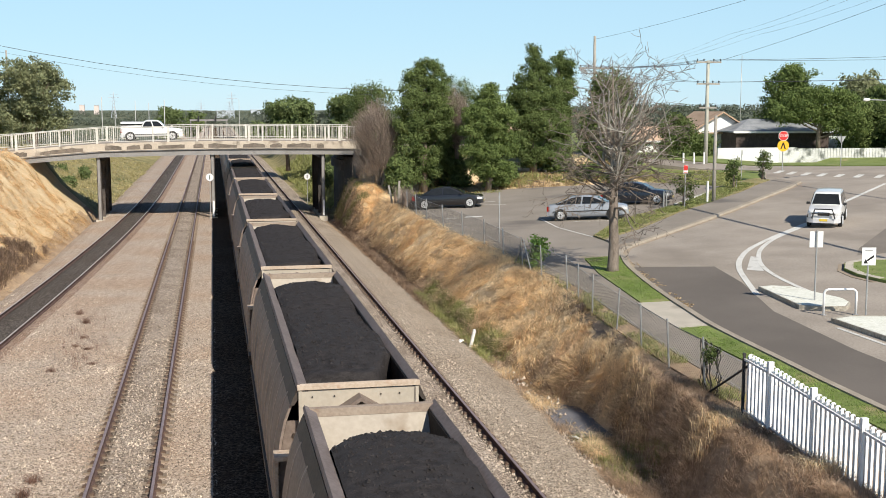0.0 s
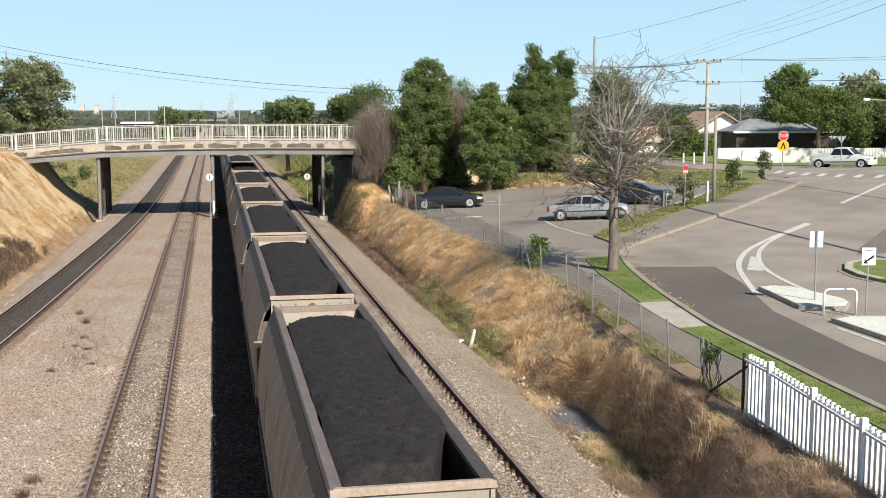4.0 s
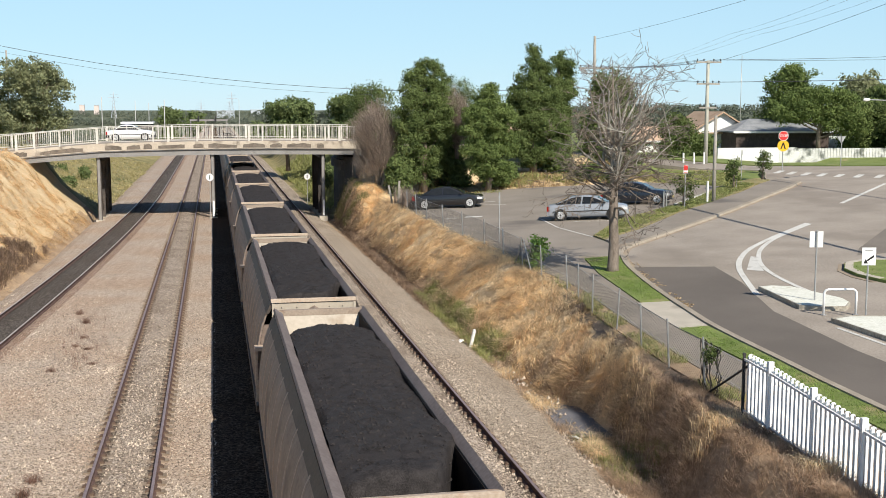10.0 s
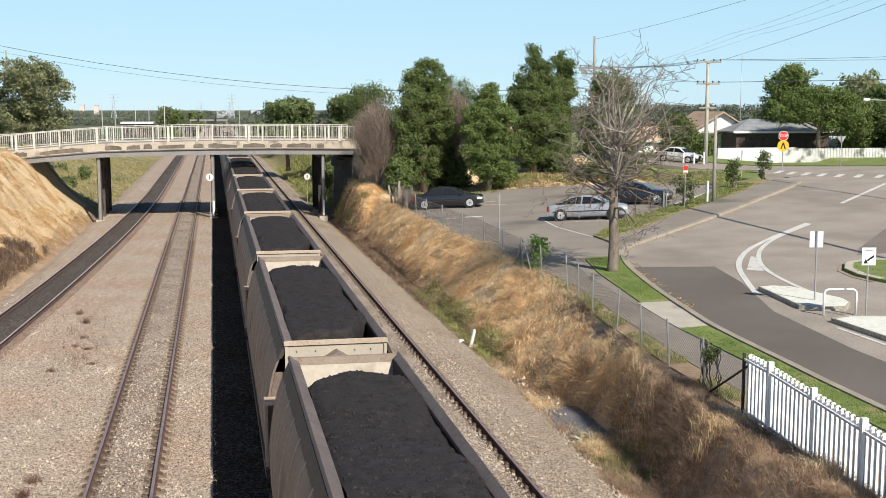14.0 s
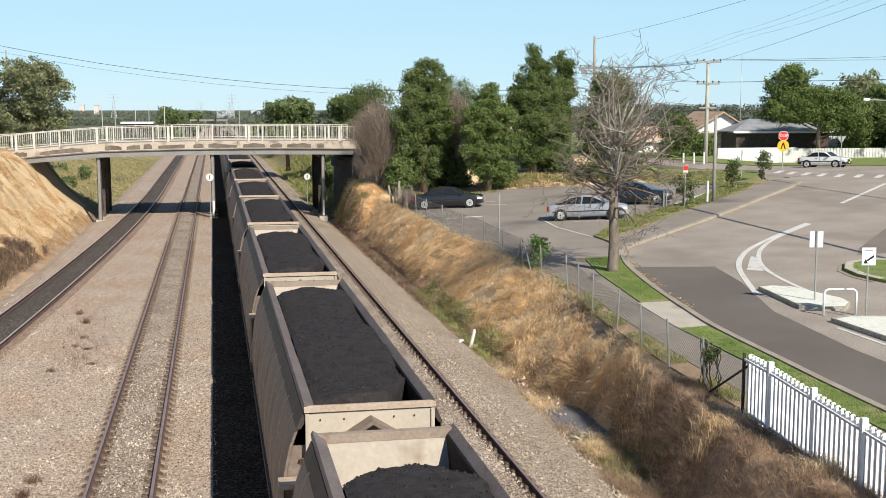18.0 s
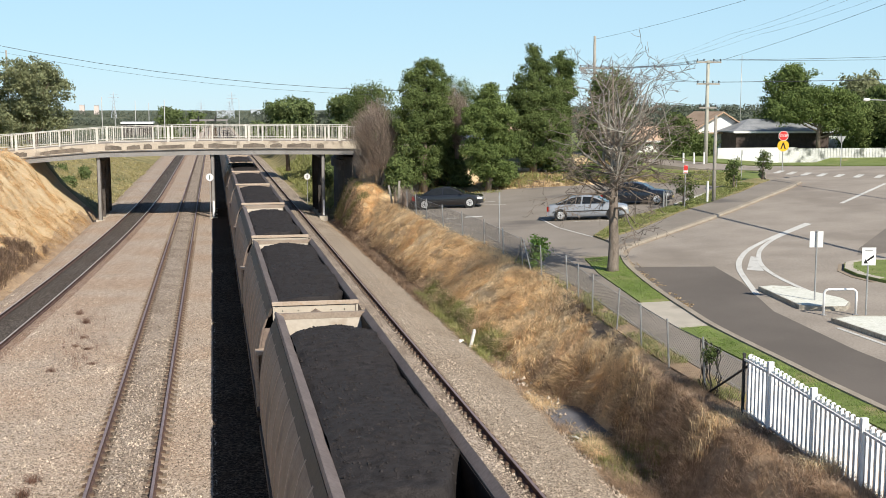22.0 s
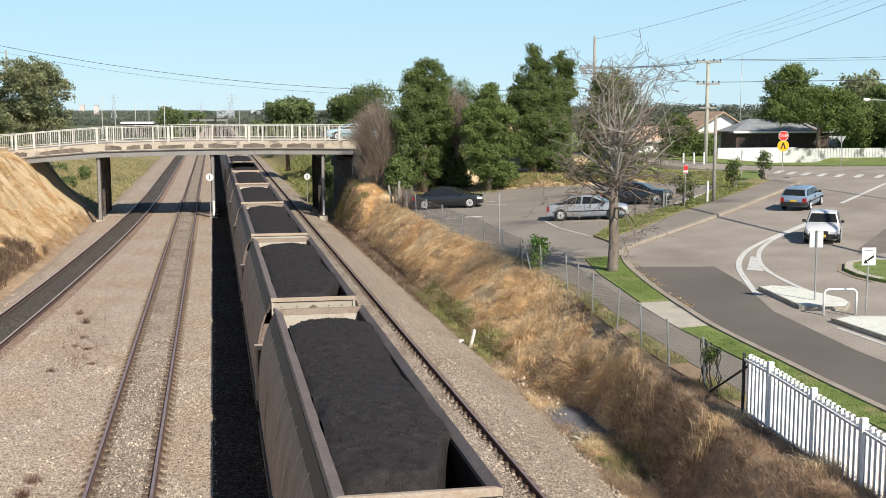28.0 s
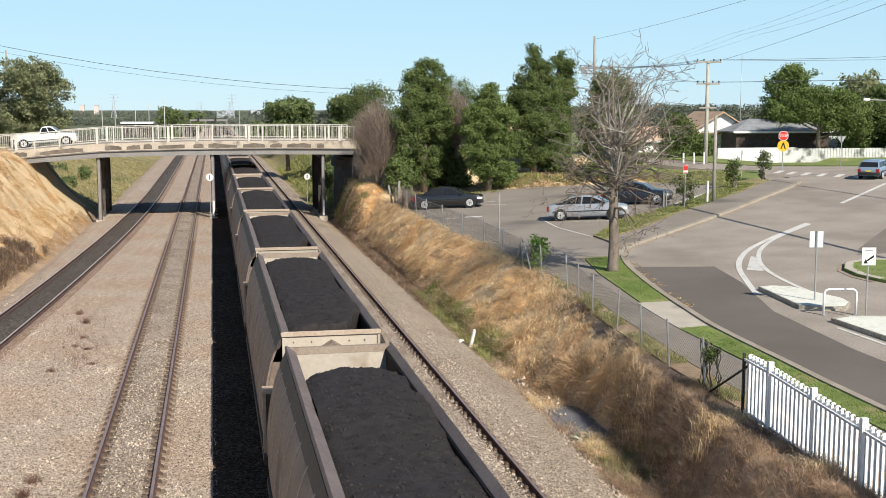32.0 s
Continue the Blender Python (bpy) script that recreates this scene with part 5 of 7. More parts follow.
    part("bonnet_line", M().box(f - nose - 0.02, f - nose + 0.0, -hw * 0.8, hw * 0.8, belt - 0.02, belt + 0.006), TRIM, c)
    part("wiper", M().box(f - nose - 0.1, f - nose - 0.07, -hw * 0.5, hw * 0.3, belt + 0.02, belt + 0.05), TRIM, c)
    part("grille", M().box(f - 0.05, f + 0.012, -hw * 0.34, hw * 0.34, belt - 0.4, belt - 0.24), TRIM, c)
    part("number_plate", M().box(f + 0.055, f + 0.07, -0.19, 0.19, 0.36, 0.47), PLATE_Y, c)
    part("number_plate", M().box(-f - 0.03, -f - 0.008, -0.19, 0.19, 0.55, 0.66), PLATE_Y, c)
    if tray:
        part("tray_floor", M().box(-f + 0.1, xs[3] - 0.1, -hw * 0.9, hw * 0.9, belt + 0.0, belt + 0.02), TRIM, c)
        for s in (-1, 1):
            part("tray_side", M().box(-f + 0.05, xs[3] - 0.05, min(s * hw * 0.98, s * hw * 0.9), max(s * hw * 0.98, s * hw * 0.9), belt - 0.1, belt + 0.14), paint, c)
        part("tailgate", M().box(-f + 0.02, -f + 0.1, -hw * 0.98, hw * 0.98, belt - 0.3, belt + 0.14), paint, c)
    if bar:
        b = M().tube([(f + 0.1, -hw * 0.66, 0.5), (f + 0.14, -hw * 0.5, belt - 0.05), (f + 0.14, hw * 0.5, belt - 0.05), (f + 0.1, hw * 0.66, 0.5)], 0.035, 6)
        b.tube([(f + 0.12, -hw * 0.66, 0.75), (f + 0.12, hw * 0.66, 0.75)], 0.03, 6)
        part("bull_bar", b, DARK_METAL, c, "dark steel bull bar")
    if rack:
        for q in (0.3, 0.7):
            x = xs[1] + (xs[2] - xs[1]) * q
            part("roof_rack", M().box(x - 0.03, x + 0.03, -rw, rw, zr + 0.04, zr + 0.08), DARK_METAL, c)
    return c


P_WHITE = car_paint("white_car_paint", (0.78, 0.78, 0.76))
P_BLACK = car_paint("black_car_paint", (0.012, 0.012, 0.014))
P_SILVER = car_paint("silver_blue_car_paint", (0.31, 0.33, 0.36))
P_BLUE = car_paint("dusty_blue_car_paint", (0.21, 0.285, 0.385))
P_DARKBLUE = car_paint("dark_blue_car_paint", (0.008, 0.011, 0.02))
P_MIDBLUE = car_paint("silver_blue_wagon_paint", (0.15, 0.205, 0.34))
P_AQUA = car_paint("aqua_car_paint", (0.32, 0.49, 0.55))

FOUR_WD = car("four_wheel_drive", "white boxy four-wheel drive with a dark bull bar", "car", P_WHITE, 4.5, 1.7, 1.68, 1.35, 1.95, 0, 4.3, 4.47, belt=1.04, bar=True, wr=0.35, rack=False)
UTE_A = car("utility_truck", "white dual-cab utility with an open tray", "utility", P_WHITE, 5.2, 1.8, 1.75, 1.35, 2.0, 0, 3.2, 3.5, belt=1.08, tray=True, wr=0.36)
SEDAN_D = car("sedan_car", "white four-door sedan with dark windows", "car", P_WHITE, 4.1, 1.66, 1.4, 1.15, 1.8, 0, 2.9, 3.45, belt=0.92, wr=0.3, skirt=TRIM, rnd=0.3)
HATCH_F = car("hatchback_car", "small rounded white hatchback", "car", P_WHITE, 4.0, 1.7, 1.5, 0.95, 1.75, 0, 3.3, 3.8, belt=0.95, wr=0.3, rnd=0.5)
WAGON_G = car("crossover_car", "silver-blue tall station wagon", "car", P_MIDBLUE, 4.6, 1.75, 1.68, 1.1, 1.8, 0, 3.95, 4.4, belt=1.0, wr=0.33, rack=True)
WAGON_H = car("station_wagon", "dusty blue older station wagon with black bumpers", "car", P_BLUE, 4.15, 1.58, 1.33, 1.25, 1.85, 0, 3.65, 4.05, belt=0.86, wr=0.28, skirt=TRIM)
SEDAN_K = car("sedan_car", "aqua blue rounded sedan", "car", P_AQUA, 4.6, 1.76, 1.45, 1.2, 2.0, 0, 3.3, 4.0, belt=0.93, wr=0.32, rnd=0.5)
SEDAN_J = car("sedan_car", "white older sedan with black bumpers", "car", P_WHITE, 3.9, 1.6, 1.36, 1.05, 1.7, 0, 2.85, 3.4, belt=0.88, wr=0.28, skirt=TRIM)
UTE_L = car("utility_truck", "white single-cab utility with a flat tray", "utility", P_WHITE, 5.1, 1.78, 1.7, 1.3, 1.95, 0, 2.75, 3.0, belt=1.06, tray=True, wr=0.35)
PARKED_BLACK = car("sedan_car", "black parked sedan with silver wheels", "car", P_BLACK, 4.75, 1.8, 1.47, 1.15, 2.05, 0, 3.25, 4.2, belt=0.93, wr=0.33, deck=1.0, rnd=0.5)
PARKED_SILVER = car("hatchback_car", "silver-blue parked car behind the bare tree", "car", P_SILVER, 4.7, 1.75, 1.47, 1.05, 2.0, 0, 3.2, 4.3, belt=0.94, wr=0.32, rnd=0.5)
PARKED_BLUE = car("sedan_car", "dark blue parked car in the car park", "car", P_DARKBLUE, 4.5, 1.75, 1.45, 1.2, 2.05, 0, 3.2, 4.1, belt=0.93, wr=0.32, rnd=0.5)


def on_slope(x, y, head, z=None):
    """A car's pose on the sloping ground, heading in degrees anticlockwise from east."""
    fwd = Vector((math.cos(radians(head)), math.sin(radians(head)), 0))
    grade = 0.05785 * fwd.x + 0.00885 * fwd.y
    return Matrix.Translation((x, y, (gp(x, y) if z is None else z) + 0.012)) @ pose(0, 0, 0, 0, 0, head) @ pose(0, 0, 0, 0, -math.degrees(math.atan(grade)) if z is None else 0, 0)


PARKED_BLACK.matrix_basis = on_slope(15.75, 76.9, -17)
PARKED_SILVER.matrix_basis = on_slope(21.75, 64.9, -22)
PARKED_BLUE.matrix_basis = on_slope(27.0, 70.6, -30)


# ---------------------------------------------------------------- grasses
def blades(seed, spots, per, height, width, lean, name, label, material, droop=0.6):
    """Tufts of bent blades at (x, y, z, scale) spots, joined: nobody could count them."""
    r = np.random.RandomState(seed)
    s = np.repeat(np.array(spots), per, 0)
    n = len(s)
    base = s[:, :3] + np.concatenate([r.normal(0, 0.09, (n, 2)), np.full((n, 1), -0.03)], 1)
    h = (height * s[:, 3] * (0.5 + 0.8 * r.rand(n)))[:, None]
    a = r.rand(n) * 6.283
    out = np.stack([np.cos(a), np.sin(a), np.zeros(n)], 1)
    side = np.stack([-np.sin(a), np.cos(a), np.zeros(n)], 1) * (width * (0.6 + 0.8 * r.rand(n)))[:, None]
    ln = (lean * (0.3 + r.rand(n)))[:, None]
    up = np.array([0, 0, 1.0])
    p1 = base + out * ln * h * 0.35 + up * h * 0.6
    p3 = base + out * ln * h * 1.7 + up * h * (1.0 - droop * r.rand(n)[:, None])
    v = np.stack([base - side, base + side, p1 + side * 0.8, p1 - side * 0.8, p3], 1).reshape(-1, 3)
    m = M()
    m.v = v.tolist()
    m.f = [q for i in range(n) for q in ((5 * i, 5 * i + 1, 5 * i + 2, 5 * i + 3), (5 * i + 3, 5 * i + 2, 5 * i + 4))]
    return tagged(part(name, m, material), label, "grass", kind="stuff")


def scatter(seed, count, x0, x1, y0, y1, keep, height=ground_top):
    rng = random.Random(seed)
    out = []
    while len(out) < count:
        x, y = rng.uniform(x0, x1), rng.uniform(y0, y1)
        k = keep(x, y, rng)
        if k > 0:
            out.append((x, y, height(x, y), k))
    return out


def within(pts, x, y):
    """Whether a point lies inside an outline, a hand's width from its rim at least."""
    hit = False
    for (ax, ay), (bx, by) in zip(pts, pts[1:] + pts[:1]):
        if (ay > y) != (by > y) and x < ax + (y - ay) * (bx - ax) / (by - ay):
            hit = not hit
        if abs((bx - ax) * (ay - y) - (ax - x) * (by - ay)) < 0.2 * math.hypot(bx - ax, by - ay) and min(ax, bx) - 0.2 < x < max(ax, bx) + 0.2:
            return False
    return hit


def patchy(x, y, q=0.0, s=0.35):
    return noise.noise((x * s, y * s, q))


def east_bank(x, y, rng):
    xf = lerp(FENCE_Y, FENCE_X, y)
    edge = (29.5 if 10.9 < x < xf - 0.5 and patchy(x, y, 17, 0.7) > -0.1 else 36) + 3 * patchy(x, y, 4)
    if not (10.5 - 0.45 * step(88, 93, y) + 0.5 * patchy(x, y, 2) < x < xf + (0.1 if y > 44 else -0.2)) or y < edge or math.hypot(x - 11.0, (y - 32.5) * 0.4) < 0.85:
        return 0
    return 0.8 + 0.5 * patchy(x, y, 9) if patchy(x, y, 1, 0.6) > -0.35 else 0.5


def east_scrub(x, y, rng):
    xf = lerp(FENCE_Y, FENCE_X, y)
    if x > xf - (0.15 if y < 29 or y > 43 else 0.55 + 0.4 * patchy(x, y, 5, 0.9)) or (y > 38 + 4 * patchy(x, y, 4) and x > 11.0 + 0.7 * patchy(x, y, 6)):
        return 0
    if math.hypot(x - 11.1, (y - 32.6) * 0.5) < 0.9:
        return 0
    return 0.6 + 0.7 * max(0, patchy(x, y, 7, 0.8) + 0.3)


def tussocks(seed, spots, per, radius, height, width, name, label, material, fall=(0, 0), stand=0.5, arch=0.75):
    """Matted tussocks at (x, y, z, scale): blades stand in the middle and fall outwards and downhill."""
    r = np.random.RandomState(seed)
    c = np.array(spots)
    # neighbours share a lay, as wind and rain have combed them
    turn = np.array([7.0 * noise.noise((x * 0.9, y * 0.7, 21.0 + seed)) for x, y in c[:, :2].tolist()]) + r.normal(0, 0.5, len(c))
    size = 0.55 + 0.9 * r.rand(len(c)) ** 1.5
    s = np.repeat(np.concatenate([c, turn[:, None], size[:, None]], 1), per, 0)
    n = len(s)
    q = np.sqrt(r.rand(n))
    a = r.rand(n) * 6.283
    rad = radius * s[:, 5] * q
    bx, by = s[:, 0] + np.cos(a) * rad, s[:, 1] + np.sin(a) * rad
    bz = np.array([ground_top(x, y) for x, y in zip(bx.tolist(), by.tolist())]) - 0.03
    base = np.stack([bx, by, bz], 1)
    h = (height * s[:, 3] * s[:, 5] * (1.15 - 0.6 * q) * (0.6 + 0.6 * r.rand(n)))[:, None]
    ox = 0.9 * np.cos(a) * q + 0.75 * np.cos(s[:, 4]) + fall[0] + r.normal(0, 0.55, n)
    oy = 0.9 * np.sin(a) * q + 0.75 * np.sin(s[:, 4]) + fall[1] + r.normal(0, 0.55, n)
    out = np.stack([ox, oy, np.zeros(n)], 1)
    a2 = np.arctan2(oy, ox)
    side = np.stack([-np.sin(a2), np.cos(a2), np.zeros(n)], 1) * (width * (0.6 + 0.8 * r.rand(n)))[:, None]
    up = np.array([0, 0, 1.0])
    p1 = base + out * h * (0.75 - 0.6 * arch) + up * h * arch
    p3 = base + out * h * 1.15 + up * h * (stand + 0.5 * r.rand(n)[:, None])
    v = np.stack([base, p1 + side, p3, p1 - side], 1).reshape(-1, 3)
    m = M()
    m.v = v.tolist()
    m.f = [(4 * i, 4 * i + 1, 4 * i + 2, 4 * i + 3) for i in range(n)]
    return tagged(part(name, m, material), label, "grass", kind="stuff")


tussocks(41, scatter(1, 2150, 9.9, 14, 33, 97.5, east_bank), 74, 0.32, 0.5, 0.0092, "dry_grass", "matted straw-coloured dry grass on the bank", STRAW, (-0.1, -0.08), 0.05, 0.36)
tussocks(62, scatter(62, 190, 11.2, 12.8, 30.5, 38, lambda x, y, r: 0.8 + 0.3 * r.random() if 0.35 < lerp(FENCE_Y, FENCE_X, y) - x < 1.2 and patchy(x, y, 41, 0.7) > -0.1 else 0), 90, 0.36, 0.34, 0.006, "dry_grass", "heaped straw beside the wire fence", STRAW, (-0.1, -0.08), 0.1, 0.4)
tussocks(63, scatter(63, 55, 11.0, 12.4, 25.5, 30.5, lambda x, y, r: 0.7 + 0.3 * r.random() if patchy(x, y, 42, 0.6) > -0.1 else 0), 80, 0.34, 0.28, 0.005, "brown_grass", "pale dead weeds beside the fence's end", SCRUB, (-0.1, 0), 0.3, 0.45)
tussocks(67, scatter(67, 120, 10.1, 12.0, 25.6, 30.4, lambda x, y, r: 0.8 + 0.4 * r.random()), 90, 0.34, 0.3, 0.0046, "brown_grass", "dead brown weeds filling the ditch", SCRUB, (0, 0), 0.4, 0.5)
tussocks(59, scatter(59, 800, 9.9, 13.2, 16, 36, east_scrub), 80, 0.34, 0.34, 0.0042, "brown_grass", "dense dead brown weeds in the ditch", DITCH_SCRUB, (0, 0), 0.45, 0.5)
tussocks(42, scatter(2, 1250, 9.9, 13.2, 16, 88, east_scrub), 78, 0.3, 0.31, 0.0046, "brown_grass", "dead brown weeds along the ditch", SCRUB, (-0.1, 0), 0.45, 0.52)
blades(43, scatter(3, 1100, 9.9, 13.2, 16, 48, lambda x, y, r: east_scrub(x, y, r) if patchy(x, y, 12, 0.5) > (0.05 if y > 29 else 0.35) else 0), 10, 0.42, 0.006, 0.8, "dry_grass", "pale straw tufts among brown weeds", STRAW, 0.6)
blades(44, scatter(4, 1300, 9.9, 12.2, 20, 60, lambda x, y, r: 0.55 + 0.4 * r.random() if (10.0 < x < 11.2 and 26.5 < y < 31.3) or (9.9 < x < 11.0 and 41 < y < 58 and patchy(x, y, 3) > -0.3) else 0), 12, 0.36, 0.007, 0.6, "green_weeds", "green weeds growing in the ditch", WEED, 0.5)
tussocks(45, scatter(5, 1700, -17, -9.8, 52, 97, lambda x, y, r: 0.8 + 0.5 * patchy(x, y, 5) if ground_h(x, y) > -0.3 and patchy(x, y, 6, 0.8) > -0.4 else 0), 48, 0.4, 0.42, 0.012, "dry_grass", "golden dry grass on the western bank", STRAW_GOLD, (0.1, -0.05), 0.05, 0.32)
blades(46, scatter(6, 1300, -15, -10, 50, 76, lambda x, y, r: 0.7 + 0.8 * patchy(x, y, 8, 0.9) if -0.4 < ground_h(x, y) < 1.1 + 1.2 * patchy(x, y, 3, 0.7) - (y - 60) * 0.06 else 0), 16, 0.75, 0.009, 0.5, "brown_grass", "dead brown scrub at the bank's foot", DARK_SCRUB, 0.4)
tussocks(56, scatter(56, 70, 11.4, 13.6, 23.5, 45, lambda x, y, r: 0.7 + 0.5 * r.random() if -0.6 < x - lerp(FENCE_Y, FENCE_X, y) < -0.05 and patchy(x, y, 9, 0.4) > 0.1 else 0), 44, 0.2, 0.24, 0.008, "dead_weeds", "blackened dead weeds below the wire fence", DARK_SCRUB, (0, 0), 0.4, 0.6)
tussocks(60, scatter(60, 430, 9.95, 10.9, 44, 93, lambda x, y, r: 0.6 + 0.6 * r.random()), 56, 0.24, 0.34, 0.007, "brown_grass", "dead brown weeds at the foot of the straw bank", DITCH_SCRUB, (-0.1, 0), 0.4, 0.55)
blades(61, scatter(61, 220, 11.6, 13.8, 40, 92, lambda x, y, r: 0.5 + 0.8 * r.random() if -1.3 < x - lerp(FENCE_Y, FENCE_X, y) < 0.15 and patchy(x, y, 33, 0.6) > -0.2 else 0), 12, 0.38, 0.006, 0.7, "dry_grass", "ragged straw stalks along the fence", STRAW, 0.5)
blades(64, scatter(64, 900, 9.6, 10.7, 52, 95, lambda x, y, r: 0.6 + 0.6 * r.random() if x < 10.25 + 0.5 * patchy(x, y, 61, 0.6) else 0), 14, 0.34, 0.007, 0.7, "brown_grass", "dark dead growth along the bank's foot", DARK_SCRUB, 0.5)
blades(65, scatter(65, 420, 9.9, 11.6, 87.5, 97, lambda x, y, r: 0.6 + 0.6 * r.random() if patchy(x, y, 62, 0.5) > -0.15 else 0), 14, 0.42, 0.011, 0.7, "green_weeds", "grey-green growth on the bank beside the bridge", VERGE_WEED, 0.5)
PARK_EDGE = ((36.4, 78.6), (39.4, 80.6), (41.6, 86.0), (41.0, 91.5), (36.5, 94.5), (31.5, 92.0), (33.6, 85.5))
blades(66, scatter(66, 2600, 31, 42, 78, 95, lambda x, y, r: 0.5 + 0.8 * max(0.0, patchy(x, y, 63, 0.4) + 0.4) if within(PARK_EDGE, x, y) else 0, lambda x, y: ground_h(x, y)), 6, 0.26, 0.02, 0.8, "rough_grass", "rough uneven grass between the roads", WEED, 0.6)
blades(47, scatter(7, 4200, -26, -9.5, 107, 200, lambda x, y, r: 0.6 + 0.7 * max(0.0, patchy(x, y, 51, 0.25))), 7, 0.5, 0.02, 1.0, "rough_grass", "rough yellow-green grass beyond the bridge", leafy("rough_grass", (0.3, 0.285, 0.12), (0.64, 0.54, 0.3), 0.4), 0.75)
blades(48, scatter(8, 2500, 9.6, 16, 107, 180, lambda x, y, r: 1.0), 6, 0.7, 0.03, 0.6, "rough_grass", "rough green grass beyond the bridge", WEED, 0.6)


LITTER = leafy("leaf_litter", (0.4, 0.3, 0.18), (0.62, 0.48, 0.31), 0.45, 0.3)


def verge_keep(x, y, rng):
    inside = (14.8 < x < 15.5 and y < 34.5) or (39.3 < y < 50 and 15.25 + (y - 39.3) * 0.13 < x < 16.25 + (y - 39.3) * 0.175)
    return 0.7 + 0.6 * rng.random() if inside else 0


def verge_z(x, y):
    return gp(x, y) + 0.09


VERGE_GRASS = leafy("rough_verge_grass", (0.2, 0.235, 0.075), (0.4, 0.42, 0.17), 0.35, 0.35)
GRASS = leafy("mown_grass", (0.16, 0.25, 0.05), (0.32, 0.42, 0.12), 0.35, 0.3)
blades(49, scatter(9, 3400, 14.7, 18.4, 14, 50, verge_keep, verge_z), 5, 0.075, 0.008, 0.7, "mown_grass", "short green verge grass", GRASS, 0.5)
blades(57, scatter(57, 420, 12.6, 14.2, 25, 52, lambda x, y, r: 0.6 + 0.8 * r.random() if 0.05 < x - lerp(FENCE_Y, FENCE_X, y) < 0.6 and patchy(x, y, 14, 0.5) > 0.0 else 0, lambda x, y: gp(x, y) + 0.03), 9, 0.2, 0.008, 0.8, "green_weeds", "patchy green weeds along the wire fence", WEED, 0.5)
blades(50, scatter(10, 2700, 19.4, 38, 55.5, 78, lambda x, y, r: 0.5 + 0.9 * max(0, patchy(x, y, 3, 0.8) + 0.3) if within(VERGE_LONG, x, y) else 0, verge_z), 7, 0.17, 0.012, 0.7, "mown_grass", "uneven grass strip beside the car park", VERGE_GRASS, 0.5)
blades(51, scatter(11, 1500, 24.7, 34, 34, 44, lambda x, y, r: 0.9 if within(NIB, x, y) else 0, lambda x, y: gp(x, y) + 0.12), 5, 0.07, 0.01, 0.7, "mown_grass", "short grass on the rounded corner", GRASS, 0.5)
blades(52, scatter(12, 2500, 14, 36, 85.5, 93, lambda x, y, r: 0.8 if y > 86.5 else 0, lambda x, y: ground_h(x, y)), 6, 0.4, 0.02, 0.8, "dry_grass", "dry grass and litter under the trees", LITTER, 0.8)
blades(53, scatter(13, 900, 14, 36, 84.5, 90, lambda x, y, r: 0.8 if patchy(x, y, 8, 0.3) > 0.15 else 0, lambda x, y: ground_h(x, y)), 6, 0.5, 0.02, 0.6, "green_weeds", "green weeds along the car park's edge", WEED, 0.5)
DEAD_STEM = leafy("red_brown_stems", (0.13, 0.075, 0.055), (0.27, 0.165, 0.125), 0.2, 0.4)
TUMBLE = ((-5.95, 52.2, 1.0), (-5.45, 49.9, 1.1), (-5.2, 46.6, 0.55), (-5.35, 45.0, 0.5), (-4.85, 44.4, 0.5), (-5.7, 40.8, 0.6), (-4.5, 28.5, 0.9), (-4.58, 27.4, 1.1), (-4.4, 41.7, 0.4))
blades(54, [(x, y, -0.19, k) for x, y, k in TUMBLE], 110, 0.3, 0.0045, 0.8, "dead_weeds", "dead reddish-brown weed clumps in the ballast", DEAD_STEM, 0.7)
blades(58, scatter(14, 70, -6.2, -4.0, 41, 51, lambda x, y, r: 0.6 + 0.6 * r.random() if math.hypot(x + 5.05, (y - 46) * 0.15) < 0.8 else 0, lambda x, y: -0.2), 4, 0.42, 0.005, 0.7, "dead_weeds", "thin dead stems in the ballast", DEAD_STEM, 0.3)
blades(55, scatter(15, 40, 12.8, 13.5, 77.5, 82, lambda x, y, r: 1.0), 14, 1.5, 0.012, 0.25, "dead_weeds", "tall dead brown stalks at the fence", TWIG, 0.3)

sheet_w = M().poly(((9.95, 32.2), (10.3, 31.2), (11.2, 30.9), (11.8, 31.2), (11.95, 32.6), (11.5, 34.2), (10.8, 34.8), (10.15, 34.2)), lambda x, y: -0.66, 0.02)
tagged(part("water", sheet_w, WATER), "small still puddle in the ditch", "water", kind="structure")


# ---------------------------------------------------------------- bare tree
PALE_LIMB = surf("pale_dead_limb", (0.24, 0.225, 0.195), (0.41, 0.385, 0.335), 0.9, scale=3, fine=14, bump=0.4, dist=0.01)


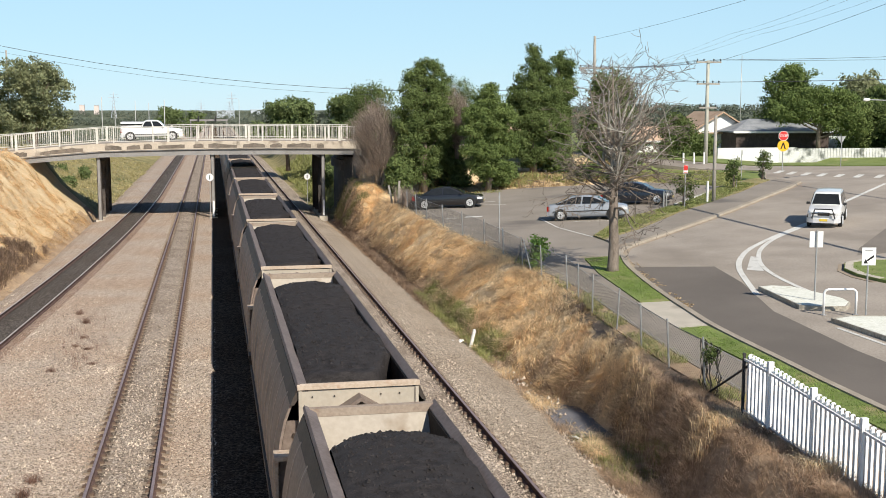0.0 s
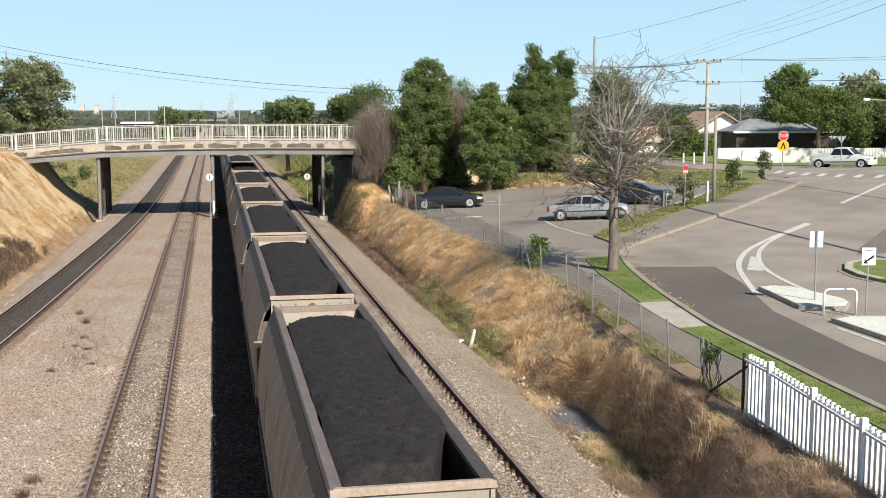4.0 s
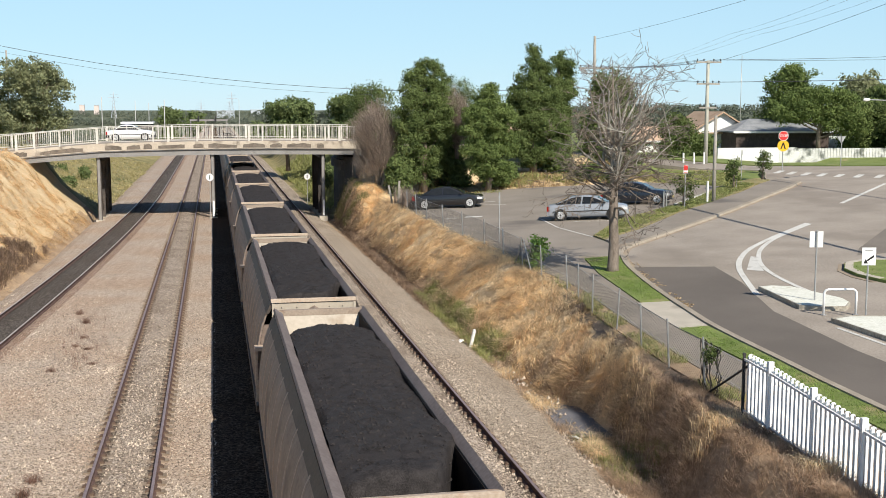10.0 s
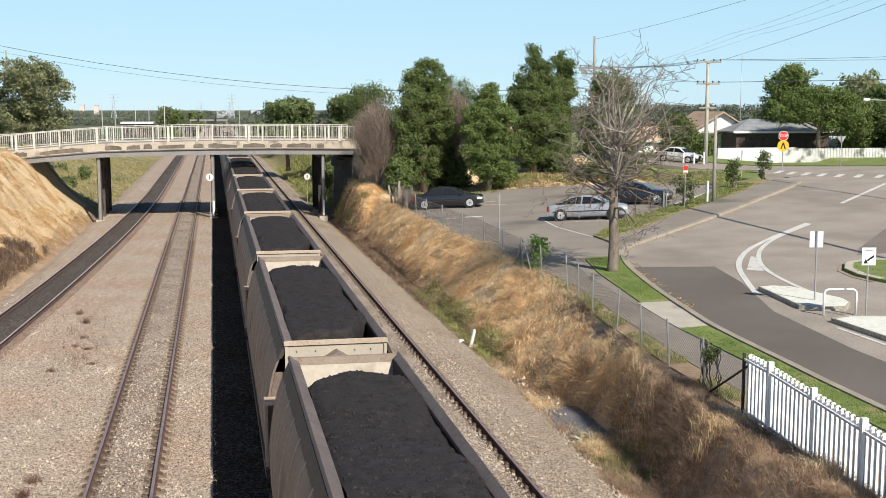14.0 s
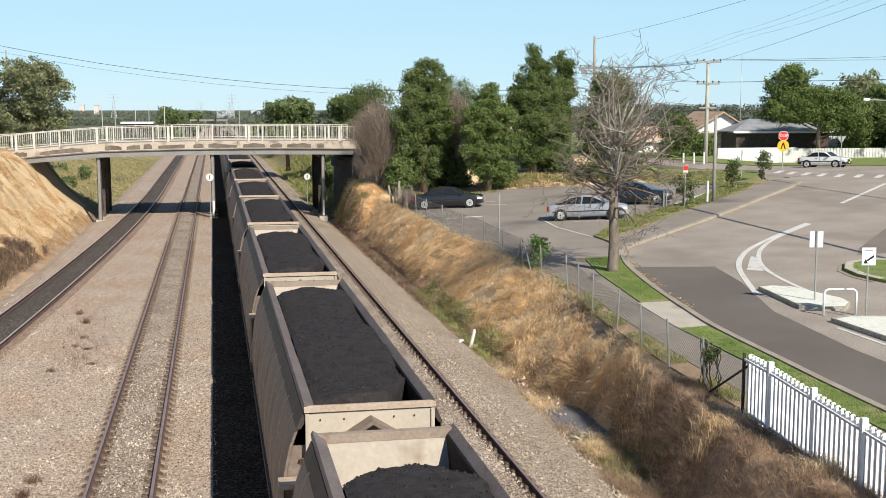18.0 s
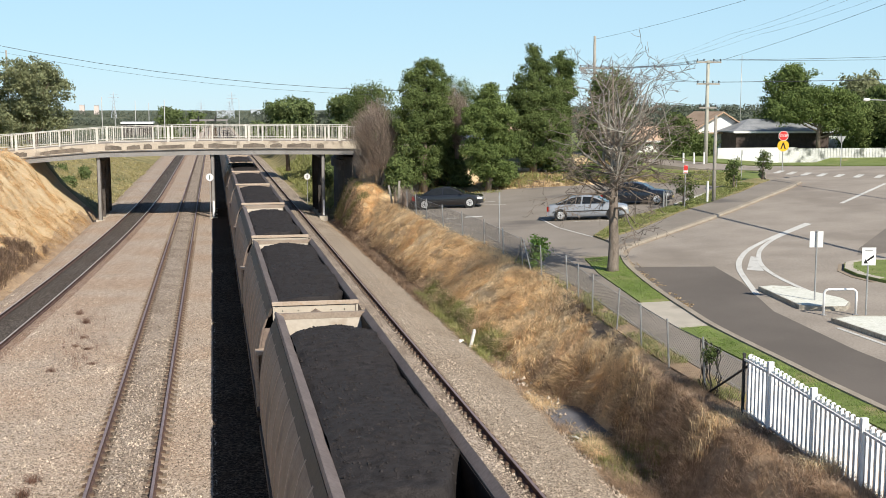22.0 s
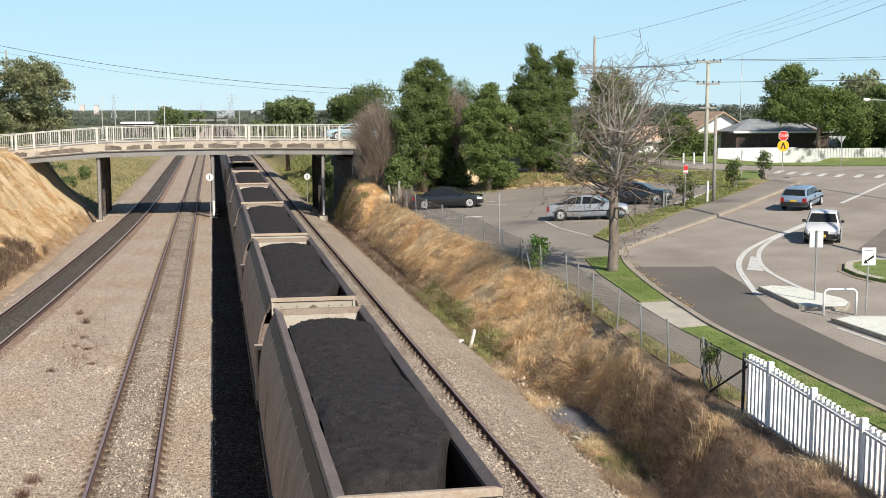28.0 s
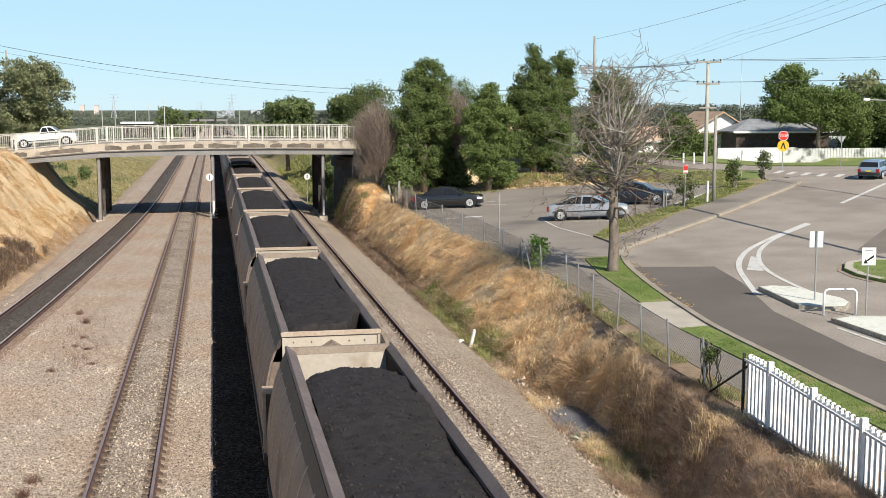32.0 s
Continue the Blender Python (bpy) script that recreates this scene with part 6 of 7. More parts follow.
def bare_tree(x, y, base, height, seed):
    rng = random.Random(seed)
    tr = tagged(thing("bare_tree", pose(x, y, base)), "leafless tree with drooping grey twigs on the verge", "tree")
    part("trunk", M().tube([(0, 0, -0.2), (0.02, 0, 0.25), (0.05, 0.02, 1.2), (0.02, 0.05, 2.6), (0.0, 0.0, 3.9), (0.05, 0, 5.2), (-0.1, 0, 6.6), (-0.15, 0, 8.9)], [0.33, 0.24, 0.21, 0.19, 0.165, 0.1, 0.06, 0.015], 10), DEAD_BARK, tr, "thick grey fissured trunk", smooth=True)

    def grow(wood, twigs, p, d, length, rad, level, lift):
        n = 5 if level == 0 else 4
        pts, rads = [Vector(p)], [rad]
        v = Vector(d).normalized()
        for i in range(n):
            v = (v + Vector((rng.gauss(0, 0.17), rng.gauss(0, 0.17), rng.gauss(0, 0.1) + (lift if level == 0 else lift * 0.6 - 0.02)))).normalized()
            pts.append(pts[-1] + v * length / n)
            rads.append(rad * (1 - 0.78 * (i + 1) / n) + 0.005)
        (wood if level < 2 else twigs).tube(pts, rads, 5 if rad > 0.03 else 3)
        if level < 3:
            for k in range((5, 5, 3)[level]):
                i = 1 + rng.randrange(n)
                side = Vector((rng.gauss(0, 1), rng.gauss(0, 1), rng.gauss(0, 0.7))).normalized()
                grow(wood, twigs, pts[i], v * 0.6 + side * 0.9, length * rng.uniform(0.32, 0.55), max(0.007, rads[i] * 0.6), level + 1, lift)

    specs = []
    for i in range(15):  # low boughs that droop a little, full of fine dark twigs
        specs.append((rng.uniform(2.7, 4.4), rng.uniform(-0.05, 0.35), rng.uniform(1.9, 3.1), 0.05, -0.05))
    for i in range(13):
        specs.append((rng.uniform(3.6, 5.2), rng.uniform(0.2, 0.9), rng.uniform(2.2, 3.2), 0.06, 0.02))
    for i in range(15):  # pale boughs that rise like a vase
        specs.append((rng.uniform(3.4, 5.4), rng.uniform(1.1, 2.6), rng.uniform(2.8, 4.2), 0.075, 0.1))
    for i, (z, rise, length, rad, lift) in enumerate(specs):
        a = i * 2.4 + rng.uniform(-0.4, 0.4)
        wood, twigs = M(), M()
        grow(wood, twigs, (0, 0, z), (math.cos(a), math.sin(a), rise), length, rad, 0, lift)
        limb = part("limb", wood, PALE_LIMB if rise > 0.6 else DEAD_BARK, tr)
        tagged(part("twig_haze", twigs, DEAD_BARK, limb), kind="stuff")
    return tr


bare_tree(16.6, 46.2, gp(16.6, 46.2) + 0.05, 10.0, 5)


# ---------------------------------------------------------------- fences along the path
def chain_fence():
    fe = tagged(thing("chain_link_fence"), "sagging grey chain-link fence on thin galvanised posts", "fence")
    ys = (27.7, 30.3, 32.8, 35.5, 38.5, 41.0, 43.1, 46.6, 49.5, 53.2, 57.4, 61.5, 65.8, 70.0, 73.6, 77)
    line = [(lerp(FENCE_Y, FENCE_X, y) + 0.05, y) for y in ys]
    rng = random.Random(8)
    for x, y in line:
        z = gp(x, y) - 0.1
        part("post", M().tube([(x, y, z - 0.3), (x + rng.uniform(-.12, .07), y + rng.uniform(-.1, .1), z + 1.5)], 0.03, 8), GALV, fe)
    ends = [(12.5, 25.2)] + line
    mesh = M()
    for (xa, ya), (xb, yb) in zip(ends, ends[1:]):
        n = int((yb - ya) / 0.11)
        for k in range(-12, n):
            for s in (1, -1):
                q0, q1 = k * 0.11, k * 0.11 + 1.35
                if q0 < 0 or q1 > yb - ya:
                    a, b = max(q0, 0), min(q1, yb - ya)
                    if b <= a:
                        continue
                else:
                    a, b = q0, q1
                za, zb = (a - q0) / 1.35, (b - q0) / 1.35
                if s < 0:
                    za, zb = 1 - za, 1 - zb
                p = [Vector((xa + (xb - xa) * t / (yb - ya), ya + t, gp(xa, ya + t) - 0.1 + 1.35 * h)) for t, h in ((a, za), (b, zb))]
                o = 0.005
                mesh.add([p[0] + Vector((o, 0, 0)), p[0] - Vector((0, o, 0)), p[0] + Vector((0, 0, o)), p[1] + Vector((o, 0, 0)), p[1] - Vector((0, o, 0)), p[1] + Vector((0, 0, o))], [(0, 1, 4, 3), (1, 2, 5, 4), (2, 0, 3, 5)])
    tagged(part("wire_mesh", mesh, CHAIN, fe, "grey diamond wire mesh"), kind="stuff")
    for h in (0.02, 0.7, 1.36):
        part("strain_wire", M().tube([(x, y, gp(x, y) - 0.1 + h) for x, y in ends], 0.006, 4), GALV, fe)
    part("stay", M().tube([(12.5, 25.1, gp(12.5, 25) + 1.25), (12.55, 27.5, gp(12.5, 27.5) - 0.05)], 0.03, 6), DARK_METAL, fe, "dark diagonal stay")
    part("end_post", M().tube([(12.44, 25.22, gp(12.5, 25) - 0.3), (12.44, 25.22, gp(12.5, 25) + 1.55)], 0.03, 8), DARK_METAL, fe, "dark green end post")
    for y in (48.2, 50.8):
        part("stay", M().tube([(13.55, 49.5, gp(13.5, 49.5) + 1.3), (13.55, y, gp(13.5, y) + 0.1)], 0.03, 6), GALV, fe)


chain_fence()


def palisade():
    fe = tagged(thing("palisade_fence"), "white powder-coated steel palisade fence with curved tips", "fence")
    x = 12.5

    def foot(y):
        return gp(x, y) - 0.08 - 0.06 * max(0.0, 24.5 - y)

    posts = (25.15, 23.85, 21.9, 19.94, 17.98, 16.02, 14.06, 12.1)
    for y in posts:
        z = foot(y)
        p = part("post", M().box(x - 0.12, x - 0.056, y - 0.025, y + 0.025, z - 0.3, z + 1.64), WHITE_FENCE if y < 24.5 else DARK_METAL, fe, "" if y < 24.5 else "dark green end post")
        if y < 24.5:
            part("post_cap", M().box(x - 0.135, x + 0.0, y - 0.045, y + 0.045, z + 1.56, z + 1.76), WHITE_FENCE, p)
    for a, b in zip(posts, posts[1:]):
        for h in (0.2, 1.46):
            part("rail", M().loft([[(x - 0.1, q, foot(q) + h), (x - 0.055, q, foot(q) + h), (x - 0.055, q, foot(q) + h + 0.05), (x - 0.1, q, foot(q) + h + 0.05)] for q in (a - 0.03, b + 0.03)]), FENCE_RAIL, fe, "shaded grey-white rail")
    prof = ((-0.06, 0.03), (-0.055, -0.036), (-0.012, 0.0), (-0.006, -0.04), (0.05, -0.006), (0.05, 0.005), (0.0, -0.024), (-0.008, 0.014), (-0.046, -0.018), (-0.052, 0.03))
    rings = [[(dx, dy, z) for dy, dx in prof] for z in (0.06, 1.54)]
    for k in range(1, 6):
        a = k * 0.55
        rings.append([(dx * (1 - 0.14 * k) + 0.05 * (1 - math.cos(a)), dy * (1 - 0.17 * k), 1.54 + 0.09 * math.sin(a)) for dy, dx in prof])
    first = part("pale", M().loft(rings), WHITE_FENCE, fe)
    ys = [25.06 - 0.1885 * i for i in range(69)]
    first.matrix_basis = pose(x, ys[0], foot(ys[0]))
    for y in ys[1:]:
        again(first, fe, pose(x, y, foot(y)))


palisade()


# ---------------------------------------------------------------- islands, signs, rails on the road
def island(pts, label):
    isl = tagged(thing("traffic_island"), label, "traffic island")
    part("kerb_block", M().poly(pts, lambda x, y: gp(x, y) + 0.15, 0.3), ISLAND_EDGE, isl, "stained concrete edge")
    c = Vector((sum(p[0] for p in pts) / len(pts), sum(p[1] for p in pts) / len(pts)))
    inner = [tuple(c + (Vector(p) - c) * 0.96) for p in pts]
    part("painted_top", M().poly(inner, lambda x, y: gp(x, y) + 0.158, 0.05), ISLAND_TOP, isl, "white painted top with rough texture")
    return isl


ISLAND_EDGE = surf("island_edge", (0.3, 0.26, 0.2), (0.5, 0.46, 0.38), 0.9, scale=1.5, fine=15, bump=0.2, dist=0.01, stain=(0.1, 0.09, 0.08), stain_at=0.55, stain_scale=1.5)
ISLAND_TOP = surf("island_white_paint", (0.62, 0.62, 0.53), (0.78, 0.78, 0.7), 0.85, scale=3, fine=14, bump=0.4, dist=0.015, stain=(0.5, 0.48, 0.36), stain_at=0.6, stain_scale=3)
island(((20.1, 39.75), (20.6, 39.75), (21.15, 39.2), (21.6, 36.3), (21.45, 35.6), (20.95, 35.0), (20.3, 35.3), (19.7, 35.9)), "low white-painted concrete traffic island")
island(((19.58, 33.6), (20.2, 33.75), (21.3, 33.2), (21.5, 28), (20.9, 20), (20.3, 20), (19.75, 28)), "long white-painted concrete traffic island")
m_tri = M().poly(((23.45, 47.2), (21.75, 44.1), (22.2, 43.45), (23.6, 46.9)), lambda x, y: gp(x, y) + 0.008, 0.006)
tagged(part("road_marking", m_tri, PAINT), "worn white painted wedge on the road", "road marking", kind="structure")
stripe(((19.35, 32.8), (19.45, 28), (20.0, 20)), 0.15)


def hoop():
    a, b = Vector((19.94, 34.71, gp(19.94, 34.71))), Vector((20.88, 34.3, gp(20.88, 34.3)))
    up = Vector((0, 0, 1))
    pts = [a, a + up * 0.72]
    for k in range(1, 6):
        q = k / 5 * math.pi / 2
        pts.append(a + (b - a) * 0.16 * (1 - math.cos(q)) + up * (0.72 + 0.15 * math.sin(q)))
    for k in range(1, 6):
        q = k / 5 * math.pi / 2
        pts.append(a + (b - a) * (0.84 + 0.16 * math.sin(q)) + up * (0.72 + 0.15 * math.cos(q)))
    pts.append(b)
    h = tagged(thing("hoop_rail"), "white tubular hoop handrail at the crossing gap", "handrail")
    part("tube", M().tube(pts, 0.042, 8), WHITE, h, smooth=True)
    for p in (a, b):
        part("base_plate", M().disc(p + up * 0.01, (0, 0, 1), 0.09, 0.02, 10), GALV, h)


hoop()


def sign_post(name, label, x, y, height, boards, face=(-0.2, -1.0), base=None, r=0.03, kind_post=None):
    s = tagged(thing(name, pose(x, y, gp(x, y) if base is None else base, 0, 0, math.degrees(math.atan2(face[1], face[0])) + 90)), label, "sign")
    part("post", M().tube([(0, 0, -0.2), (0, 0, height)], r, 8), kind_post or GALV, s)
    for nm, mesh, mat_, lab in boards:
        part(nm, mesh, mat_, s, lab)
    return s


def plate(w, z0, z1, y=-0.045, t=0.012):
    return M().box(-w / 2, w / 2, y - t, y, z0, z1)


def written(text, size, parent, loc, material):
    cu = bpy.data.curves.new("lettering", "FONT")
    cu.body, cu.size, cu.align_x, cu.align_y, cu.extrude = text, size, "CENTER", "CENTER", 0.001
    cu.materials.append(material)
    ob = new("lettering", cu)
    ob.parent = parent
    ob.matrix_basis = pose(*loc, 90, 0, 0)


sign_post("keep_left_sign", "white sign board seen from behind on a grey post", 20.55, 36.4, 2.62, [("board", plate(0.47, 2.02, 2.58, 0.06), WHITE, "plain pale back of a sign"), ("board_edge", plate(0.02, 2.0, 2.6, 0.07, 0.02), GALV, "")])
kl = sign_post("keep_left_sign", "white road sign with a black arrow on a grey post", 20.82, 33.6, 2.35, [("board", plate(0.45, 1.78, 2.36), WHITE, "white board with a black arrow")])
arrow = M().add([(p, -0.062, q + 0.43) for p, q in ((0.14, 1.68), (0.17, 1.62), (-0.06, 1.47), (-0.02, 1.41), (-0.17, 1.41), (-0.12, 1.56), (-0.09, 1.51))], [(0, 6, 2, 1), (2, 6, 5, 4, 3)])
part("arrow", arrow, BLACK, kl, "black arrow pointing down to one side")
part("word_bar", plate(0.26, 2.24, 2.29, -0.058, 0.004), GALV, kl, "grey bar of small lettering")


def octagon(r, z, y, t=0.012, n=8, turn=math.pi / 8):
    return M().loft([[(r * math.cos(turn + 2 * math.pi * k / n), q, z + r * math.sin(turn + 2 * math.pi * k / n)) for k in range(n)] for q in (y, y - t)])


st = sign_post("stop_sign", "red stop sign above a yellow round crossing sign", 44.75, 85.1, 3.12, [("stop_rim", octagon(0.42, 2.82, -0.04), WHITE, "white octagonal rim"), ("stop_board", octagon(0.38, 2.82, -0.054), RED, "red octagon"), ("crossing_board", octagon(0.46, 2.03, -0.04, 0.012, 24), YELLOW, "round yellow board")], r=0.04)
written("STOP", 0.28, st, (0, -0.069, 2.82), WHITE)
part("crossing_symbol", M().add([(-0.05, -0.056, 2.29), (0.05, -0.056, 2.29), (0.22, -0.056, 1.79), (0.12, -0.056, 1.79), (0, -0.056, 2.12), (-0.12, -0.056, 1.79), (-0.22, -0.056, 1.79)], [(0, 4, 1), (1, 4, 3, 2), (0, 6, 5, 4)]), BLACK, st, "black legs-shaped symbol")
sign_post("parking_sign", "small red and white parking sign on a thin post", 28.0, 65.3, 2.75, [("board", plate(0.26, 2.2, 2.75), WHITE, "white board"), ("red_panel", plate(0.24, 2.42, 2.73, -0.058, 0.004), RED, "red upper panel"), ("red_bar", plate(0.2, 2.26, 2.3, -0.058, 0.004), RED, "")])
sign_post("give_way_sign", "grey back of a triangular give-way sign", 50.0, 85.3, 2.75, [("board", M().loft([[(-0.36, q, 2.75), (0.0, q, 2.12), (0.36, q, 2.75)] for q in (0.05, 0.062)]), GALV, "grey triangular back")], r=0.035, base=gp(50.0, 85.3) - 0.3)
sign_post("thin_post", "slender grey sign post on the verge", 37.3, 77.0, 2.5, [("cap_board", plate(0.12, 2.2, 2.5), GALV, "")])
sign_post("parking_sign", "thin grey post with a narrow grey sign", 14.6, 58.1, 2.65, [("board", plate(0.09, 2.05, 2.5), GALV, "narrow grey board seen edge on")], r=0.035)
for x, y, h, lx, ly in ((12.75, 82.6, 1.5, -0.3, 0.1), (12.95, 81.6, 1.9, 0.12, -0.05), (13.1, 80.7, 1.6, -0.2, 0.0), (13.15, 79.6, 1.2, 0.25, 0.1)):
    old = tagged(thing("timber_post", pose(x, y, gp(x, y) - 0.2)), "leaning weathered grey timber post in dry weeds", "post")
    part("shaft", M().loft([[(k * lx - 0.07, k * ly - 0.04, k * h), (k * lx + 0.07, k * ly - 0.04, k * h), (k * lx + 0.06, k * ly + 0.04, k * h), (k * lx - 0.06, k * ly + 0.04, k * h)] for k in (-0.1, 0.5, 1.0)]), POLE_DARK, old)
for x, y in ((27.3, 66.9), (27.6, 67.2)):
    sign_post("bollard_post", "short grey steel post beside the parking bay", x, y, 1.1, [("collar", M().disc((0, 0, 1.08), (0, 0, 1), 0.05, 0.05, 8), GALV, "")], r=0.05)
sign_post("white_post", "white marker post beside the pole", 30.7, 68.05, 1.35, [("cap", M().disc((0, 0, 1.36), (0, 0, 1), 0.08, 0.04, 8), WHITE, "")], r=0.075, kind_post=WHITE)
for x, y in ((42.3, 99.2), (43.2, 98.9), (44.0, 98.5)):
    sign_post("white_post", "white guide post at the road bend", x, y, 0.95, [("reflector", plate(0.06, 0.75, 0.85), RED, "")], r=0.09, base=gp(x, y), kind_post=WHITE)
# trackside signs
for x, y, zz in ((-0.35, 102.0 - 6.2, -0.2), (9.1, 114.8, -0.4)):
    sg = sign_post("track_sign", "round white trackside sign with a black bar", x, y, 3.8 if x < 0 else 2.9, [("board", octagon(0.31, 3.45 if x < 0 else 2.5, -0.04, 0.012, 20), WHITE, "round white board")], r=0.03, base=zz)
    part("bar_mark", plate(0.07, (3.45 if x < 0 else 2.5) - 0.18, (3.45 if x < 0 else 2.5) + 0.18, -0.056, 0.004), BLACK, sg, "black bar")
sign_post("marker_post", "leaning white marker post in the ballast", 9.85, 43.9, 0.85, [("cap", M().disc((0, 0, 0.86), (0, 0, 1), 0.07, 0.03, 8), WHITE, "")], r=0.07, base=-0.75, kind_post=WHITE).rotation_euler = (0.1, 0.2, 0)
rub = tagged(thing("rubble_heap", pose(9.3, 44.4, -0.5)), "scatter of white broken stones beside the post", "stones")
rr = random.Random(3)
for i in range(14):
    q = rr.uniform(0.03, 0.08)
    part("stone", M().loft([[(q * math.cos(a) * k, q * math.sin(a) * k, z * q) for a in (0, 1.3, 2.4, 3.7, 5.0)] for z, k in ((0, 0.9), (0.6, 1.0), (1.0, 0.5))]), WHITE, rub, m=pose(rr.uniform(-0.4, 0.4), rr.uniform(-0.5, 0.5), 0, 0, 0, rr.uniform(0, 360)))


# ---------------------------------------------------------------- poles and cables
def power_pole(label, x, y, base, top, arms, material, r=0.17):
    p = tagged(thing("power_pole", pose(x, y, base)), label, "pole")
    h = top - base
    part("shaft", M().tube([(0, 0, -0.5), (0, 0, h * 0.5), (0, 0, h)], [r, r * 0.85, r * 0.7], 10), material, p, smooth=True)
    for z, w, turn in arms:
        a = part("cross_arm", M().box(-w / 2, w / 2, -0.06, 0.06, z - base - 0.07, z - base + 0.07, pose(0, -0.15, 0, 0, 0, turn)), POLE_DARK, p)
        for k in (-0.46, -0.2, 0.2, 0.46):
            q = pose(0, -0.15, 0, 0, 0, turn) @ Vector((k * w, 0, z - base))
            part("insulator", M().tube([q + Vector((0, 0, 0.07)), q + Vector((0, 0, 0.22)), q + Vector((0, 0, 0.3))], [0.03, 0.07, 0.04], 6), DARK_METAL, a)
    return p


power_pole("tall pale timber power pole with two cross arms", 44.2, 98.6, 3.9, 13.15, ((13.0, 2.4, 0), (11.05, 2.2, 0), (8.9, 1.7, 0)), POLE_WOOD, 0.2)
power_pole("short weathered timber pole beside the car park", 31.2, 68.2, gp(31, 68), 8.4, (), POLE_DARK, 0.13)
power_pole("dark timber power pole behind the trees", 35.4, 104.5, 3.8, 15.6, ((12.6, 3.2, 8),), POLE_DARK, 0.17)
power_pole("slender pole beyond the bridge", -24.6, 150, 4, 15.9, (), POLE_DARK, 0.14)


def cable(pts, sag, r=0.012, label="thin black overhead cable"):
    """A hanging cable through points."""
    out = []
    for a, b in zip(pts, pts[1:]):
        a, b = Vector(a), Vector(b)
        for k in range(17):
            q = k / 16
            out.append(a + (b - a) * q - Vector((0, 0, sag * 4 * q * (1 - q))))
    tagged(part("overhead_cable", M().tube(out, r, 4), WIRE), label, "cable")


cable([(-45, 108, 21.3), (35.4, 104.5, 10.9)], 4.0, 0.019)
cable([(-45, 108, 20.7), (35.4, 104.5, 10.5)], 4.0, 0.01)
for k, q in enumerate((-1.1, -0.4, 0.5, 1.1)):
    cable([(35.4 + q, 104.3, 12.75), (44.2 + q * 0.9, 98.4, 13.2)], 0.3, 0.016)
for q in (-0.9, 0.9):
    cable([(35.4 + q, 104.3, 12.7), (44.2 + q, 98.4, 11.2)], 0.3, 0.014)
    cable([(44.2 + q, 98.4, 11.2), (110, 82, 14.0)], 0.6, 0.014)
for q in (0.0, 0.9):
    cable([(44.6 + q, 98.4, 13.2), (110, 66 + q * 3, 17.6 - q * 1.2)], 1.2, 0.016)
for q in (0.0, 1.0, 2.2):
    cable([(35.6 + q * 0.4, 104.3, 12.4), (38.0 + q * 0.5, 98.3, 12.7), (35.0 + q, 75, 13.9), (29.8 + q, 52, 14.2), (24.5 + q, 30, 14.8)], 0.12, 0.0055)
# added runs: thick parts out of view shadow the road, thin parts reach the poles
cable([(33.2, 3, 16.4), (33.9, 51.5, 16.7)], 0.1, 0.11, "thick cable added out of view for its shadow on the road")
cable([(33.9, 51.5, 16.7), (35.4, 104.4, 15.3)], 0.3, 0.011)
cable([(45.5, 5, 17.0), (45.7, 62, 17.5)], 0.1, 0.07, "thick cable added out of view for its shadow on the road")
cable([(45.7, 62, 17.5), (44.4, 98.4, 12.9)], 0.3, 0.013)
lampp = tagged(thing("street_lamp"), "grey street lamp on a long curved arm", "street lamp")
part("pole", M().tube([(54, 76, 3.5), (54, 76, 8.6)], [0.11, 0.07], 8), GALV, lampp)
part("arm", M().tube([(54, 76, 8.5), (51, 75.5, 9.05), (47.5, 74.4, 9.38), (45.0, 73.4, 9.46)], 0.04, 6), GALV, lampp)
part("lantern", M().tube([(45.05, 73.4, 9.46), (44.95, 73.36, 9.45), (44.7, 73.27, 9.44), (44.5, 73.2, 9.44), (44.42, 73.17, 9.44)], [0.04, 0.1, 0.12, 0.1, 0.03], 8), WHITE, lampp, "pale rounded lantern head", smooth=True)


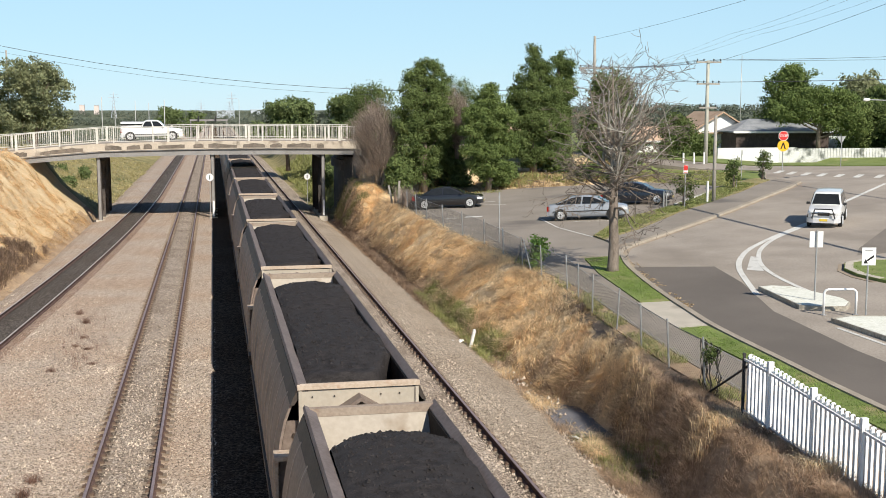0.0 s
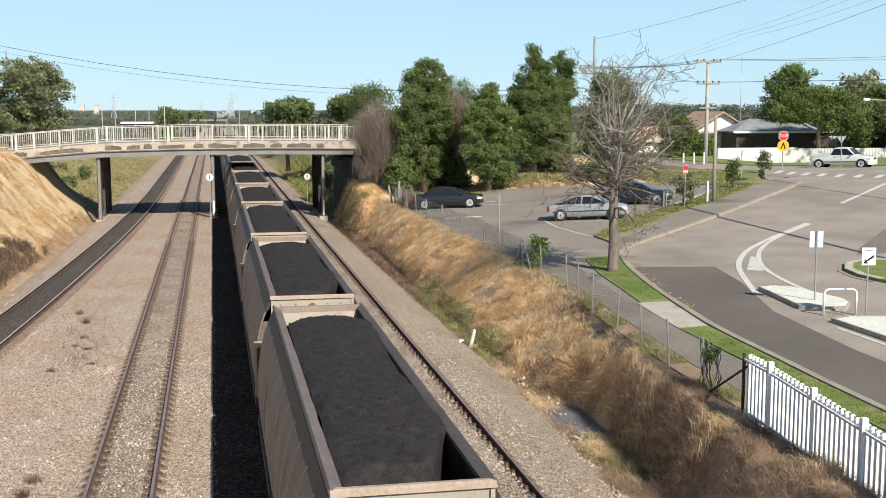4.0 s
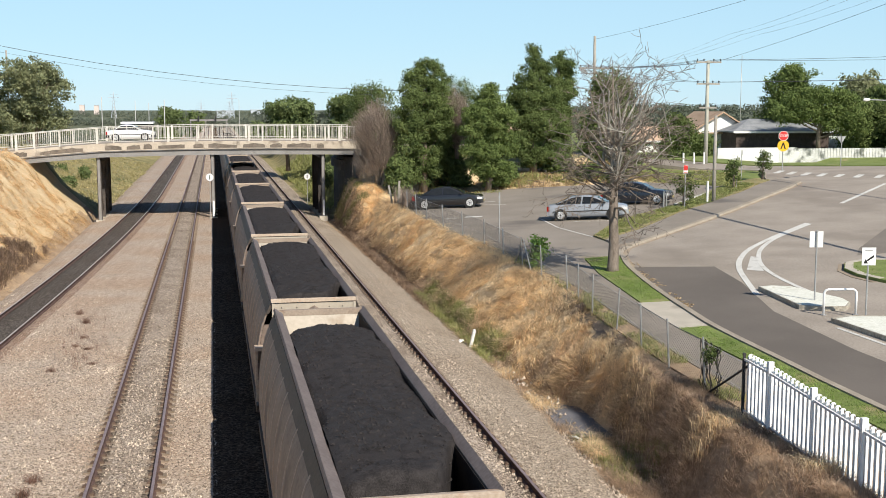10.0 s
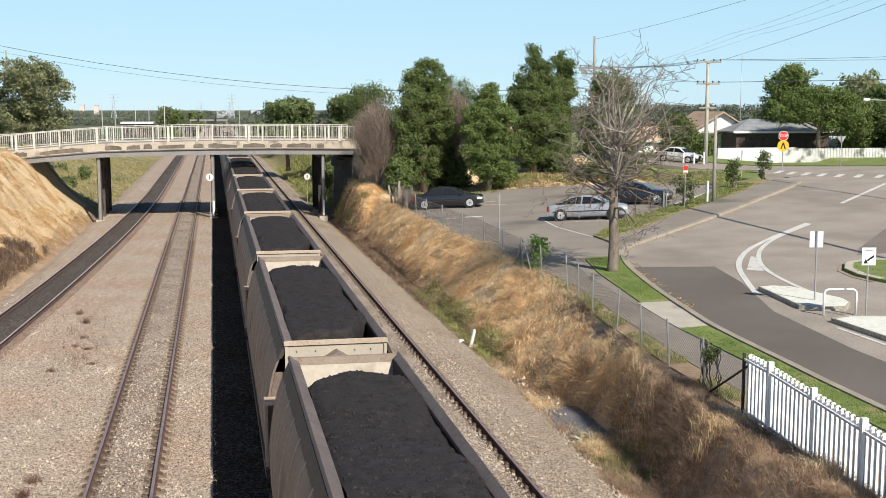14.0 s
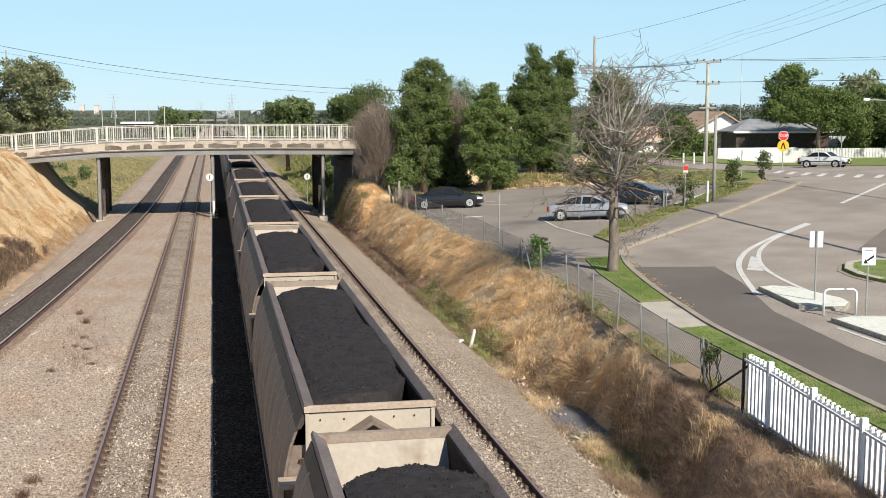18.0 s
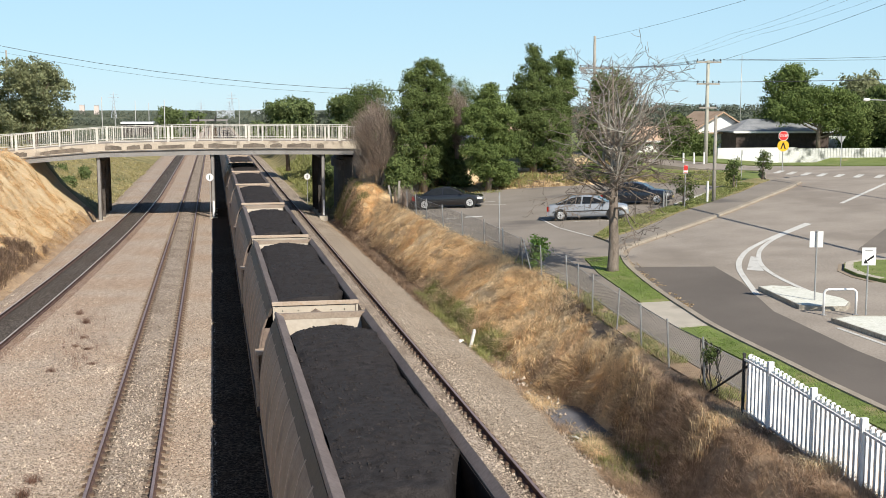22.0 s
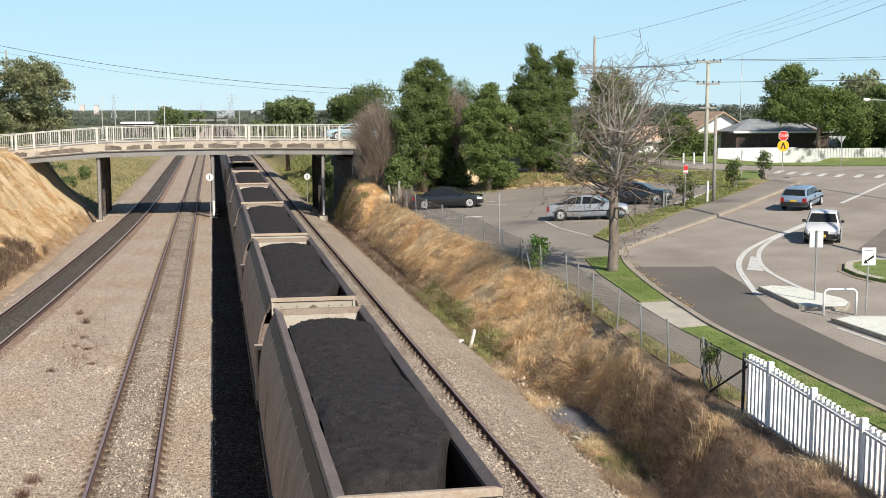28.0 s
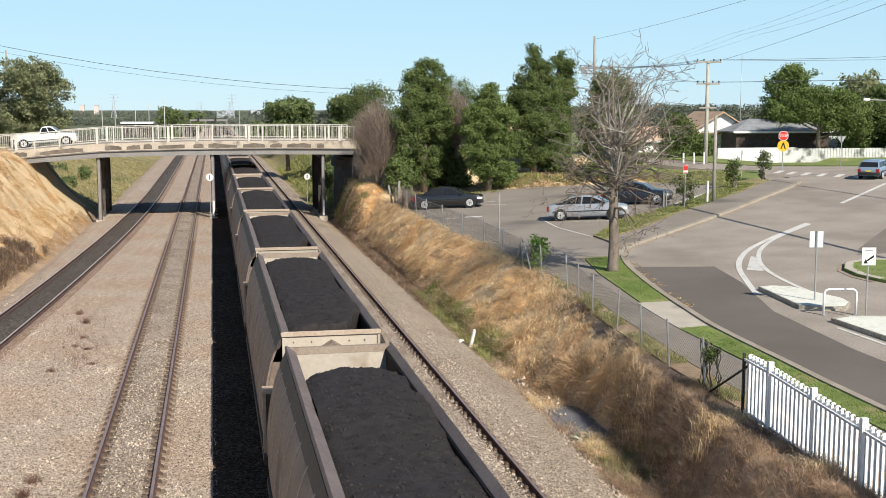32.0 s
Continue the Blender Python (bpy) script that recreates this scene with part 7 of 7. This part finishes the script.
def twig_shrub(x, y, base, h, w, seed, count):
    """A leafless shrub: upright, slightly fanning fine twigs."""
    r = np.random.RandomState(seed)
    sh = tagged(thing("shrub", pose(x, y, base)), "leafless grey-brown twiggy shrub beside the bridge", "shrub")
    for i in range(7):
        a = i * 0.9
        part("stem", M().tube([(0.1 * math.cos(a), 0.1 * math.sin(a), -0.2), (w * 0.15 * math.cos(a), w * 0.15 * math.sin(a), h * 0.4), (w * 0.3 * math.cos(a), w * 0.3 * math.sin(a), h * 0.8)], [0.06, 0.04, 0.012], 5), BARK, sh)
    q = r.normal(0, 1, (count, 3))
    q /= np.linalg.norm(q, axis=1)[:, None]
    q *= (0.35 + 0.65 * r.rand(count, 1) ** 0.5) * (0.85 + 0.3 * np.sin(q[:, :1] * 5 + q[:, 1:2] * 4))
    c = q * np.array([w / 2, w / 2, h * 0.46]) + np.array([0, 0, h * 0.52]) + r.normal(0, 0.22, (count, 3))
    c[:, 0] += 0.35 * np.sin(c[:, 2] * 1.9) * np.sign(q[:, 0]) - 0.12 * (c[:, 2] - h * 0.5)
    d = np.concatenate([q[:, :2] * 0.8 + r.normal(0, 0.3, (count, 2)) + np.array([-0.25, 0]), np.ones((count, 1))], 1)
    d /= np.linalg.norm(d, axis=1)[:, None]
    e = np.cross(d, r.normal(0, 1, (count, 3)))
    e /= np.linalg.norm(e, axis=1)[:, None]
    s = 0.3 + 0.4 * r.rand(count, 1)
    v = np.stack([c - d * s * 0.5 - e * 0.009, c - d * s * 0.5 + e * 0.009, c + d * s * 0.5 + e * 0.003, c + d * s * 0.5 - e * 0.003], 1).reshape(-1, 3)
    m = M()
    m.v, m.f = v.tolist(), [(4 * i, 4 * i + 1, 4 * i + 2, 4 * i + 3) for i in range(count)]
    tagged(part("twig_haze", m, TWIG, sh, "haze of fine brown twigs"), kind="stuff")


twig_shrub(12.9, 91.0, 2.7, 6.7, 4.1, 17, 21000)


# ---------------------------------------------------------------- saplings and bushes
def sapling(x, y, base, h, w, seed, label, leaf=None, stake=True):
    t = tree("sapling", label, x, y, base, base + h, w, 3, seed, leaf or LEAF, 30, 30, 0.085, 0.15, low=0.25, conic=0.2, category="sapling")
    if stake:
        part("stake", M().box(0.18, 0.23, -0.02, 0.02, -0.2, h * 0.75), POLE_DARK, t)
    return t


sapling(35.7, 74.8, 3.1, 2.5, 1.3, 71, "staked leafy sapling on the verge")
sapling(41.0, 81.0, 3.6, 2.1, 1.4, 72, "staked leafy sapling near the crossing")
sapling(28.6, 66.8, 2.7, 2.3, 1.7, 73, "leafy shrub beside the parking sign", stake=False)
sapling(14.1, 48.9, 1.7, 1.5, 0.9, 74, "bushy green sapling against the wire fence", LEAF_BRIGHT, False)
vine = tagged(thing("creeper", pose(12.62, 27.3, gp(12.6, 27.3) - 0.1)), "dark dead creeper hanging on the fence", "creeper")
rv = random.Random(77)
for i in range(16):
    q = rv.uniform(-0.5, 0.9)
    pts = [(rv.gauss(0, 0.05), q + rv.gauss(0, 0.05) - (0.3 - 0.3 * k / 5) * q, 0.28 * k) for k in range(6)]
    part("stem", M().tube(pts, 0.012, 4), BLACK_IRON, vine)
tagged(part("leaf_haze", leaves(rv, [(rv.gauss(0, 0.06), rv.uniform(-0.25, 0.5), 1.15 + rv.gauss(0, 0.12)) for _ in range(16)], 30, 0.09, 0.04), LEAF, vine, "dark leaves"), kind="stuff")
for i, (x, y, h, w) in enumerate(((14.2, 88.8, 2.6, 1.8), (18.9, 92.2, 4.6, 3.2), (22.6, 89.4, 2.4, 2.4), (28.0, 90.5, 3.2, 2.6), (32.5, 93.5, 3.4, 3.0), (29.6, 88.6, 1.9, 2.2), (31.6, 87.4, 1.5, 1.8), (33.6, 90.0, 2.6, 2.4))):
    tree("shrub", "dense dark shrub under the tall trees", x, y, 2.3, 2.3 + h, w, 3, 80 + i, count=110, per=70, size=0.14, spread=0.3, low=0.1, category="shrub")
twig_shrub(19.3, 91.0, 5.0, 5.6, 2.0, 19, 6000)
tree("tree", "rounded green tree behind the leafless shrub", 14.5, 108.5, 3.5, 11.4, 6.5, 5, 92, count=260, per=110, size=0.085)
tree("tree", "feathery green tree beyond the road", 22.8, 109, 4.0, 12.0, 7.0, 5, 93, LEAF_FAR, 240, 100, 0.085)
for i in range(9):
    rg = random.Random(i + 200)
    tree("shrub", "rough dull green shrub on the bank beyond the bridge", -13.5 - rg.random() * 10 if i < 5 else 11.5 + rg.random() * 3, 112 + 7 * (i % 5) + rg.random() * 3, 0.4 + (0.9 if i < 5 else 0.6), (1.9 if i < 5 else 2.1) + rg.random() * (0.5 if i < 5 else 0.9), (0.8 if i < 5 else 1.2) + rg.random() * 0.8, 2, 210 + i, LEAF_FAR, 50, 50, 0.12, 0.25, low=0.1, category="shrub")


# ---------------------------------------------------------------- houses behind the cross road
ROOF_TILE = surf("terracotta_roof", (0.38, 0.26, 0.17), (0.52, 0.37, 0.26), 0.85, scale=1, fine=8, bump=0.4, dist=0.03)
ROOF_GREY = surf("grey_roof", (0.2, 0.21, 0.22), (0.32, 0.33, 0.34), 0.7, scale=1, fine=8, bump=0.3, dist=0.03)
BRICK_DARK = surf("dark_brick_wall", (0.06, 0.045, 0.04), (0.11, 0.085, 0.075), 0.9, scale=2, fine=12, bump=0.3, dist=0.01)
RENDERED = surf("pale_render", (0.5, 0.54, 0.52), (0.6, 0.63, 0.6), 0.85, scale=1, fine=12, bump=0.1)
PANE = surf("window_glass", (0.03, 0.035, 0.04), (0.05, 0.055, 0.06), 0.05, bump=0, spec=0.8)


def house(label, x, y, base, w, d, eave, ridge, wall_mat, roof_mat, turn=0, hip=0.0, windows=((0.3, 0.5),), over=0.5):
    """A house with its front towards the road; the ridge runs across the front."""
    base -= 0.3 if wall_mat is WHITE else 0
    h = tagged(thing("house", pose(x, y, base, 0, 0, turn)), label, "house")
    wall = M().box(-w / 2, w / 2, 0, d, -0.5, eave)
    wl = part("wall", wall, wall_mat, h)
    if not hip:
        part("gable", M().add([(-w / 2, 0, eave), (-w / 2, d, eave), (-w / 2, d / 2, ridge - 0.1), (w / 2, 0, eave), (w / 2, d, eave), (w / 2, d / 2, ridge - 0.1)], [(0, 1, 2), (3, 5, 4), (0, 2, 5, 3), (1, 4, 5, 2)]), wall_mat, h)
    e, r = over, w / 2 + (over if not hip else -hip)
    a = [(-w / 2 - e, -e, eave), (w / 2 + e, -e, eave), (w / 2 + e, d + e, eave), (-w / 2 - e, d + e, eave), (-r, d / 2, ridge), (r, d / 2, ridge)]
    low = [(p[0], p[1], p[2] - 0.15) for p in a[:4]]
    faces = [(0, 1, 5, 4), (2, 3, 4, 5), (1, 2, 5), (3, 0, 4)] if hip else [(0, 1, 5, 4), (2, 3, 4, 5)]
    m = M().add(a + low, faces + [(0, 6, 7, 1), (1, 7, 8, 2), (2, 8, 9, 3), (3, 9, 6, 0), (9, 8, 7, 6)])
    if not hip:
        m.add([(q * r, yy, zz) for q in (-1, 1) for yy, zz in ((-e, eave), (d / 2, ridge), (d + e, eave), (d + e, eave - 0.15), (d / 2, ridge - 0.18), (-e, eave - 0.15))], [(0, 1, 4, 5), (1, 2, 3, 4), (6, 11, 10, 7), (7, 10, 9, 8)])
    part("roof", m, roof_mat, h)
    part("fascia", M().box(-w / 2 - e, w / 2 + e, -e - 0.03, -e - 0.004, eave - 0.2, eave), WHITE, h)
    for u, ww in windows:
        wx = -w / 2 + u * w
        win = part("window", M().box(wx - ww - 0.08, wx + ww + 0.08, -0.05, 0.02, eave - 1.7, eave - 0.5), WHITE, h, "white window frame")
        part("pane", M().box(wx - ww, wx - 0.03, -0.065, -0.052, eave - 1.62, eave - 0.58), PANE, win)
        part("pane", M().box(wx + 0.03, wx + ww, -0.065, -0.052, eave - 1.62, eave - 0.58), PANE, win)
    return h


house("white gabled house with a terracotta roof", 52.6, 124.5, 3.6, 9, 6.6, 2.9, 5.2, WHITE, ROOF_TILE, -95, 0, ((0.35, 0.6), (0.7, 0.6)))
house("low dark brick house with a grey hipped roof", 60.4, 115.0, 4.0, 10.5, 8, 2.4, 3.7, BRICK_DARK, ROOF_GREY, -4, 3.0, ())
house("pale green house half hidden behind trees", 67.0, 117.0, 4.0, 9, 7, 2.5, 3.3, RENDERED, ROOF_GREY, -8, 2.5, ((0.3, 0.5), (0.75, 0.45)))
house("white house seen behind the bare tree", 47.5, 121.0, 3.2, 9, 7, 2.4, 3.9, WHITE, ROOF_TILE, 5, 0, ((0.25, 0.6), (0.7, 0.6)))
house("low house with a red-tiled roof among trees", 33.5, 118, 3.4, 6, 6, 3.2, 4.6, WHITE, ROOF_TILE, 0, 2.0, ((0.5, 0.8),))
house("dark brick building at the road corner", 69.5, 101.0, 4.2, 6, 6, 3.6, 5.0, BRICK_DARK, ROOF_GREY, -35, 2.0, ((0.5, 0.6),))


SHEET_WHITE = surf("white_sheet_paint", (0.66, 0.66, 0.64), (0.76, 0.76, 0.74), 0.6, scale=2, fine=12, bump=0)
# dappled tree shadow on the fence, painted as dark blotches
DAPPLED_WHITE = surf("mouldy_white_picket", (0.5, 0.5, 0.47), (0.7, 0.7, 0.67), 0.7, scale=1.2, fine=9, bump=0, stain=(0.16, 0.17, 0.15), stain_at=0.5, stain_scale=1.1)


def white_fence():
    f = tagged(thing("garden_fence"), "white garden fence, solid sheets then pickets", "fence")
    a, b = Vector((48.6, 105.6, 3.18)), Vector((67, 103.4, 3.28))
    n = 60
    for i in range(n):
        p, q = a + (b - a) * i / n, a + (b - a) * (i + 1) / n
        gap = 0.0 if i < 26 else 0.1
        d = (q - p) * (1 - gap)
        part("sheet" if i < 26 else "picket", M().add([p, p + d, p + d + Vector((0, 0.04, 0)), p + Vector((0, 0.04, 0))] + [v + Vector((0, 0, 1.8 - (0.12 if i >= 26 else 0))) for v in (p, p + d, p + d + Vector((0, 0.04, 0)), p + Vector((0, 0.04, 0)))], [(3, 2, 1, 0), (4, 5, 6, 7), (0, 1, 5, 4), (1, 2, 6, 5), (2, 3, 7, 6), (3, 0, 4, 7)]), SHEET_WHITE if i < 20 else DAPPLED_WHITE, f)


white_fence()


# ---------------------------------------------------------------- distance
def far_woods(seed, x0, x1, y, z0, h, count, label, depth=30):
    rng = random.Random(seed)
    pts = []
    for i in range(count):
        x = rng.uniform(x0, x1)
        top = h * (0.55 + 0.6 * (0.5 + 0.5 * noise.noise((x * 3.0 / h * 0.1, y * 0.01, seed))) * rng.uniform(0.6, 1))
        for k in range(5):
            pts.append((x + rng.gauss(0, h * 0.25), y + rng.uniform(-depth, depth) * 0.5, z0 + top * (k + 0.6) / 5))
    tagged(part("far_woods", leaves(rng, pts, 12, h * 0.16, h * 0.085), FAR_WOOD), label, "trees", kind="stuff")


# haze over the far woods is put into the leaf colour
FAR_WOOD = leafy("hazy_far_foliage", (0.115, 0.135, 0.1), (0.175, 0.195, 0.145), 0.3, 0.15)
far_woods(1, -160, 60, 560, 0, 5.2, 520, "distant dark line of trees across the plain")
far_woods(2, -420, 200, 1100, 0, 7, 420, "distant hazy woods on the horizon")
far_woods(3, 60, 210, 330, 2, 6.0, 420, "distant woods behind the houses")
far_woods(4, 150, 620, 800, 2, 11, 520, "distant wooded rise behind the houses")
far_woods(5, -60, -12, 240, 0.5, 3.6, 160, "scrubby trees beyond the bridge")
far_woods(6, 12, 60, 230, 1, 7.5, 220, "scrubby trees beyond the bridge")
tree("tree", "small round tree far along the line", -9.5, 268, 1, 9.0, 6.5, 5, 301, LEAF_FAR, 120, 90, 0.25, 0.6)
tree("tree", "small round tree far along the line", -5.4, 345, 1, 8.3, 5.0, 3, 302, LEAF_FAR, 90, 50, 0.4, 0.7)
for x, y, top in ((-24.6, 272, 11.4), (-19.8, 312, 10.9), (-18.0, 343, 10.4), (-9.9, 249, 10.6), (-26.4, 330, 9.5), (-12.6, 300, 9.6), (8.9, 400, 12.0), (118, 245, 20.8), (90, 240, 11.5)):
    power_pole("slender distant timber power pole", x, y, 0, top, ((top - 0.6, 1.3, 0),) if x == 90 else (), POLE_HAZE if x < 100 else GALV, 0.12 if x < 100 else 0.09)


def pylon(x, y, h):
    p = tagged(thing("pylon", pose(x, y, 0)), "hazy distant steel lattice pylon", "pylon")
    for sx in (-1, 1):
        for sy in (-1, 1):
            part("leg", M().tube([(sx * h * 0.1, sy * h * 0.1, 0), (sx * h * 0.025, sy * h * 0.025, h * 0.6), (0, 0, h)], h * 0.006, 4), PYLON, p)
    b = M()
    for k in range(8):
        z0, z1 = h * k / 8, h * (k + 1) / 8
        w0, w1 = h * 0.1 * (1 - k / 8.5), h * 0.1 * (1 - (k + 1) / 8.5)
        for s in (-1, 1):
            b.tube([(-w0 * s, -w0, z0), (w1 * s, -w1, z1)], h * 0.004, 3)
    part("lattice", b, PYLON, p)
    for z, w in ((0.66, 0.16), (0.78, 0.2), (0.9, 0.14)):
        part("cross_arm", M().tube([(-h * w, 0, h * z), (h * w, 0, h * z)], h * 0.006, 4), PYLON, p)


# horizon haze is put into these pale wall and steel colours
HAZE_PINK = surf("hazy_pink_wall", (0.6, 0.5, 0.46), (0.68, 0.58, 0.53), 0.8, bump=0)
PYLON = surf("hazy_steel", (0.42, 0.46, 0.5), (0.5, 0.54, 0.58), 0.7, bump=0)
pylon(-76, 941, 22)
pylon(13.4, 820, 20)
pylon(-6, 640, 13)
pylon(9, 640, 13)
ga = tagged(thing("signal_gantry"), "pale steel signal gantry across the tracks", "gantry")
for x in (-6.2, 3.9, -2.0):
    part("upright", M().box(x - 0.15, x + 0.15, 338.8, 339.2, -0.6, 5.7), GIRDER, ga)
part("beam", M().box(-6.5, 4.2, 338.7, 339.3, 5.2, 5.7), GIRDER, ga)
part("walkway", M().box(-6.5, 4.2, 338.2, 338.7, 4.2, 4.35), GIRDER, ga)
for x in (-4.0, 0.8):
    part("signal_head", M().box(x - 0.25, x + 0.25, 338.0, 338.3, 5.0, 6.6), DARK_METAL, ga)
for x0, x1, y, z0, z1, mat_, lab in ((-23.5, -15.5, 312, 0, 5.3, PIER_STEEL, "long low white shed far beyond the bridge"), (-170, -164, 1570, 0, 13.5, HAZE_PINK, "hazy pink block on the horizon"), (-152, -146, 1570, 0, 13.0, HAZE_PINK, "hazy pink block on the horizon"), (4, 22, 1200, 0, 6.8, PYLON, "hazy grey buildings on the horizon"), (40, 70, 1250, 0, 7.6, PYLON, "hazy grey works on the horizon")):
    b = tagged(thing("far_building", pose((x0 + x1) / 2, y, 0)), lab, "building")
    w = (x1 - x0) / 2
    part("wall", M().box(-w, w, 0, 8, -1, z1 - 0.5), mat_, b)
    part("roof", M().box(-w * 1.03, w * 1.03, -0.4, 8.4, z1 - 0.5, z1), WHITE if y < 400 else PYLON, b)

# dashes and bay lines in the car park
for i in range(4):
    stripe(((17.0 + i * 0.25, 84.0 - i * 2.3), (19.2 + i * 0.1, 83.4 - i * 2.5)), 0.1, 0.016)
stripe(((20.6, 64.1), (23.6, 62.6)), 0.1, 0.016)
stripe(((28.16, 67.56), (33.32, 73.49)), 0.22, 0.1, "kerb_edge", "white painted low edge of the parking bays")
stripe(((14.3, 70.6), (15.0, 70.3)), 0.35, 0.016)
stripe(((15.5, 70.5), (16.5, 70.1)), 0.8, 0.016)

# leaf litter swept against the kerb, and scraps lying on the ballast edge
blades(71, scatter(71, 50, 16.2, 18.6, 38, 48.5, lambda x, y, r: 0.6 if 0.1 < x - lerp((37, 41.5, 46.8, 50), (16.3, 16.85, 17.75, 18.6), y) < 0.3 * r.random() ** 2 + 0.12 else 0, lambda x, y: gp(x, y) + 0.035), 4, 0.09, 0.03, 1.8, "leaf_litter", "dry orange leaf litter in the gutter", LITTER, 0.95)
for x0, y0, x1, y1, mat_, lab in ((10.0, 31.2, 10.2, 30.75, WHITE, "short white stick on the ballast edge"), (10.15, 29.6, 10.4, 29.0, RED, "faded red strip of plastic on the ballast edge")):
    z = -0.66
    tagged(part("scrap", M().tube([(x0, y0, z), ((x0 + x1) / 2, (y0 + y1) / 2, z + 0.05), (x1, y1, z + 0.02)], 0.035, 6), mat_), lab, "scrap")

# a green patch where the ditch stays damp
blades(72, scatter(72, 520, 9.9, 11.4, 42, 57, lambda x, y, r: 0.6 + 0.6 * r.random() if x < 10.75 + 0.6 * patchy(x, y, 31, 0.4) else 0), 12, 0.42, 0.009, 0.6, "green_weeds", "yellow-green weeds at the foot of the bank", WEED, 0.5)


# ---------------------------------------------------------------- what moves
def lane(side):
    """Points along the cross road, in the lane of cars going east (1) or west (-1)."""
    pts = []
    for i, (x, y) in enumerate(CROSS):
        a, b = Vector((*CROSS[max(i - 1, 0)], 0)), Vector((*CROSS[min(i + 1, len(CROSS) - 1)], 0))
        t = (b - a).normalized()
        s = Vector((-t.y, t.x, 0)) * 1.9 * side
        z = deck_z(x) if -17 < x < 12.1 else cross_z(x, y) + 0.02
        pts.append(Vector((x, y, z)) + s)
    return pts


def drive_cross(car_ob, side, keys):
    """Rows for a car on the cross road from (seconds, x) pairs."""
    pts = lane(side)
    fine = []
    for a, b in zip(pts, pts[1:]):
        fine += [a + (b - a) * k / 12 for k in range(12)]
    fine.append(pts[-1])
    X = [p.x for p in fine]
    rows = []
    for t, x in keys:
        p = Vector((x, lerp(X, [q.y for q in fine], x), lerp(X, [q.z for q in fine], x)))
        x2 = x + 2.0
        q = Vector((x2, lerp(X, [k.y for k in fine], x2), lerp(X, [k.z for k in fine], x2)))
        d = (q - p) * side
        head = math.degrees(math.atan2(d.y, d.x))
        rise = math.degrees(math.atan2(d.z, math.hypot(d.x, d.y)))
        rows.append((t, Matrix.Translation(p + Vector((0, 0, 0.012))) @ pose(0, 0, 0, 0, 0, head) @ pose(0, 0, 0, 0, -rise, 0)))
    walk(car_ob, rows)


def drive_road(car_ob, keys):
    """Rows for a car on the sloping road from (seconds, x, y, heading)."""
    walk(car_ob, [(t, on_slope(x, y, h)) for t, x, y, h in keys])


def motions():
    for i, w in enumerate(WAGONS):
        off = (i - 7) * PITCH
        walk(w, [(t, pose(2.5, run_of_train(t) + off, 0)) for t in (0, 2, 4, 6, 8, 10, 12, 14, 16, 18, 20, 22, 24, 26, 28, 30, 32)])
    drive_cross(UTE_A, 1, [(0, -5.2), (0.5, 2.0), (1.0, 9.2), (1.5, 15.5), (2.0, 21.0), (2.6, 35.0), (3.0, 41.5), (3.5, 46.8), (4.3, 56), (5.5, 72), (7, 92), (32, 98)])
    drive_cross(SEDAN_D, 1, [(0, -130), (9.0, -24), (9.5, -14.5), (10, -7), (10.5, 0), (11, 6.6), (12, 17), (13, 28), (13.6, 36), (14, 42.6), (14.5, 45.0), (15.5, 48.0), (16.5, 49.7), (17, 50.8), (18, 51.3), (19, 51.4), (20, 52.6), (20.5, 54.0), (21, 55.5), (23, 75), (26, 95), (32, 98)])
    drive_cross(HATCH_F, -1, [(0, 98), (13, 80), (15.5, 50), (16.5, 41.8), (17.5, 26), (18.5, 11), (19, 5.2), (19.5, -1.7), (20, -8.7), (20.5, -15.6), (21.5, -27), (26, -90), (32, -140)])
    drive_cross(WAGON_G, -1, [(0, 98), (18, 74), (19.5, 57), (20, 50.5), (20.5, 45.4), (21, 40.8), (22, 24), (23, 11.5), (23.5, 4.8), (24, -2.0), (24.5, -8.6), (25, -15), (26, -28), (30, -80), (32, -110)])
    drive_cross(SEDAN_K, -1, [(0, 99), (23, 78), (24.8, 58.5), (25.5, 51.0), (26.5, 37.5), (28, 11.8), (28.5, 4.2), (29, -4.2), (29.5, -12.6), (30, -21), (32, -55)])
    drive_cross(UTE_L, 1, [(0, -150), (28, -80), (31, -30), (31.6, -20), (32, -14.0)])
    drive_road(FOUR_WD, [(0, 31.8, 55.4, -124), (0.5, 29.2, 51.4, -120), (1.0, 26.3, 46.1, -116), (1.5, 25.0, 41.9, -110), (2.0, 23.7, 37.0, -104), (3.0, 22.9, 27.5, -96), (5, 22.2, 12, -92), (32, 22, 6, -92)])
    drive_road(WAGON_H, [(0, 17.2, 2, 90), (20, 17.2, 6, 90), (22.5, 17.5, 19.2, 89), (23, 17.75, 24.6, 88), (23.5, 18.05, 29.7, 86), (24, 18.55, 34.35, 83), (24.5, 19.3, 38.7, 78), (25, 20.4, 42.9, 69), (25.5, 21.8, 46.6, 60), (26.5, 27.2, 54.2, 53), (27.5, 31.8, 59.9, 50), (28, 34.2, 62.4, 47), (28.5, 36.6, 64.9, 46), (29, 38.8, 67.2, 45), (30, 42.3, 70.8, 45), (31, 44.9, 73.4, 45), (32, 47.1, 75.6, 45)])
    drive_road(SEDAN_J, [(0, 78, 62, 165), (24.5, 60, 71, 165), (25.5, 49, 74, -160), (26.5, 38.8, 64.5, -131), (27.5, 31.8, 55.2, -123), (28, 28.7, 50.3, -121), (28.5, 26.1, 45.8, -120), (29, 24.1, 41.3, -117), (29.5, 23.0, 36.6, -106), (30, 22.9, 30.5, -97), (31, 23.2, 20, -93), (32, 22, 10, -92)])


motions()
